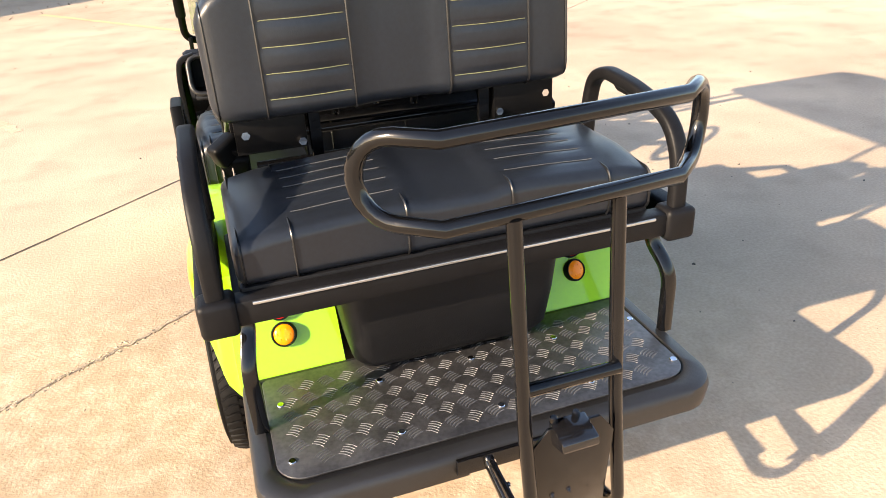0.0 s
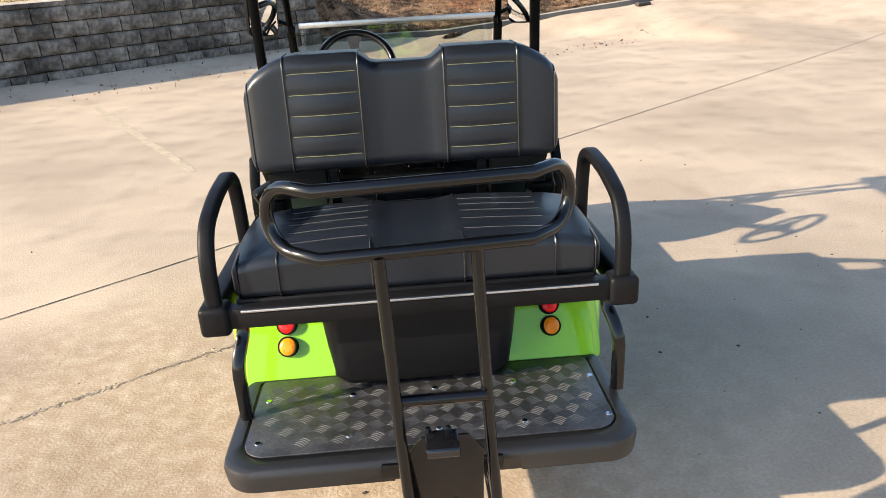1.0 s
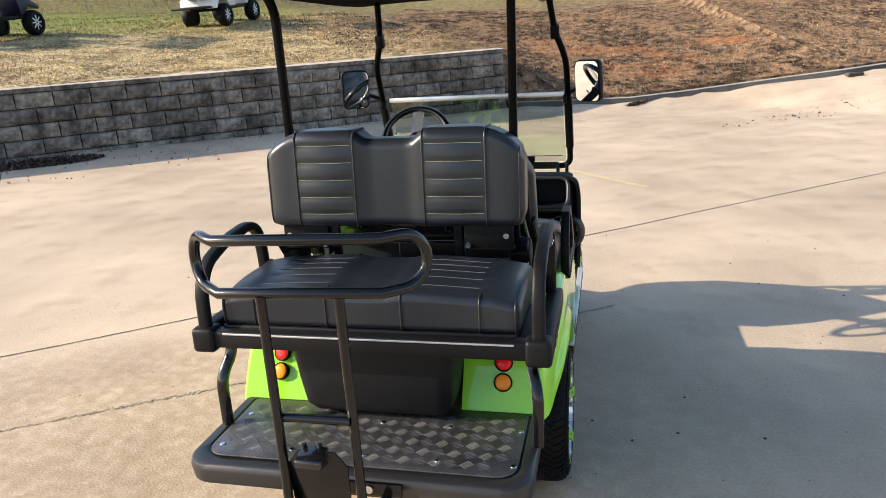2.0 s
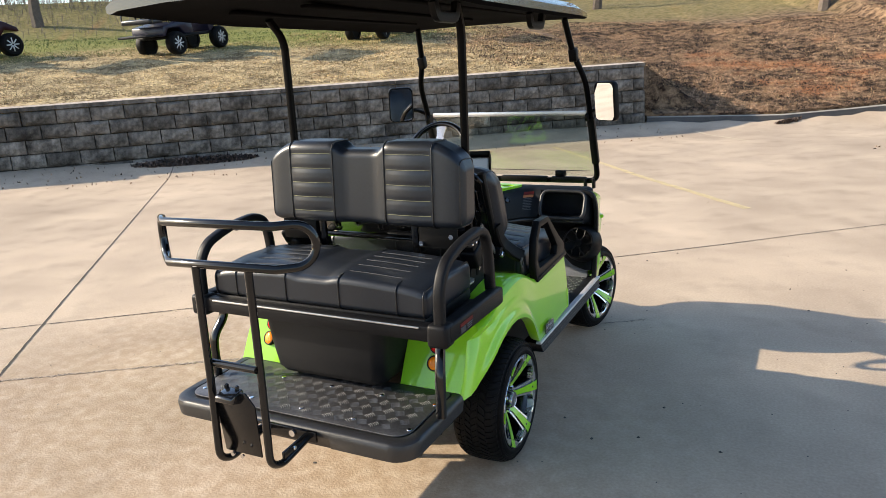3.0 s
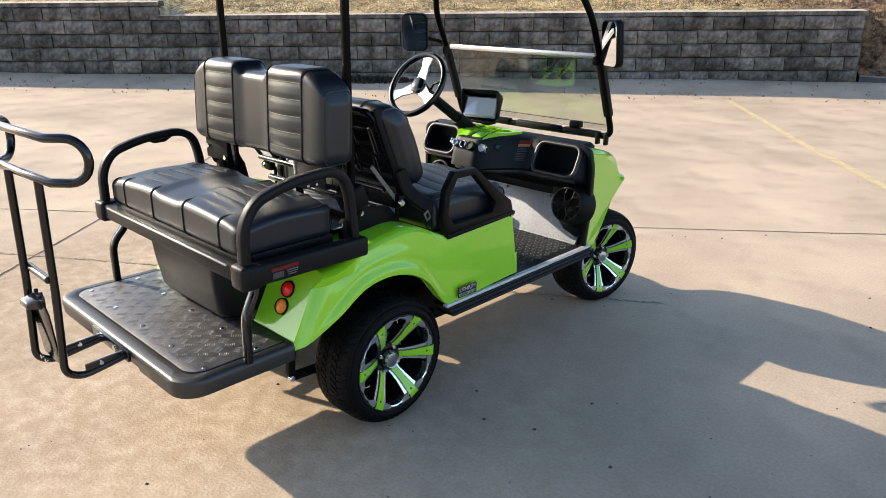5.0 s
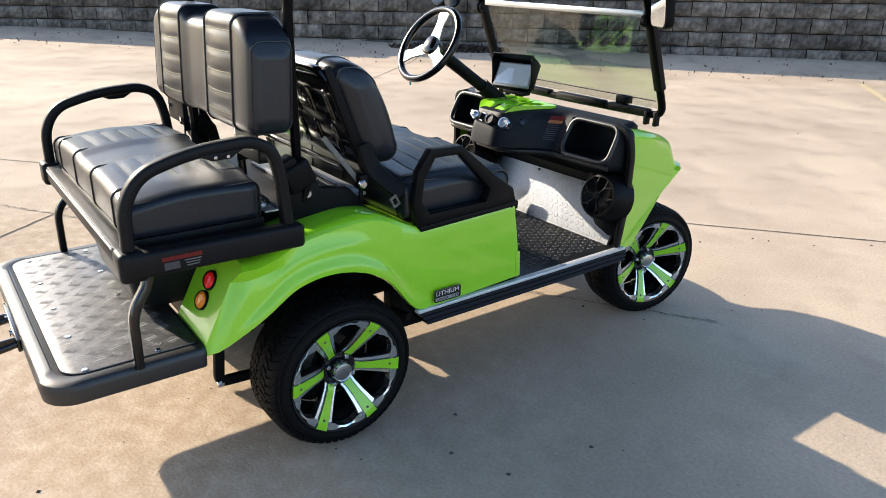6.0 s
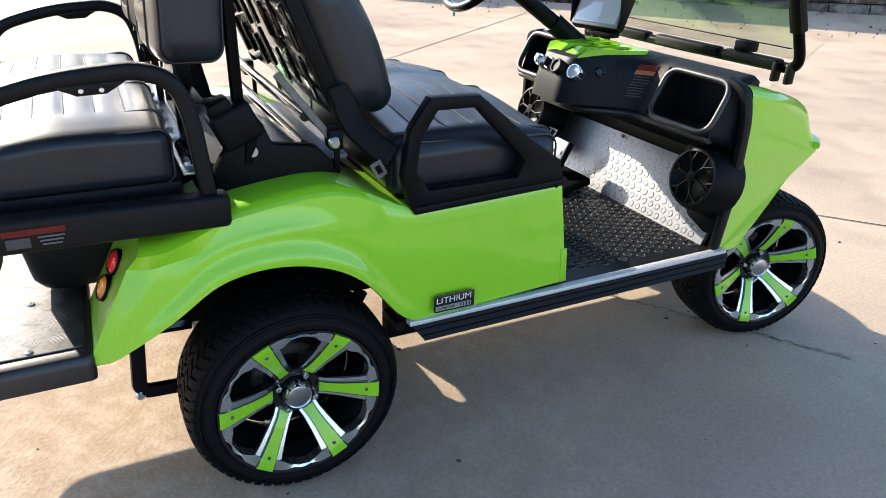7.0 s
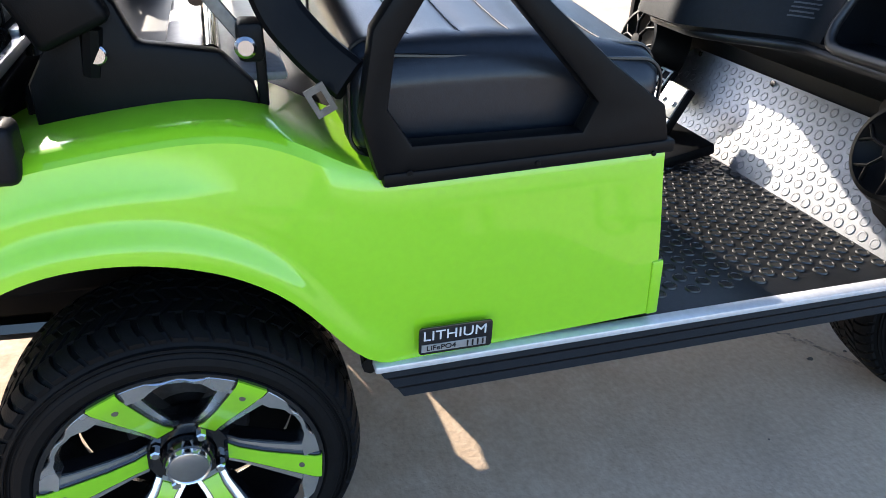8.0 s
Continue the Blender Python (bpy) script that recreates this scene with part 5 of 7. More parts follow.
def dash_decal(name, x0, x1, z0, z1, material, parent, label="", lift=0.002):
    """A thin label that follows the dashboard's face."""
    bm = bmesh.new()
    grid = []
    for i in range(5):
        x = x0 + (x1 - x0) * i / 4
        col = []
        for z in (z0, z1):
            q = dash_face(x, z) + Vector((0.6, -0.7, 0.35)) * lift
            col.append((bm.verts.new(q), bm.verts.new(q + Vector((-0.3, 0.7, -0.3)) * 0.0015)))
        grid.append(col)
    for a, b in zip(grid, grid[1:]):
        bm.faces.new((a[0][0], b[0][0], b[1][0], a[1][0]))
        bm.faces.new((a[0][1], a[1][1], b[1][1], b[0][1]))
        bm.faces.new((a[0][0], a[0][1], b[0][1], b[0][0]))
        bm.faces.new((a[1][0], b[1][0], b[1][1], a[1][1]))
    return part(name, bm, material, parent, label)


label = dash_decal("warning_label", 0.163, 0.211, 0.9, 0.916, DECAL_R, dashboard, "red and orange warning label")
dash_decal("label_band", 0.163, 0.211, 0.886, 0.8985, DECAL_O, label)
for k in range(8):
    dash_decal("print_line", 0.166, 0.166 + (0.042 if k % 3 else 0.036), 0.8775 - 0.0085 * k, 0.8805 - 0.0085 * k, DECAL_G, label)


# loudspeakers by the kick plate
def speaker(x):
    m = pose(x, 1.262, 0.64, -14, 0, 0)
    bm = bmesh.new()
    tmp = bmesh.new()
    lathe(tmp, [(0.09, 0.112), (0.04, 0.106), (0.01, 0.098), (0.0, 0.094), (-0.012, 0.088), (-0.014, 0.08), (-0.004, 0.075), (0.02, 0.03)], 32, "Y")
    put(bm, tmp, m)
    sp = part("speaker", bm, SMOOTHP, cart, "round black speaker with a spoked grille")
    bm = bmesh.new()
    tmp = bmesh.new()
    for k in range(6):
        turn = Matrix.Rotation(radians(60 * k + 10), 4, "Y")
        for pts in ([(0.014, -0.014, 0), (0.05, -0.014, 0)], [(0.05, -0.014, 0), (0.078, -0.008, 0.018)], [(0.05, -0.014, 0), (0.078, -0.008, -0.018)]):
            b2 = bmesh.new()
            sweep(b2, pts, 0.0042, 6, flat=0.003, up=(0, 1, 0))
            put(tmp, b2, turn)
    lathe(tmp, [(-0.008, 0.02), (-0.018, 0.018), (-0.019, 0.008)], 16, "Y")
    put(bm, tmp, m)
    part("grille", bm, SMOOTHP, sp)


# black corner panel that carries the loudspeaker
bm = bmesh.new()
tmp = bmesh.new()
plate(tmp, [(0.30, 0.262), (0.345, 0.185), (0.385, 0.115), (0.44, 0.07), (0.52, 0.045), (0.556, 0.05), (0.545, 0.2), (0.515, 0.33), (0.30, 0.33)], 0.02, "XY", 0.0, 0.004)
put(bm, tmp, Matrix.Translation((0, KP0.y - 0.004, KP0.z)) @ Matrix.Rotation(math.atan2(kdir.z, kdir.y), 4, "X"))
part("speaker_panel", bm, SMOOTHP, cart, "black corner panel round the speaker")
speaker(0.497)
speaker(-0.40)

# display with a hood
md = pose(-0.2, 1.385, 1.045, -29, 0, 18)
bm = bmesh.new()
tmp = bmesh.new()
box(tmp, (0, 0.02, 0), (0.208, 0.04, 0.135), 0.012, 3)
put(bm, tmp, md)
disp = part("display", bm, SMOOTHP, cart, "dash display with a black hood")
bm = bmesh.new()
tmp = bmesh.new()
box(tmp, (0, -0.002, -0.004), (0.196, 0.008, 0.122), 0.006)
put(bm, tmp, md)
part("bezel", bm, mat("grey_bezel", (0.2, 0.2, 0.205), 0.4, var=0.1, bump=0.05), disp, "pale grey display bezel")
bm = bmesh.new()
tmp = bmesh.new()
box(tmp, (0, -0.006, -0.002), (0.178, 0.004, 0.102), 0.001)
put(bm, tmp, md)
part("screen", bm, SCREEN, disp, "glossy display glass")
bm = bmesh.new()
tmp = bmesh.new()
box(tmp, (0, -0.03, 0.07), (0.216, 0.085, 0.007), 0.003)
for sx in (-1, 1):
    cheek = [(0.03, 0.068), (-0.07, 0.068), (-0.064, 0.04), (-0.02, -0.02), (0.0, -0.058), (0.03, -0.06)]
    t2 = bmesh.new()
    plate(t2, cheek, 0.006, "YZ", sx * 0.106, 0.002)
    put(tmp, t2)
put(bm, tmp, md)
part("hood", bm, SMOOTHP, disp, "black sun hood")
bm = bmesh.new()
sweep(bm, [(-0.19, 1.415, 0.935), (-0.195, 1.412, 1.0)], 0.02, 10)
box(bm, (-0.195, 1.40, 0.962), (0.15, 0.05, 0.02), 0.006)
part("mount", bm, SMOOTHP, disp)

# steering column and wheel
SC = Vector((-0.185, 0.868, 1.205))
col_low = Vector((-0.19, 1.27, 0.945))
axis_dir = (SC - col_low).normalized()
bm = bmesh.new()
sweep(bm, [col_low, col_low.lerp(SC, 0.9)], 0.027, 14)
sweep(bm, [col_low + Vector((0, 0.04, -0.03)), col_low.lerp(SC, 0.25)], 0.036, 14)
part("steering_column", bm, SMOOTHP, cart, "black steering column")
bm = bmesh.new()
sweep(bm, [col_low.lerp(SC, 0.8), col_low.lerp(SC, 0.8) + Vector((0.03, 0.01, 0.05)), col_low.lerp(SC, 0.8) + Vector((0.1, 0.0, 0.07))], 0.006, 8)
sweep(bm, [col_low.lerp(SC, 0.78), col_low.lerp(SC, 0.78) + Vector((-0.09, -0.01, 0.02))], 0.006, 8)
part("turn_stalk", bm, SMOOTHP, cart)
ms = Matrix.Translation(SC) @ axis_dir.to_track_quat("Z", "Y").to_matrix().to_4x4()
bm = bmesh.new()
ring = [ms @ Vector((0.165 * math.cos(2 * math.pi * k / 48), 0.165 * math.sin(2 * math.pi * k / 48), 0.0)) for k in range(48)]
sweep(bm, ring, 0.0155, 10, closed=True)
swheel = part("steering_wheel", bm, POWDER, cart, "black steering wheel with silver spokes")
for a in (90, 210, 330):
    bm = bmesh.new()
    d = Vector((math.cos(radians(a)), math.sin(radians(a)), 0))
    w = Vector((-d.y, d.x, 0))
    outl = [d * 0.03 + w * 0.03, d * 0.1 + w * 0.02, d * 0.155 + w * 0.032, d * 0.155 - w * 0.032, d * 0.1 - w * 0.02, d * 0.03 - w * 0.03]
    lo = [bm.verts.new(ms @ (p + Vector((0, 0, -0.02 * (1 - p.length / 0.16) - 0.004)))) for p in outl]
    hi = [bm.verts.new(ms @ (p + Vector((0, 0, -0.02 * (1 - p.length / 0.16) + 0.004)))) for p in outl]
    bm.faces.new(lo[::-1])
    bm.faces.new(hi)
    for i in range(6):
        bm.faces.new((lo[i], lo[(i + 1) % 6], hi[(i + 1) % 6], hi[i]))
    part("spoke", bm, MACHINED, swheel, "silver spoke")
bm = bmesh.new()
tmp = bmesh.new()
lathe(tmp, [(-0.06, 0.03), (-0.02, 0.045), (0.0, 0.042), (0.008, 0.03), (0.01, 0.01)], 24, "Z")
put(bm, tmp, ms)
part("horn_cap", bm, GLOSSBLACK, swheel)
bm = bmesh.new()
box(bm, ms @ Vector((-0.03, -0.17, -0.02)), (0.008, 0.006, 0.035), 0.002)
part("key_tag", bm, TEAL, swheel, "teal plastic tag")

# windshield frame, glass, mirrors, roof
for side in (1, -1):
    bm = bmesh.new()
    pts = fillet([(0.0, 1.58, 0.943), (side * 0.52, 1.595, 0.943), (side * 0.516, 1.432, 1.345), (side * 0.512, 1.338, 1.54), (side * 0.46, 1.28, 1.68), (side * 0.436, 1.20, 1.86)], 0.06)
    sweep(bm, pts, 0.0165, 12)
    post = part("windshield_post", bm, POSTBLACK, cart, "bent black steel windshield post")
    bm = bmesh.new()
    a, b = Vector((side * 0.519, 1.548, 1.06)), Vector((side * 0.516, 1.438, 1.33))
    sweep(bm, [a, b], 0.022, 10, flat=0.018, up=(1, 0, 0))
    part("post_sleeve", bm, SMOOTHP, post)
    bm = bmesh.new()
    box(bm, (side * 0.461, 1.281, 1.678), (0.045, 0.045, 0.07), 0.008, m=Matrix.Rotation(radians(20), 4, "X"))
    part("post_clamp", bm, SMOOTHP, post)
    bm = bmesh.new()
    disc(bm, (side * 0.492, 1.422, 1.335), 0.024, side * 0.02, "X", 18)
    part("hinge_knob", bm, SMOOTHP, post)
    for dx in (0.45, 0.50):
        bm = bmesh.new()
        box(bm, (side * dx, 1.575, 0.93), (0.018, 0.03, 0.06), 0.005)
        part("post_foot", bm, SMOOTHP, post)
    # mirror
    mm = pose(0.617, 1.333, 1.423, 5, 0, -32) if side > 0 else pose(-0.612, 1.262, 1.431, 7, 0, 31)
    hw, hh = (0.077, 0.108) if side > 0 else (0.075, 0.105)
    bm = bmesh.new()
    tmp = bmesh.new()
    sec = [(p[0], p[1]) for p in round_section(hw, hh, 0.032)]
    plate(tmp, sec, 0.035, "XZ", 0.02, 0.008)
    put(bm, tmp, mm)
    mir = part("side_mirror", bm, SMOOTHP, cart, "black side mirror with rounded corners")
    bm = bmesh.new()
    tmp = bmesh.new()
    plate(tmp, [(p[0], p[1]) for p in round_section(hw - 0.008, hh - 0.008, 0.026)], 0.003, "XZ", 0.0, 0)
    put(bm, tmp, mm)
    part("mirror_glass", bm, MIRROR, mir, "mirror glass")
    bm = bmesh.new()
    sweep(bm, [(side * 0.51, 1.425, 1.36), (side * 0.57, 1.415, 1.385), (side * 0.62, 1.365 if side > 0 else 1.30, 1.41)], 0.011, 8)
    part("mirror_arm", bm, SMOOTHP, mir)
bm = bmesh.new()
vs = [(-0.485, 1.607, 0.968), (0.495, 1.607, 0.968), (0.485, 1.424, 1.352), (-0.47, 1.424, 1.352)]
lo, hi = [bm.verts.new(v) for v in vs], [bm.verts.new((x, y + 0.005, z)) for x, y, z in vs]
bm.faces.new(lo)
bm.faces.new(hi[::-1])
for i in range(4):
    bm.faces.new((lo[i], hi[i], hi[(i + 1) % 4], lo[(i + 1) % 4]))
pane = part("windshield", bm, GLASS, cart, "clear folded-down acrylic windshield")
pane.visible_shadow = False
bm = bmesh.new()
box(bm, (0.012, 1.415, 1.358), (0.97, 0.014, 0.026), 0.003)
part("windshield_rail", bm, ALU, cart, "pale aluminium windshield rail")
bm = bmesh.new()
box(bm, (0.0, 1.59, 1.002), (0.95, 0.006, 0.003), 0.001)
part("windshield_seal", bm, SMOOTHP, cart)
bm = bmesh.new()
box(bm, (0.285, 1.615, 0.98), (0.06, 0.05, 0.035), 0.006)
part("windshield_clip", bm, SMOOTHP, cart)
for x, w in ((-0.27, 0.26), (0.06, 0.3), (0.345, 0.22)):
    bm = bmesh.new()
    box(bm, (x, 1.582, 0.95), (w, 0.042, 0.034), 0.009)
    part("frame_cover", bm, SMOOTHP, cart, "black cover on the windshield's lower bar")


def roof():
    bm = bmesh.new()
    rings = []
    for y in (-0.825, -0.815, -0.78, -0.6, -0.2, 0.2, 0.6, 1.0, 1.22, 1.29, 1.30):
        e = 0.5 * smoothstep(-0.7, -0.825, y) + smoothstep(1.15, 1.3, y)
        hwid = 0.575 - 0.05 * e
        zb = 1.862 + 0.016 * smoothstep(-0.1, -0.8, y)
        ring = []
        for x, z in ((-1, 0), (-1.0, 0.03), (-0.93, 0.06), (-0.5, 0.085), (0, 0.09), (0.5, 0.085), (0.93, 0.06), (1.0, 0.03), (1, 0), (0.97, -0.012), (0.9, 0.004), (0.5, 0.02), (0, 0.022), (-0.5, 0.02), (-0.9, 0.004), (-0.97, -0.012)):
            ring.append(bm.verts.new((x * hwid, y, zb + z * (1 - 0.75 * e))))
        rings.append(ring)
    n = len(rings[0])
    for a, b in zip(rings, rings[1:]):
        for j in range(n):
            bm.faces.new((a[j], a[(j + 1) % n], b[(j + 1) % n], b[j]))
    bm.faces.new(rings[0])
    bm.faces.new(rings[-1])
    top = part("roof", bm, mat("dark_roof_gelcoat", (0.012, 0.014, 0.02), 0.2, var=0.2, bump=0.02, coat=0.6), cart, "dark glossy moulded roof")
    top.data.materials.append(UNDERSIDE)
    for f in top.data.polygons:
        if f.normal.z < -0.5:
            f.material_index = 1
    for x, y in ((0.45, 0.70), (0.45, -0.26)):
        b = bmesh.new()
        sweep(b, fillet([(x, y - 0.09, 1.865), (x, y - 0.075, 1.815), (x, y + 0.075, 1.815), (x, y + 0.09, 1.865)], 0.03), 0.014, 8, flat=0.02, up=(1, 0, 0))
        part("grip", b, SMOOTHP, top, "black roof grip handle")
    for x in (-0.33, 0.0, 0.33):
        b = bmesh.new()
        box(b, (x, 0.25, 1.878), (0.05, 1.4, 0.012), 0.005)
        part("roof_rib", b, UNDERSIDE, top)


roof()
for side in (1, -1):
    bm = bmesh.new()
    pts = fillet([(side * 0.412, -0.05, 0.72), (side * 0.412, -0.058, 1.3), (side * 0.416, -0.06, 1.79), (side * 0.43, -0.13, 1.87)], 0.05)
    sweep(bm, pts, 0.0148, 12, flat=0.0128, up=(1, 0, 0))
    part("roof_post", bm, POSTBLACK, cart, "straight black steel roof post")

# rear-facing backrest, with two padded panels and a dip between them
def back_shape(cy, cz, lean, shoulder, full_front, dip=0.034):
    def shape(p):
        ax = abs(p.x)
        z = p.z
        up = smoothstep(-0.02, 0.165, p.z)
        z -= up * dip * (1 - smoothstep(0.075, 0.135, ax))
        z -= up * shoulder * max(0.0, min(1.0, (ax - 0.3) / 0.155)) ** 1.9
        z -= math.copysign(0.036 - math.sqrt(max(0.0, 0.036 ** 2 - max(0.0, min(0.036, ax - 0.43)) ** 2)), p.z) * smoothstep(0.05, 0.15, abs(p.z))
        y = p.y
        face = max(-1.0, min(1.0, p.y / 0.045))
        full = 0.014 * math.cos(max(-1, min(1, (ax - 0.23) / 0.11)) * math.pi / 2) * math.cos(max(-1, min(1, p.z / 0.2)) * math.pi / 2)
        y += face * max(0.0, full)
        y -= face * 0.012 * (1 - smoothstep(0.06, 0.12, ax))
        y += full_front * max(0.0, face) * (1 - (p.z / 0.17) ** 2)
        y -= face * 0.008 * smoothstep(0.38, 0.465, ax)
        quilt = smoothstep(0.122, 0.14, ax) * (1 - smoothstep(0.317, 0.335, ax)) * smoothstep(0.165, 0.14, abs(p.z))
        y -= face * 0.0035 * quilt * abs(math.cos(math.pi * (p.z / 0.1645 - 0.72) / 0.36)) ** 6
        return Vector((p.x, cy + y + z * lean, cz + z))
    return shape


def outline_tube(bm, shape, x, hy, hz, r, rad, lo=-1.0, hi=1.0, grow=0.002, ymax=9):
    loop = []
    for y, z in round_section(hy + grow, hz + grow, r):
        loop.append(shape(Vector((x, y, z))))
    sweep(bm, loop, rad, 6, closed=True)


def backrest(name, cy, cz, lean, hz, hy, r, face, shoulder, label):
    shape = back_shape(cy, cz, lean, shoulder, 0.026 if face > 0 else 0.0)
    body = part(name, cushion_grid((0.462, hy, hz), r, 46, shape), VINYL, cart, label, 80)
    for sx in (-1, 1):
        bm = bmesh.new()
        loop = [shape(Vector((sx * (0.4625 - 0.5 * r), y, z))) for y, z in round_section(hy - r * 0.125, hz - r * 0.125, r * 0.875, 8)]
        sweep(bm, loop, 0.0026, 6, closed=True)
        part("end_piping", bm, PIPING, body)
    for x in (-0.335, -0.122, 0.122, 0.335):
        bm = bmesh.new()
        outline_tube(bm, shape, x, hy, hz, r, 0.003, grow=0.001)
        part("piping", bm, PIPING, body)
    for sx in (-1, 1):
        for k in range(5):
            z = hz * (0.72 - 0.36 * k) * 0.98
            bm = bmesh.new()
            pts = []
            for i in range(13):
                x = sx * (0.132 + 0.193 * i / 12)
                pts.append(shape(Vector((x, face * (hy + 0.0012), z))))
            sweep(bm, pts, 0.0011, 5)
            part("stitch_line", bm, STITCH if face < 0 else GREYTHREAD, body, "contrast stitching")
    return body


backrest("rear_backrest", -0.132, 1.208, 0.05, 0.168, 0.072, 0.034, -1, 0.072, "black vinyl rear-facing backrest with lime stitching")
backrest("front_backrest", 0.18, 1.073, -0.39, 0.168, 0.07, 0.058, 1, 0.02, "black vinyl front backrest with pale stitching")

# stamped panel behind the front backrest, struts, brackets between the backrests
bm = bmesh.new()
mb = Matrix.Translation((0, 0.122, 1.06)) @ Matrix.Rotation(math.atan(0.39), 4, "X")
tmp = bmesh.new()
box(tmp, (0, -0.02, 0), (0.86, 0.014, 0.30), 0.006)
put(bm, tmp, mb)
panel = part("backrest_panel", bm, GLOSSBLACK, cart, "glossy black stamped backrest panel")
for i in range(7):
    for j in range(2):
        x = -0.36 + 0.12 * i + (0.03 if j else 0.0)
        z0 = -0.125 + 0.125 * j + (0.018 if i % 2 else 0)
        run = 0.085 if i % 3 else 0.105
        loop = fillet([(x - 0.009, -0.029, z0), (x + 0.009, -0.029, z0), (x + 0.009, -0.029, z0 + run), (x - 0.009, -0.029, z0 + run)], 0.0088, closed=True)
        bm = bmesh.new()
        tmp = bmesh.new()
        sweep(tmp, loop, 0.0042, 6, closed=True)
        put(bm, tmp, mb)
        slot = part("pressed_slot", bm, POWDER, panel)
bm = bmesh.new()
tmp = bmesh.new()
sweep(tmp, fillet([(-0.43, -0.02, 0.14), (-0.41, -0.025, 0.172), (-0.36, -0.025, 0.178), (0.36, -0.025, 0.178), (0.41, -0.025, 0.172), (0.43, -0.02, 0.14)], 0.03), 0.012, 8)
put(bm, tmp, mb)
part("backrest_frame", bm, POWDER, panel)
for side in (1, -1):
    bm = bmesh.new()
    tmp = bmesh.new()
    box(tmp, (side * 0.43, -0.01, 0), (0.03, 0.03, 0.36), 0.008)
    put(bm, tmp, mb)
    part("backrest_upright", bm, SMOOTHP, cart, "black steel backrest upright")
    bm = bmesh.new()
    sweep(bm, [(side * 0.43, 0.03, 1.012), (side * 0.445, 0.143, 0.862)], 0.004, 8, flat=0.009, up=(1, 0, 0))
    part("backrest_strut", bm, STEEL, cart, "worn steel flip-seat strut")
    bm = bmesh.new()
    disc(bm, (side * 0.468, 0.143, 0.858), 0.014, side * 0.014, "X", 18)
    part("pivot_bolt", bm, CAPGREY, cart, "large pivot bolt")
    bm = bmesh.new()
    plate(bm, [(-0.12, 0.745), (0.16, 0.755)] + ([(0.152, 0.80), (0.112, 0.844), (0.012, 0.858)] if side > 0 else [(0.15, 0.772), (0.02, 0.782)]) + [(-0.006, 0.905), (-0.03, 0.935), (-0.075, 0.925), (-0.09, 0.86), (-0.12, 0.81)], 0.035, "YZ", side * 0.42, 0.008)
    box(bm, (side * 0.447, 0.15, 0.862), (0.05, 0.034, 0.05), 0.008)
    box(bm, (side * 0.425, 0.163, 0.81), (0.012, 0.014, 0.09), 0.004)
    part("post_cover", bm, SMOOTHP, cart, "black plastic cover round the post base")
    bm = bmesh.new()
    disc(bm, (side * 0.437, -0.035, 0.846), 0.013, side * 0.008, "X", 16)
    part("cover_bolt", bm, CAPGREY, cart)
    bm = bmesh.new()
    box(bm, (side * 0.335, -0.175, 1.0), (0.17, 0.006, 0.085), 0.002)
    box(bm, (side * 0.335, -0.15, 0.958), (0.17, 0.056, 0.006), 0.002)
    box(bm, (side * 0.252, -0.15, 0.985), (0.006, 0.056, 0.11), 0.002)
    hinge = part("hinge_plate", bm, SMOOTHP, cart, "black steel backrest hinge plate")
    for dx, z in ((0.395, 1.005), (0.262, 0.972)):
        bm = bmesh.new()
        disc(bm, (side * dx, -0.178, z), 0.008, -0.009, "Y", 6)
        part("hinge_bolt", bm, CHROME, hinge)
    bm = bmesh.new()
    sweep(bm, [(side * 0.225, -0.16, 1.04), (side * 0.225, -0.15, 0.80)], 0.016, 8, flat=0.01, up=(1, 0, 0))
    part("backrest_leg", bm, POWDER, cart, "black steel backrest leg")
    bm = bmesh.new()
    tmp = bmesh.new()
    box(tmp, (0, 0, 0), (0.075, 0.095, 0.085), 0.012, 3)
    box(tmp, (0, -0.01, 0.05), (0.06, 0.05, 0.03), 0.008)
    put(bm, tmp, pose(side * 0.43, -0.068, 0.91, 25, 0, 0))
    reel = part("belt_reel", bm, SMOOTHP, cart, "black seat-belt reel housing")
    bm = bmesh.new()
    sweep(bm, [(side * 0.44, -0.035, 0.88), (side * 0.43, -0.045, 0.82)], 0.013, 8)
    part("reel_foot", bm, SMOOTHP, reel)
    # seat-belt buckle on its stalk
    bm = bmesh.new()
    m = pose(side * 0.445, -0.102, 0.952, 0, side * 24, 30)
    tmp = bmesh.new()
    box(tmp, (0, 0, 0.0), (0.078, 0.05, 0.062), 0.012, 3)
    put(bm, tmp, m)
    if side < 0:
        belt = part("seat_belt_retractor", bm, SMOOTHP, cart, "black seat-belt retractor")
        bm = bmesh.new()
        sweep(bm, [(side * 0.445, -0.098, 0.93), (side * 0.44, -0.085, 0.907), (side * 0.412, -0.05, 0.905)], 0.014, 8)
        part("belt_stalk", bm, SMOOTHP, belt)
        bm = bmesh.new()
        sweep(bm, fillet([(-0.462, -0.112, 0.915), (-0.462, -0.115, 0.872), (-0.438, -0.12, 0.872), (-0.438, -0.117, 0.915)], 0.004), 0.003, 6)
        part("belt_tongue", bm, CHROME, belt)
    else:
        bm.free()
bm = bmesh.new()
sweep(bm, [(-0.43, 0.09, 0.912), (0.43, 0.09, 0.912)], 0.012, 10)
sweep(bm, [(-0.37, 0.1, 0.826), (0.37, 0.1, 0.826)], 0.014, 10)
part("backrest_crossbar", bm, POWDER, cart, "black steel crossbar")
bm = bmesh.new()
box(bm, (0.0, 0.0, 0.745), (0.72, 0.30, 0.10), 0.02)
part("seat_box", bm, SMOOTHP, cart, "black plastic cover between the seats")
bm = bmesh.new()
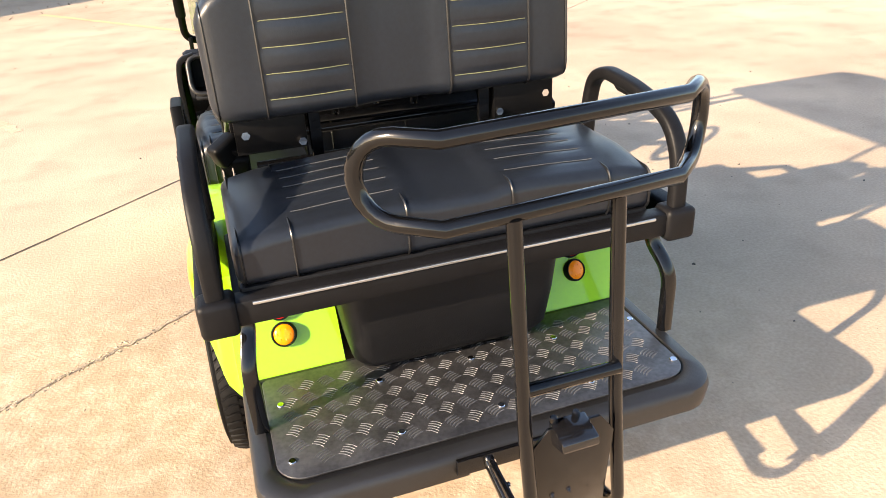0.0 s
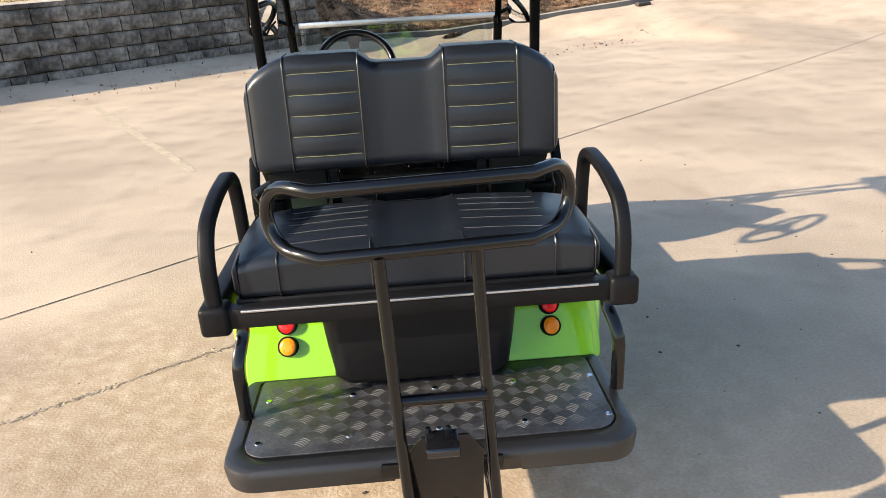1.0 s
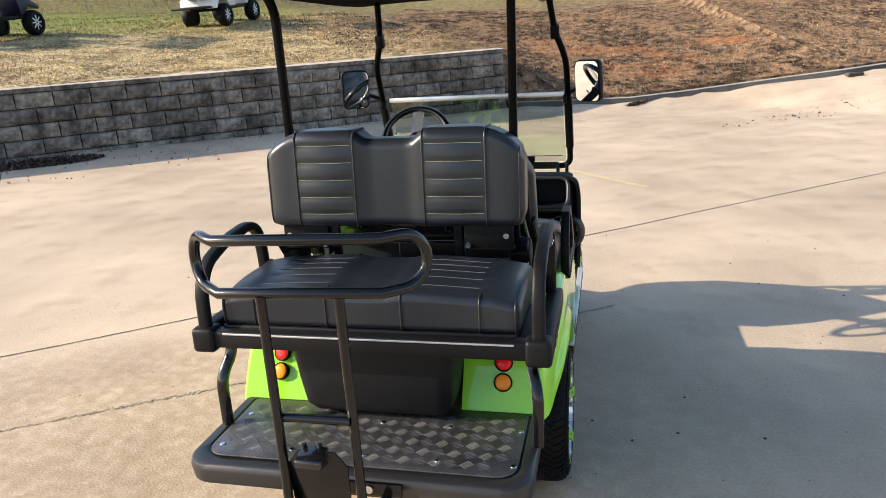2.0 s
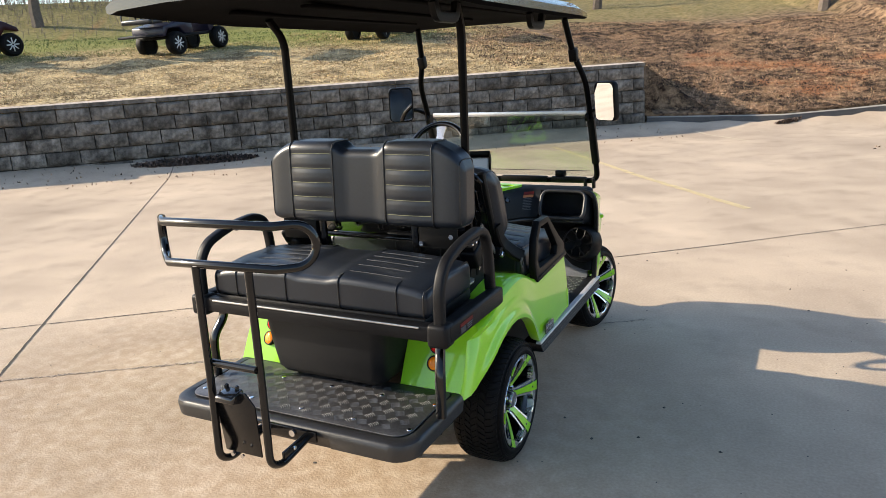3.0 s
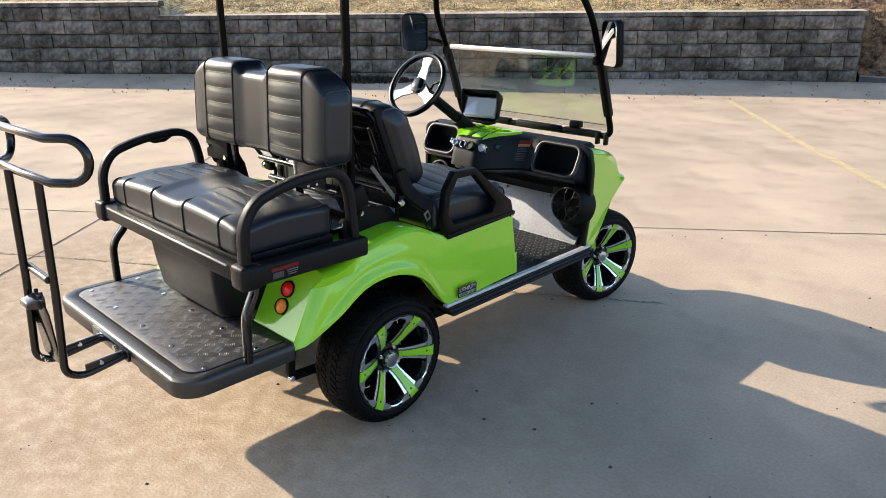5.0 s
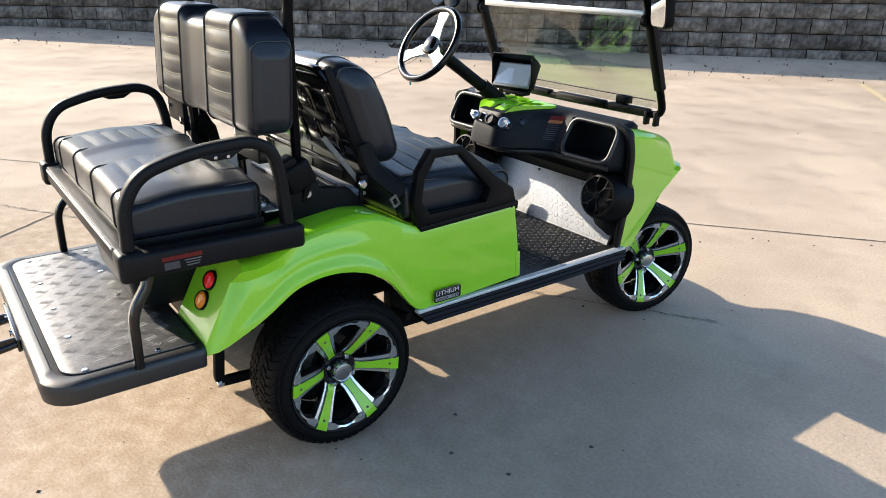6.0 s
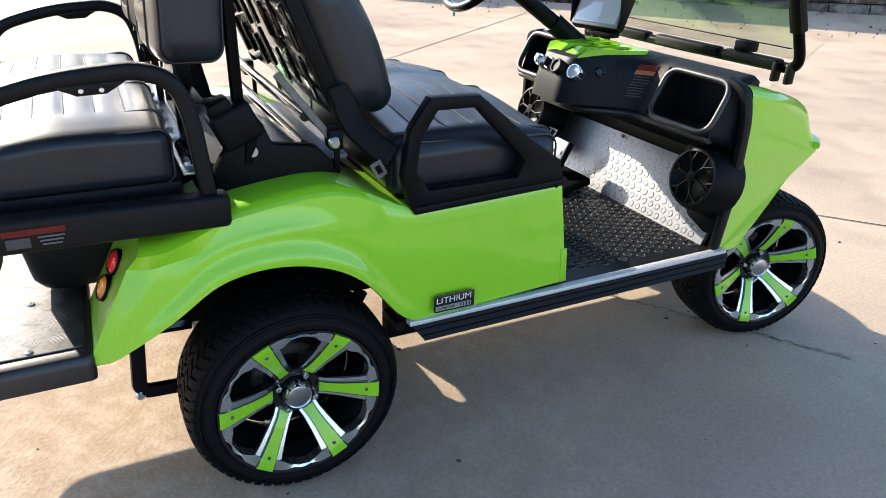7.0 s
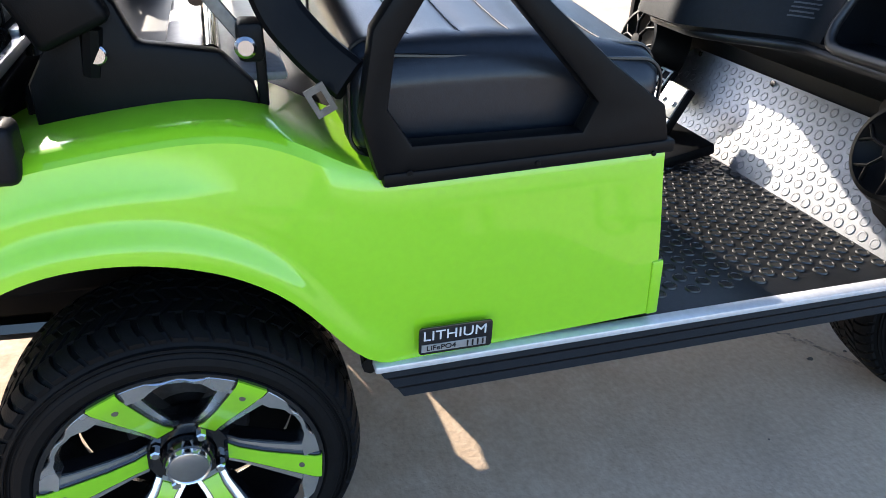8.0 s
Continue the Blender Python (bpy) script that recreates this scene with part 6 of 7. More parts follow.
box(bm, (0.115, 0.115, 0.80), (0.57, 0.17, 0.014), 0.006)
part("centre_tray", bm, mat("grey_tray", (0.26, 0.26, 0.27), 0.35, var=0.15, bump=0.1), cart)
bm = bmesh.new()
box(bm, (0.0, -0.168, 0.822), (0.94, 0.042, 0.006), 0.002)
box(bm, (0.0, -0.147, 0.829), (0.94, 0.004, 0.014), 0.001)
for k in range(9):
    box(bm, (-0.40 + 0.1 * k, -0.172, 0.829), (0.045, 0.016, 0.01), 0.002)
part("seat_edge_strip", bm, ALU, cart, "bare metal strip behind the rear seat")
bm = bmesh.new()
sweep(bm, [(0.30 + 0.0022 * k, -0.17 + 0.012 * math.sin(k * 0.9), 0.842 + 0.012 * math.cos(k * 0.9)) for k in range(60)], 0.0026, 6)
part("coil_spring", bm, POWDER, cart, "small black coil spring")
# front seat-belt buckle beside the front seat
bm = bmesh.new()
sweep(bm, fillet([(0.44, 0.165, 0.98), (0.452, 0.185, 0.90), (0.488, 0.232, 0.848), (0.516, 0.268, 0.822)], 0.03), 0.018, 10, flat=0.03, up=(1, 0, 0))
part("belt_sleeve", bm, SMOOTHP, cart, "black seat-belt sleeve")
bm = bmesh.new()
tmp = bmesh.new()
fr = [(-0.014, -0.02), (0.014, -0.02), (0.014, 0.02), (-0.014, 0.02)]
fi = [(-0.007, -0.011), (0.007, -0.011), (0.007, 0.011), (-0.007, 0.011)]
frame_plate(tmp, fr, fi, 0.004, 0)
put(bm, tmp, pose(0.533, 0.226, 0.803, 28, 0, 0))
part("belt_tongue", bm, STEEL, cart, "chrome seat-belt tongue")


# seats
def seat_shape(cy, cz, crown, roll_y, hx, hy, drop, edge):
    def shape(p):
        ax = abs(p.x)
        z = p.z
        up = smoothstep(-0.02, 0.05, p.z)
        z += up * crown * (1 - (p.y / 0.25) ** 2) * 0.6
        z -= up * 0.010 * (1 - smoothstep(0.06, 0.115, ax))
        quilt = smoothstep(0.12, 0.135, ax) * (1 - smoothstep(edge - 0.015, edge, ax)) * smoothstep(0.82, 0.66, abs(p.y / hy))
        z -= up * 0.0035 * quilt * abs(math.cos(math.pi * (p.y / hy - 0.62) / 0.31)) ** 6
        z -= up * drop * (0.55 * smoothstep(0.14, hx, ax) + 0.45 * smoothstep(edge, hx, ax) ** 1.5)
        z -= up * 0.02 * smoothstep(0.0, 1.0, p.y * roll_y / 0.25)
        return Vector((p.x, cy + p.y, cz + z))
    return shape


def seat(name, cy, cz, hx, hy, hz, r, roll_y, drop, edge, label):
    shape = seat_shape(cy, cz, 0.018, roll_y, hx, hy, drop, edge)
    body = part(name, cushion_grid((hx, hy, hz), r, 44, shape), VINYL, cart, label, 80)
    for x in (-hx + 0.016, -edge, -0.12, 0.12, edge, hx - 0.016):
        bm = bmesh.new()
        outline_tube(bm, shape, x, hy, hz, r, 0.003, grow=0.001)
        part("piping", bm, PIPING, body)
    for sx in (-1, 1):
        for k in range(5):
            y = hy * (0.62 - 0.31 * k)
            bm = bmesh.new()
            pts = [shape(Vector((sx * (0.13 + (edge - 0.14) * i / 10), y, hz + 0.0012))) for i in range(11)]
            sweep(bm, pts, 0.0012, 5)
            part("stitch_line", bm, GREYTHREAD, body)
    return body


seat("rear_seat", -0.393, 0.876, 0.482, 0.187, 0.066, 0.024, -1, 0.026, 0.36, "black vinyl rear seat cushion with pale stitching").location.x += 0.006
seat("front_seat", 0.496, 0.804, 0.53, 0.23, 0.086, 0.032, 1, 0.052, 0.485, "black vinyl front seat cushion with pale stitching")
bm = bmesh.new()
box(bm, (0, -0.385, 0.79), (0.95, 0.385, 0.045), 0.008)
part("seat_base", bm, PLASTIC, cart, "black plastic seat base")
bm = bmesh.new()
box(bm, (0, 0.495, 0.752), (1.045, 0.44, 0.085), 0.02, 3)
part("seat_base", bm, SMOOTHP, cart)
bm = bmesh.new()
box(bm, (0, 0.735, 0.57), (0.62, 0.02, 0.32), 0.006)
part("footwell_panel", bm, SMOOTHP, cart)

# hip restraints by the front seat
OUT = [(0.29, 0.705), (0.268, 0.79), (0.284, 0.898), (0.333, 0.969), (0.459, 0.967), (0.612, 0.845), (0.70, 0.785), (0.716, 0.73)]
INN = [(0.335, 0.752), (0.303, 0.80), (0.312, 0.873), (0.352, 0.938), (0.45, 0.938), (0.553, 0.835), (0.592, 0.795), (0.575, 0.755)]
for side in (1, -1):
    bm = bmesh.new()
    frame_plate(bm, OUT, INN, 0.034, side * 0.563)
    bmesh.ops.recalc_face_normals(bm, faces=bm.faces)
    edges = [e for e in bm.edges if len(e.link_faces) == 2 and e.calc_face_angle() > 1.2]
    bmesh.ops.bevel(bm, geom=edges, offset=0.006, segments=2, profile=0.5, affect="EDGES")
    hip = part("hip_restraint", bm, SMOOTHP, cart, "black plastic hip restraint with an opening")
    bm = bmesh.new()
    box(bm, (side * 0.562, 0.51, 0.716), (0.044, 0.43, 0.02), 0.005, m=Matrix.Rotation(0.045, 4, "X"))
    part("flange", bm, SMOOTHP, hip)
    for y in (0.33, 0.51, 0.69):
        bm = bmesh.new()
        disc(bm, (side * 0.584, y, 0.717), 0.004, side * 0.003, "X", 8)
        part("screw", bm, SMOOTHP, hip)

# rear tray, grab rails, storage bin, foot platform
rear_from = set(cart.children)
bm = bmesh.new()
box(bm, (0, -0.592, 0.775), (1.02, 0.05, 0.058), 0.008)
box(bm, (0, -0.39, 0.752), (1.0, 0.40, 0.03), 0.006)
tray = part("seat_tray", bm, PLASTIC, cart, "black textured plastic rear seat tray")
bm = bmesh.new()
box(bm, (0.0, -0.6185, 0.797), (0.925, 0.006, 0.007), 0.002)
part("trim_strip", bm, ALU, tray, "thin silver trim strip")
GRAB = [(-0.595, 0.79), (-0.592, 0.93), (-0.545, 1.005), (-0.41, 1.046), (-0.25, 1.058), (-0.19, 1.03), (-0.168, 0.96), (-0.152, 0.80)]
for side in (1, -1):
    bm = bmesh.new()
    box(bm, (side * 0.545, -0.36, 0.772), (0.055, 0.49, 0.07), 0.012, 3, m=Matrix.Rotation(-0.012, 4, "X"))
    box(bm, (side * 0.532, -0.593, 0.772), (0.078, 0.07, 0.082), 0.014, 3)
    arm = part("tray_arm", bm, PLASTIC, cart, "black plastic tray side arm")
    bm = bmesh.new()
    pts = fillet([(side * 0.532, y, z) for y, z in GRAB], 0.07)
    sweep(bm, pts, 0.0195, 14, flat=0.0165, up=(1, 0, 0))
    rail = part("grab_rail", bm, PLASTIC, cart, "black plastic-covered grab rail")
    bm = bmesh.new()
    plate(bm, [(-0.40, 1.036), (-0.36, 1.018), (-0.31, 1.020), (-0.27, 1.044)], 0.024, "YZ", side * 0.54, 0.004)
    part("rail_bracket", bm, PLASTIC, rail)
    for y in (-0.352, -0.318):
        bm = bmesh.new()
        disc(bm, (side * 0.552, y, 1.028), 0.005, side * 0.004, "X", 8)
        part("screw", bm, CHROME, rail)
    if side > 0:
        bm = bmesh.new()
        box(bm, (0.5735, -0.472, 0.783), (0.002, 0.105, 0.012), 0)
        lab = part("warning_label", bm, DECAL_R, arm, "red warning label with white print")
        for k in range(3):
            bm = bmesh.new()
            box(bm, (0.5735, -0.445, 0.771 - 0.0075 * k), (0.002, 0.045 - 0.006 * k, 0.003), 0)
            part("print_line", bm, DECAL_P, lab)
        bm = bmesh.new()
        box(bm, (0.5735, -0.50, 0.763), (0.002, 0.04, 0.02), 0)
        part("pictogram", bm, DECAL_G, lab)
    # posts down to the platform
    bm = bmesh.new()
    pts = fillet([(side * 0.49 + 0.01, -0.545, 0.745), (side * 0.494 + 0.012, -0.552, 0.70), (side * 0.513 + 0.015, -0.605, 0.635), (side * 0.511 + 0.015, -0.607, 0.47)], 0.05)
    sweep(bm, pts, 0.017, 12, flat=0.013, up=(1, 0, 0))
    part("platform_post", bm, POWDER, cart, "bent black steel platform post")

for ob in [o for o in cart.children if o not in rear_from]:
    ob.location.x += 0.008

bm = bmesh.new()
rings = []
for z, hx, y0, y1 in ((0.735, 0.272, -0.555, -0.20), (0.62, 0.262, -0.545, -0.21), (0.52, 0.251, -0.53, -0.22), (0.497, 0.238, -0.515, -0.235), (0.492, 0.21, -0.50, -0.25)):
    sec = round_section((y1 - y0) / 2, hx, 0.05, 5)
    rings.append([bm.verts.new((b, (y0 + y1) / 2 + a, z)) for a, b in sec])
for a, b in zip(rings, rings[1:]):
    for j in range(len(a)):
        bm.faces.new((a[j], a[(j + 1) % len(a)], b[(j + 1) % len(a)], b[j]))
bm.faces.new(rings[0])
bm.faces.new(rings[-1])
part("storage_bin", bm, mat("moulded_bin_plastic", (0.005, 0.005, 0.0058), 0.5, spec=0.28, var=0.2, bump=0.3, bscale=500), cart, "black moulded plastic storage bin")

fixed = set(cart.children)
# platform: rounded rim and tread plate with pressed bars and bolts
PX, PY0, PY1, PZ = 0.525, -0.842, -0.42, 0.47


def platform():
    def outl(hx, y0, y1, r):
        out = []
        for cx, cy, a0 in ((hx - r, y0 + r, 270), (hx - 0.015, y1 - 0.015, 0), (-hx + 0.015, y1 - 0.015, 90), (-hx + r, y0 + r, 180)):
            rr = r if cy < -0.6 else 0.015
            for i in range(9):
                a = radians(a0 + 90 * i / 8)
                out.append((cx + rr * math.cos(a), cy + rr * math.sin(a)))
        if r > 0.07:
            out += [(x, y0) for x in (-0.3, -0.1, -0.095, 0.215, 0.22, 0.32)]
        return out
    bm = bmesh.new()
    rings = []
    for grow, z in ((-0.012, PZ - 0.066), (0.0, PZ - 0.06), (0.004, PZ - 0.02), (0.0, PZ - 0.004), (-0.008, PZ + 0.002), (-0.035, PZ + 0.002), (-0.04, PZ - 0.003)):
        rings.append([bm.verts.new((x, y, max(z, PZ - 0.026) if y < -0.83 and -0.098 < x < 0.218 else z)) for x, y in outl(PX + grow, PY0 - grow, PY1 + grow * 0.3, 0.085)])
    for a, b in zip(rings, rings[1:]):
        for j in range(len(a)):
            bm.faces.new((a[j], a[(j + 1) % len(a)], b[(j + 1) % len(a)], b[j]))
    bm.faces.new(rings[0])
    bm.faces.new(rings[-1])
    rim = part("foot_platform", bm, RIMPLASTIC, cart, "black plastic rear foot platform")
    bm = bmesh.new()
    plate(bm, outl(PX - 0.045, PY0 + 0.055, PY1 - 0.012, 0.06), 0.006, "XY", PZ + 0.001, 0.002)
    tread = part("tread_plate", bm, TREAD, rim, "black tread plate with raised bars")
    # groups of five curved bars, turned alternately
    vs, fs = [], []
    cell = 0.0475
    n_x, n_y = 19, 6
    for j in range(n_y):
        for i in range(n_x):
            cx, cy = (i - (n_x - 1) / 2) * cell, -0.742 + j * 0.0505
            if abs(cx) > PX - 0.10 and cy < -0.70:
                continue
            ang = radians(32 if (i + j) % 2 else -38)
            ca, sa = math.cos(ang), math.sin(ang)
            for b in range(5):
                off = (b - 2) * 0.0074
                L = 0.0165 if (i + j) % 2 else 0.014
                k = len(vs)
                sect = []
                for q in range(5):
                    t = (q / 4 - 0.5) * 2
                    bow = 0.0035 * (1 - t * t)
                    w = 0.0021 * (1 - 0.7 * abs(t) ** 3)
                    for dd, dz in ((-w, 0.0), (-w * 0.45, 0.0008), (w * 0.45, 0.0008), (w, 0.0)):
                        u, v = t * L, off + bow + dd
                        vs.append((cx + u * ca - v * sa, cy + u * sa + v * ca, PZ + 0.004 + dz))
                for q in range(4):
                    a = k + 4 * q
                    fs += [(a, a + 4, a + 5, a + 1), (a + 1, a + 5, a + 6, a + 2), (a + 2, a + 6, a + 7, a + 3)]
    bars = from_lists("tread_pattern", vs, fs, TREADBAR, rim)
    bars["kind"] = "stuff"
    for x in (-0.447, -0.212, 0.02, 0.245, 0.467):
        for y in (-0.54, -0.732):
            b = bmesh.new()
            disc(b, (x, y, PZ + 0.003), 0.0085, 0.004, "Z", 14)
            part("bolt", b, CHROME, rim, "bright dome bolt")
    return rim


platform()
bm = bmesh.new()
sweep(bm, [(-0.3, -0.62, 0.40), (-0.3, -0.2, 0.38)], 0.02, 8)
sweep(bm, [(0.3, -0.62, 0.40), (0.3, -0.2, 0.38)], 0.02, 8)
sweep(bm, [(-0.36, -0.62, 0.40), (0.36, -0.62, 0.40)], 0.018, 8)
part("platform_frame", bm, POWDER, cart)

# ladder with a hoop, hinged plate and brackets
LX0, LX1, LY = -0.082, 0.106, -1.012
bm = bmesh.new()
HZ0, HZ1 = 1.091, 1.222


def hoop_end(sx, x_bend, x_tip):
    """The U at one end of the hoop, bent towards the seat."""
    a, tip = Vector((x_bend, -1.012)), Vector((x_tip, -0.93))
    out, c, rz = [], (HZ0 + HZ1) / 2, (HZ1 - HZ0) / 2
    d = (tip - a).normalized()
    core = tip - d * rz
    for k in range(13):
        t = radians(-90 + 180 * k / 12)
        q = core + d * (rz * math.cos(t))
        out.append(Vector((q.x, q.y, c + rz * math.sin(t))))
    return out


right, left = hoop_end(1, 0.215, 0.305), hoop_end(-1, -0.19, -0.292)
hoop = fillet([(0.215, -1.012, HZ0)] + right[:1], 0.02)[:1] + right + [Vector((0.215, -1.012, HZ1)), Vector((-0.19, -1.012, HZ1))] + left[::-1] + [Vector((-0.19, -1.012, HZ0))]
hoop = [Vector((p.x, p.y - 0.03 * smoothstep(0.25, -0.2, p.x), p.z)) for p in hoop]
sweep(bm, hoop, 0.0138, 12, closed=True)
part("ladder_hoop", bm, POWDER, cart, "gloss black tubular hoop rail", 60)
for x in (LX0, LX1):
    bm = bmesh.new()
    LY = -1.04 if x < 0 else -1.014
    pts = fillet([(x, LY, 1.085), (x + 0.012, LY - 0.012, 0.70), (x + 0.024, LY - 0.03, 0.445), (x + 0.024, LY + 0.02, 0.415), (x + 0.024, LY + 0.12, 0.43), (x + 0.024, -0.815, 0.445)], 0.05)
    sweep(bm, pts, 0.0127, 12)
    part("ladder_upright", bm, POWDER, cart, "gloss black ladder upright")
    LY = -1.027
    bm = bmesh.new()
    plate(bm, [(-0.98, 0.428), (-0.80, 0.44), (-0.78, 0.462), (-0.82, 0.462), (-0.98, 0.452)], 0.012, "YZ", x + 0.024, 0.002)
    part("ladder_bracket", bm, POWDER, cart)
    for y in (-0.93, -0.84):
        bm = bmesh.new()
        disc(bm, (x + 0.031, y, 0.445), 0.008, 0.006, "X", 10)
        part("bracket_bolt", bm, CHROME, cart)
bm = bmesh.new()
sweep(bm, [(LX0 + 0.008, LY - 0.01, 0.765), (LX1 + 0.008, LY - 0.01, 0.765)], 0.0125, 10)
part("ladder_rung", bm, POWDER, cart, "gloss black ladder rung")
bm = bmesh.new()
tmp = bmesh.new()
plate(tmp, [(-0.075, -0.115), (0.075, -0.115), (0.08, 0.07), (0.05, 0.112), (-0.05, 0.112), (-0.08, 0.07)], 0.006, "XZ", 0.0, 0.001)
put(bm, tmp, pose(0.022, LY - 0.02, 0.575, 4, 0, 0))
flap = part("ladder_plate", bm, POWDER, cart, "black steel plate between the uprights")
bm = bmesh.new()
tmp = bmesh.new()
plate(tmp, [(0.0, 0.0), (-0.055, -0.012), (-0.058, -0.03), (-0.012, -0.045), (0.0, -0.04)], 0.07, "YZ", 0.0, 0.004)
put(bm, tmp, pose(0.015, LY - 0.012, 0.692, 0, 0, 0))
part("plate_hook", bm, GLOSSBLACK, flap)
for x in (-0.012, 0.03):
    bm = bmesh.new()
    disc(bm, (x, LY - 0.018, 0.69), 0.007, 0.012, "Z", 8)
    part("hook_bolt", bm, POWDER, flap)
for x in (0.0, 0.04):
    bm = bmesh.new()
    disc(bm, (x, LY - 0.035, 0.468), 0.005, -0.008, "Y", 8)
    part("plate_bolt", bm, CHROME, flap)
bm = bmesh.new()
box(bm, (0.02, PY0 - 0.008, 0.447), (0.30, 0.012, 0.04), 0.003)
part("ladder_mount", bm, POWDER, cart)
for x in (-0.06, 0.075):
    bm = bmesh.new()
    disc(bm, (x, PY0 - 0.014, 0.45), 0.01, -0.008, "Y", 12)
    part("mount_bolt", bm, CHROME, cart)

for ob in [o for o in cart.children if o not in fixed]:
    ob.location.x += 0.008

# battery badge on the side panel
bm = bmesh.new()
plate(bm, [(p[0] + 0.401, p[1] + 0.455) for p in round_section(0.057, 0.0235, 0.006)], 0.004, "YZ", 0.5985, 0.001)
badge = part("battery_badge", bm, GLOSSBLACK, cart, "black battery badge with silver lettering")


def words(text, y, z, size, material, parent, x=0.6012, stretch=1.0):
    cu = bpy.data.curves.new("lettering", "FONT")
    cu.body, cu.size, cu.align_x, cu.extrude = text, size, "LEFT", 0.0004
    tmp = bpy.data.objects.new("lettering", cu)
    scene.collection.objects.link(tmp)
    me = bpy.data.meshes.new_from_object(tmp.evaluated_get(bpy.context.evaluated_depsgraph_get()))
    bpy.data.objects.remove(tmp)
    me.materials.clear()
    me.materials.append(material)
    ob = new("lettering", me)
    ob.parent = parent
    ob.matrix_basis = Matrix(((0, 0, 1, x), (stretch, 0, 0, y), (0, 1, 0, z), (0, 0, 0, 1)))
    return ob


words("LITHIUM", 0.349, 0.457, 0.0235, DECAL_W, badge, stretch=1.12)
bm = bmesh.new()
box(bm, (0.6008, 0.398, 0.443), (0.001, 0.1, 0.013), 0)
part("badge_bar", bm, PALEGREY, badge)
words("LiFePO4", 0.355, 0.4395, 0.012, GLOSSBLACK, badge, x=0.6018, stretch=1.1)
for k in range(4):
    bm = bmesh.new()
    box(bm, (0.6014, 0.419 + 0.008 * k, 0.443), (0.001, 0.0025, 0.0105), 0)
    part("badge_tick", bm, GLOSSBLACK, badge)


# ---- things in the distance ----
def far_cart(x, y, turn, paint, label):
    """A parked lifted golf cart, seen from afar."""
    c = tagged(new("parked_golf_cart"), label, "golf cart", "carts on the hill")
    def shell(name, prof, hw, material, lab=""):
        b = bmesh.new()
        plate(b, prof, hw * 2, "YZ", 0.0, 0.03)
        return part(name, b, material, c, lab)
    shell("rear_body", [(-0.42, 0.5), (-0.38, 0.75), (0.2, 0.84), (0.65, 0.82), (0.7, 0.5), (0.36, 0.5), (0.2, 0.68), (-0.2, 0.68), (-0.34, 0.5)], 0.55, paint)
    shell("front_cowl", [(1.3, 0.5), (1.25, 0.95), (1.6, 0.9), (1.95, 0.72), (1.98, 0.6), (1.85, 0.62), (1.6, 0.68), (1.42, 0.5)], 0.55, paint)
    b = bmesh.new()
    box(b, (0, 0.75, 0.46), (1.05, 2.0, 0.08), 0.02)
    part("chassis", b, SMOOTHP, c)
    for nm, cy, cz, sy, sz in (("seat", 0.45, 0.92, 0.5, 0.13), ("backrest", 0.12, 1.15, 0.12, 0.4), ("rear_seat", -0.5, 0.9, 0.45, 0.13)):
        b = bmesh.new()
        box(b, (0, cy, cz), (1.0, sy, sz), 0.04, 3)
        part(nm, b, VINYL, c)
    b = bmesh.new()
    box(b, (0, -0.75, 0.55), (1.0, 0.4, 0.06), 0.02)
    part("foot_platform", b, PLASTIC, c)
    for sx in (-1, 1):
        for y0, y1 in ((-0.05, -0.1), (1.45, 1.1)):
            b = bmesh.new()
            sweep(b, [(sx * 0.47, y0, 0.8), (sx * 0.45, y1, 1.95)], 0.02, 6)
            part("roof_post", b, POWDER, c)
        b = bmesh.new()
        sweep(b, fillet([(sx * 0.52, -0.68, 0.85), (sx * 0.52, -0.66, 1.1), (sx * 0.52, -0.2, 1.1), (sx * 0.52, -0.18, 0.85)], 0.08), 0.02, 6)
        part("grab_rail", b, POWDER, c)
        for wy in (0.0, 1.66):
            b = bmesh.new()
            lathe(b, [(-0.13, 0.19), (-0.13, 0.25), (-0.1, 0.285), (-0.05, 0.3), (0.05, 0.3), (0.1, 0.285), (0.13, 0.25), (0.13, 0.19), (0.1, 0.18)], 28, "X", (sx * 0.52, wy, 0.3))
            w = part("wheel", b, RUBBER, c)
            b = bmesh.new()
            disc(b, (sx * 0.52, wy, 0.3), 0.185, sx * 0.09, "X", 24)
            part("rim_barrel", b, GLOSSBLACK, w)
            for k in range(8):
                b = bmesh.new()
                tmp = bmesh.new()
                box(tmp, (0, 0, 0.1), (0.02, 0.03, 0.15), 0.006)
                put(b, tmp, Matrix.Translation((sx * 0.62, wy, 0.3)) @ Matrix.Rotation(radians(45 * k), 4, "X"))
                part("spoke", b, ALU, w)
    b = bmesh.new()
    box(b, (0, 0.45, 1.99), (1.15, 2.1, 0.07), 0.03, 3)
    part("roof", b, SMOOTHP, c)
    c.matrix_basis = pose(x, y, hill_z(x, y) - 0.01, 0, 0, turn) @ Matrix.Rotation(math.atan((hill_z(x, y + 1.66) - hill_z(x, y)) / 1.66), 4, "X")
    return c


far_cart(-17.7, 8.25, -3, MAROON, "parked maroon lifted golf cart on the grass")
far_cart(-13.7, 11.75, 2, NAVY, "parked dark blue lifted golf cart on the grass")
far_cart(-10.1, 16.3, 0, WHITEP, "parked white lifted golf cart on the grass")


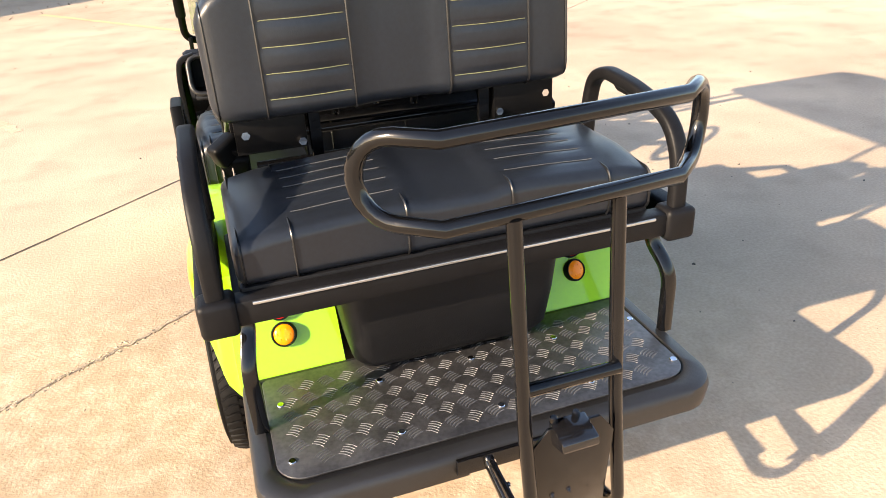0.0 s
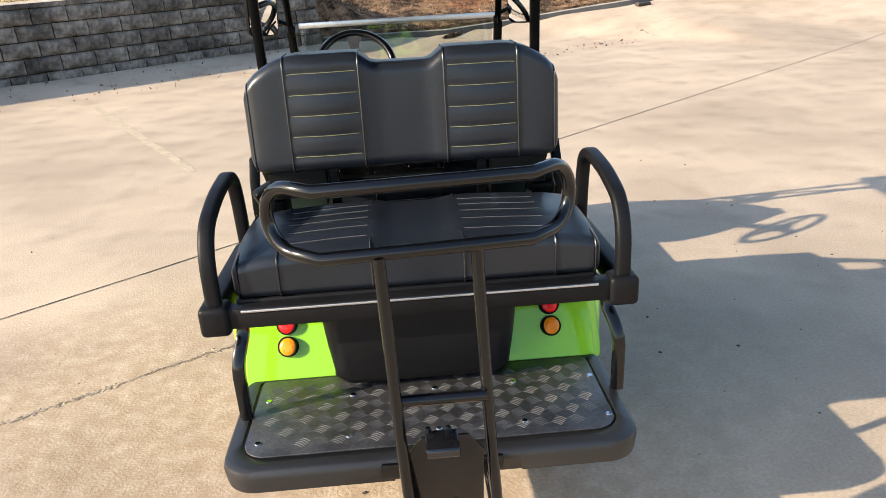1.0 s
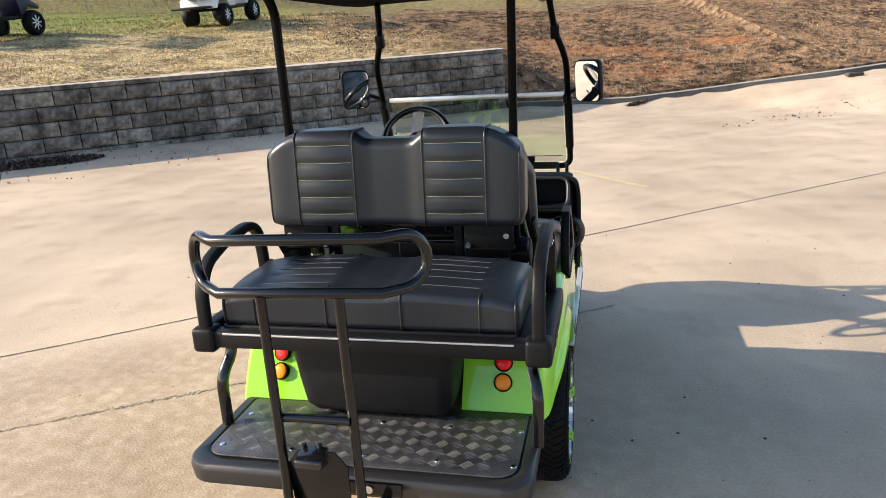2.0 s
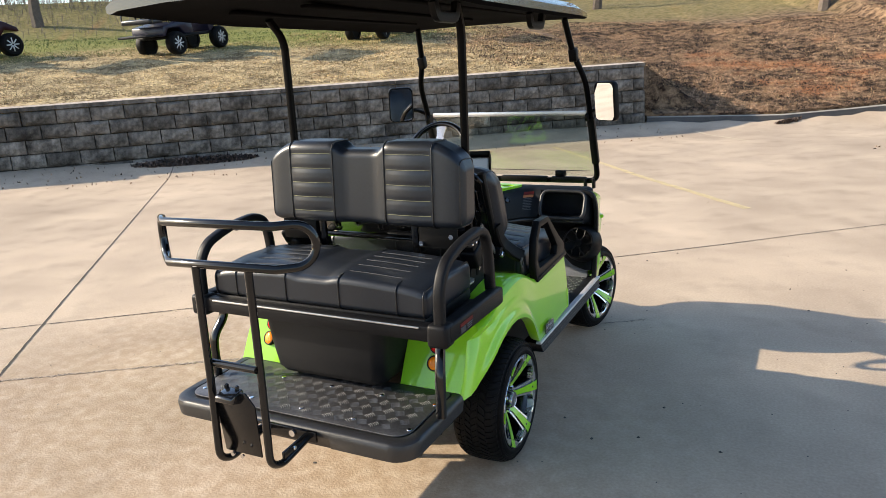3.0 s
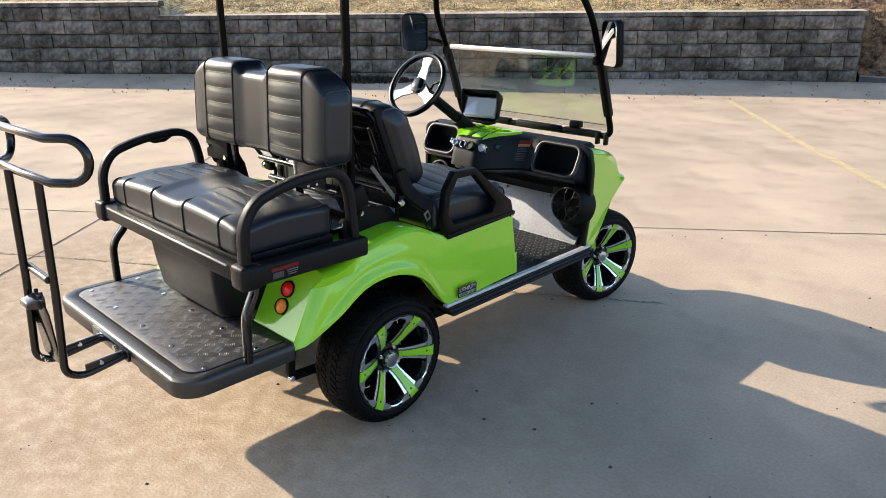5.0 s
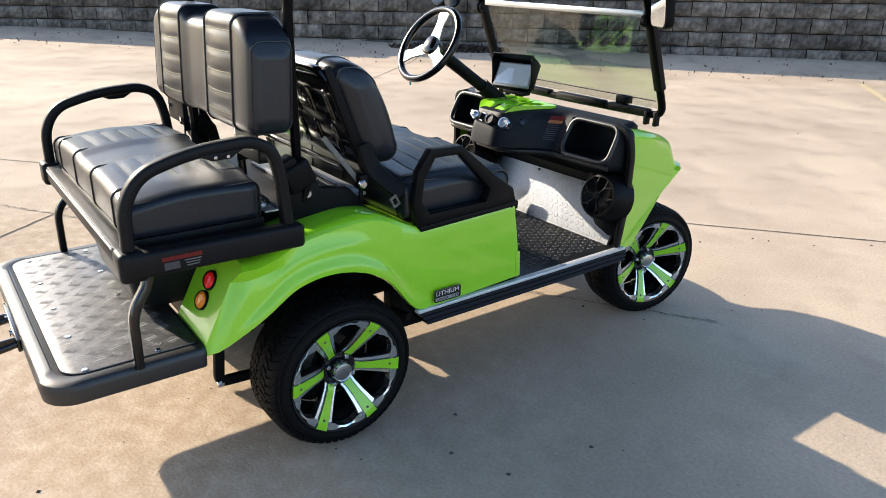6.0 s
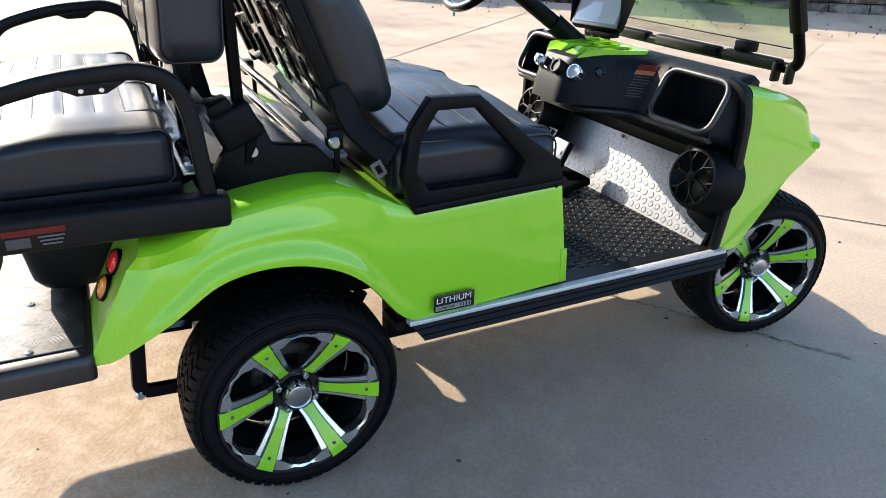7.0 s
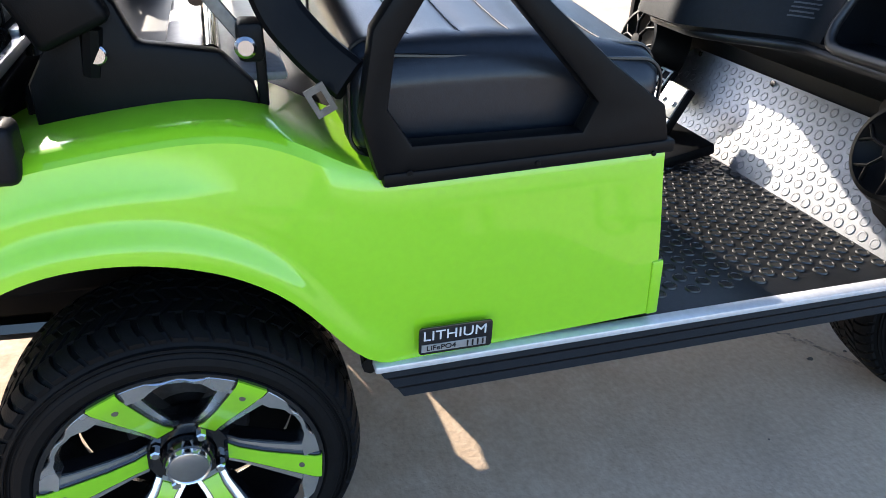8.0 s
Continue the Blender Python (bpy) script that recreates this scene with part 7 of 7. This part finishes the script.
def trailer():
    tr = tagged(new("flatbed_trailer"), "black tandem-axle flatbed trailer by the kerb", "trailer")
    b = bmesh.new()
    box(b, (0, 1.1, 0.53), (2.1, 4.8, 0.1), 0.02)
    part("deck", b, TRAILER, tr)
    b = bmesh.new()
    box(b, (0, 1.1, 0.595), (2.0, 4.7, 0.03), 0.006)
    part("deck_boards", b, BARK, tr)
    b = bmesh.new()
    plate(b, [(-1.3, 0.60), (-1.5, 0.53), (-1.5, 0.48), (-1.3, 0.46)], 2.0, "YZ", 0, 0.01)
    part("ramp", b, TRAILER, tr)
    for sx in (-1, 1):
        b = bmesh.new()
        box(b, (sx * 0.7, 1.1, 0.44), (0.08, 4.6, 0.1), 0.01)
        part("frame_rail", b, TRAILER, tr)
        for k in range(8):
            b = bmesh.new()
            box(b, (sx * 1.056, -1.1 + 0.6 * k, 0.54), (0.01, 0.3, 0.05), 0.003)
            part("reflector", b, DECAL_R if k % 2 else DECAL_W, tr)
        for wy in (-0.65, 0.25):
            b = bmesh.new()
            lathe(b, [(-0.1, 0.2), (-0.09, 0.34), (-0.05, 0.36), (0.05, 0.36), (0.09, 0.34), (0.1, 0.2), (0.07, 0.18)], 32, "X", (sx * 0.98, wy, 0.36))
            w = part("wheel", b, RUBBER, tr)
            b = bmesh.new()
            lathe(b, [(0.0, 0.19), (sx * 0.085, 0.19), (sx * 0.09, 0.17), (sx * 0.05, 0.15), (sx * 0.05, 0.09), (sx * 0.08, 0.07), (sx * 0.08, 0.03)], 24, "X", (sx * 0.98, wy, 0.36))
            part("rim", b, WHITEP, w, "white steel rim")
    tr.matrix_basis = pose(9.47, 17.05, ground_z(9.47, 17.05) + 0.01, 0, -2.0, -80)


trailer()
bm = bmesh.new()
box(bm, (0, 0, 0.04), (0.42, 0.16, 0.08), 0.03, 3)
for v in bm.verts:
    v.co += Vector((noise.noise(v.co * 6), noise.noise(v.co * 6 + Vector((5, 0, 0))), 0)) * 0.03
stone = tagged(part("wheel_stop", bm, PEBBLE), "broken chunk of concrete lying near the kerb", "concrete chunk")
stone.matrix_basis = pose(6.15, 15.72, ground_z(6.15, 15.72), 0, 0, 25)


def tree(x, y, h, seed):
    """A bare winter tree: a tapered trunk that forks into limbs and twigs."""
    rng = random.Random(seed)
    t = tagged(new("tree"), "bare grey-brown winter tree on the hill", "tree", "trees on the hill")
    bm = bmesh.new()
    tw = bmesh.new()
    def limb(target, p, d, r, length, depth):
        n = 4
        pts, rad = [p], [r]
        for i in range(n):
            d = (d + Vector((rng.uniform(-1, 1), rng.uniform(-1, 1), rng.uniform(-0.2, 0.5))) * 0.16).normalized()
            pts.append(pts[-1] + d * (length / n))
            rad.append(r * (1 - 0.42 * (i + 1) / n))
        seg = 7 if depth < 2 else 4
        rings = []
        for q, rr in zip(pts, rad):
            u = d.orthogonal().normalized()
            w = d.cross(u)
            rings.append([target.verts.new(q + (u * math.cos(6.2832 * j / seg) + w * math.sin(6.2832 * j / seg)) * rr) for j in range(seg)])
        for a, b in zip(rings, rings[1:]):
            for j in range(seg):
                target.faces.new((a[j], a[(j + 1) % seg], b[(j + 1) % seg], b[j]))
        if depth < 4:
            for k in range(rng.choice((2, 3, 3))):
                i = rng.choice((2, 3, 4, 4))
                nd = (d + Vector((rng.uniform(-1, 1), rng.uniform(-1, 1), rng.uniform(-0.1, 0.7))) * 0.75).normalized()
                limb(tw if depth >= 1 else bm, pts[i], nd, rad[i] * 0.62, length * rng.uniform(0.6, 0.8), depth + 1)
    limb(bm, Vector((0, 0, -0.2)), Vector((0, 0, 1)), 0.028 * h, h * 0.38, 0)
    part("trunk", bm, BARK, t)
    part("crown", tw, BARK, t)
    t.location = (x, y, hill_z(x, y))


for k, (x, y, h) in enumerate(((-24.5, 16, 8), (-30, 12, 9), (-21, 27, 9), (-27, 22, 10), (-15, 30, 9), (-7, 31, 8), (2.07, 26.2, 8), (5.7, 24.2, 5), (13, 34, 8), (-33, 3, 9), (-12, 36, 10))):
    tree(x, y, h, 100 + k)

lay_blocks()
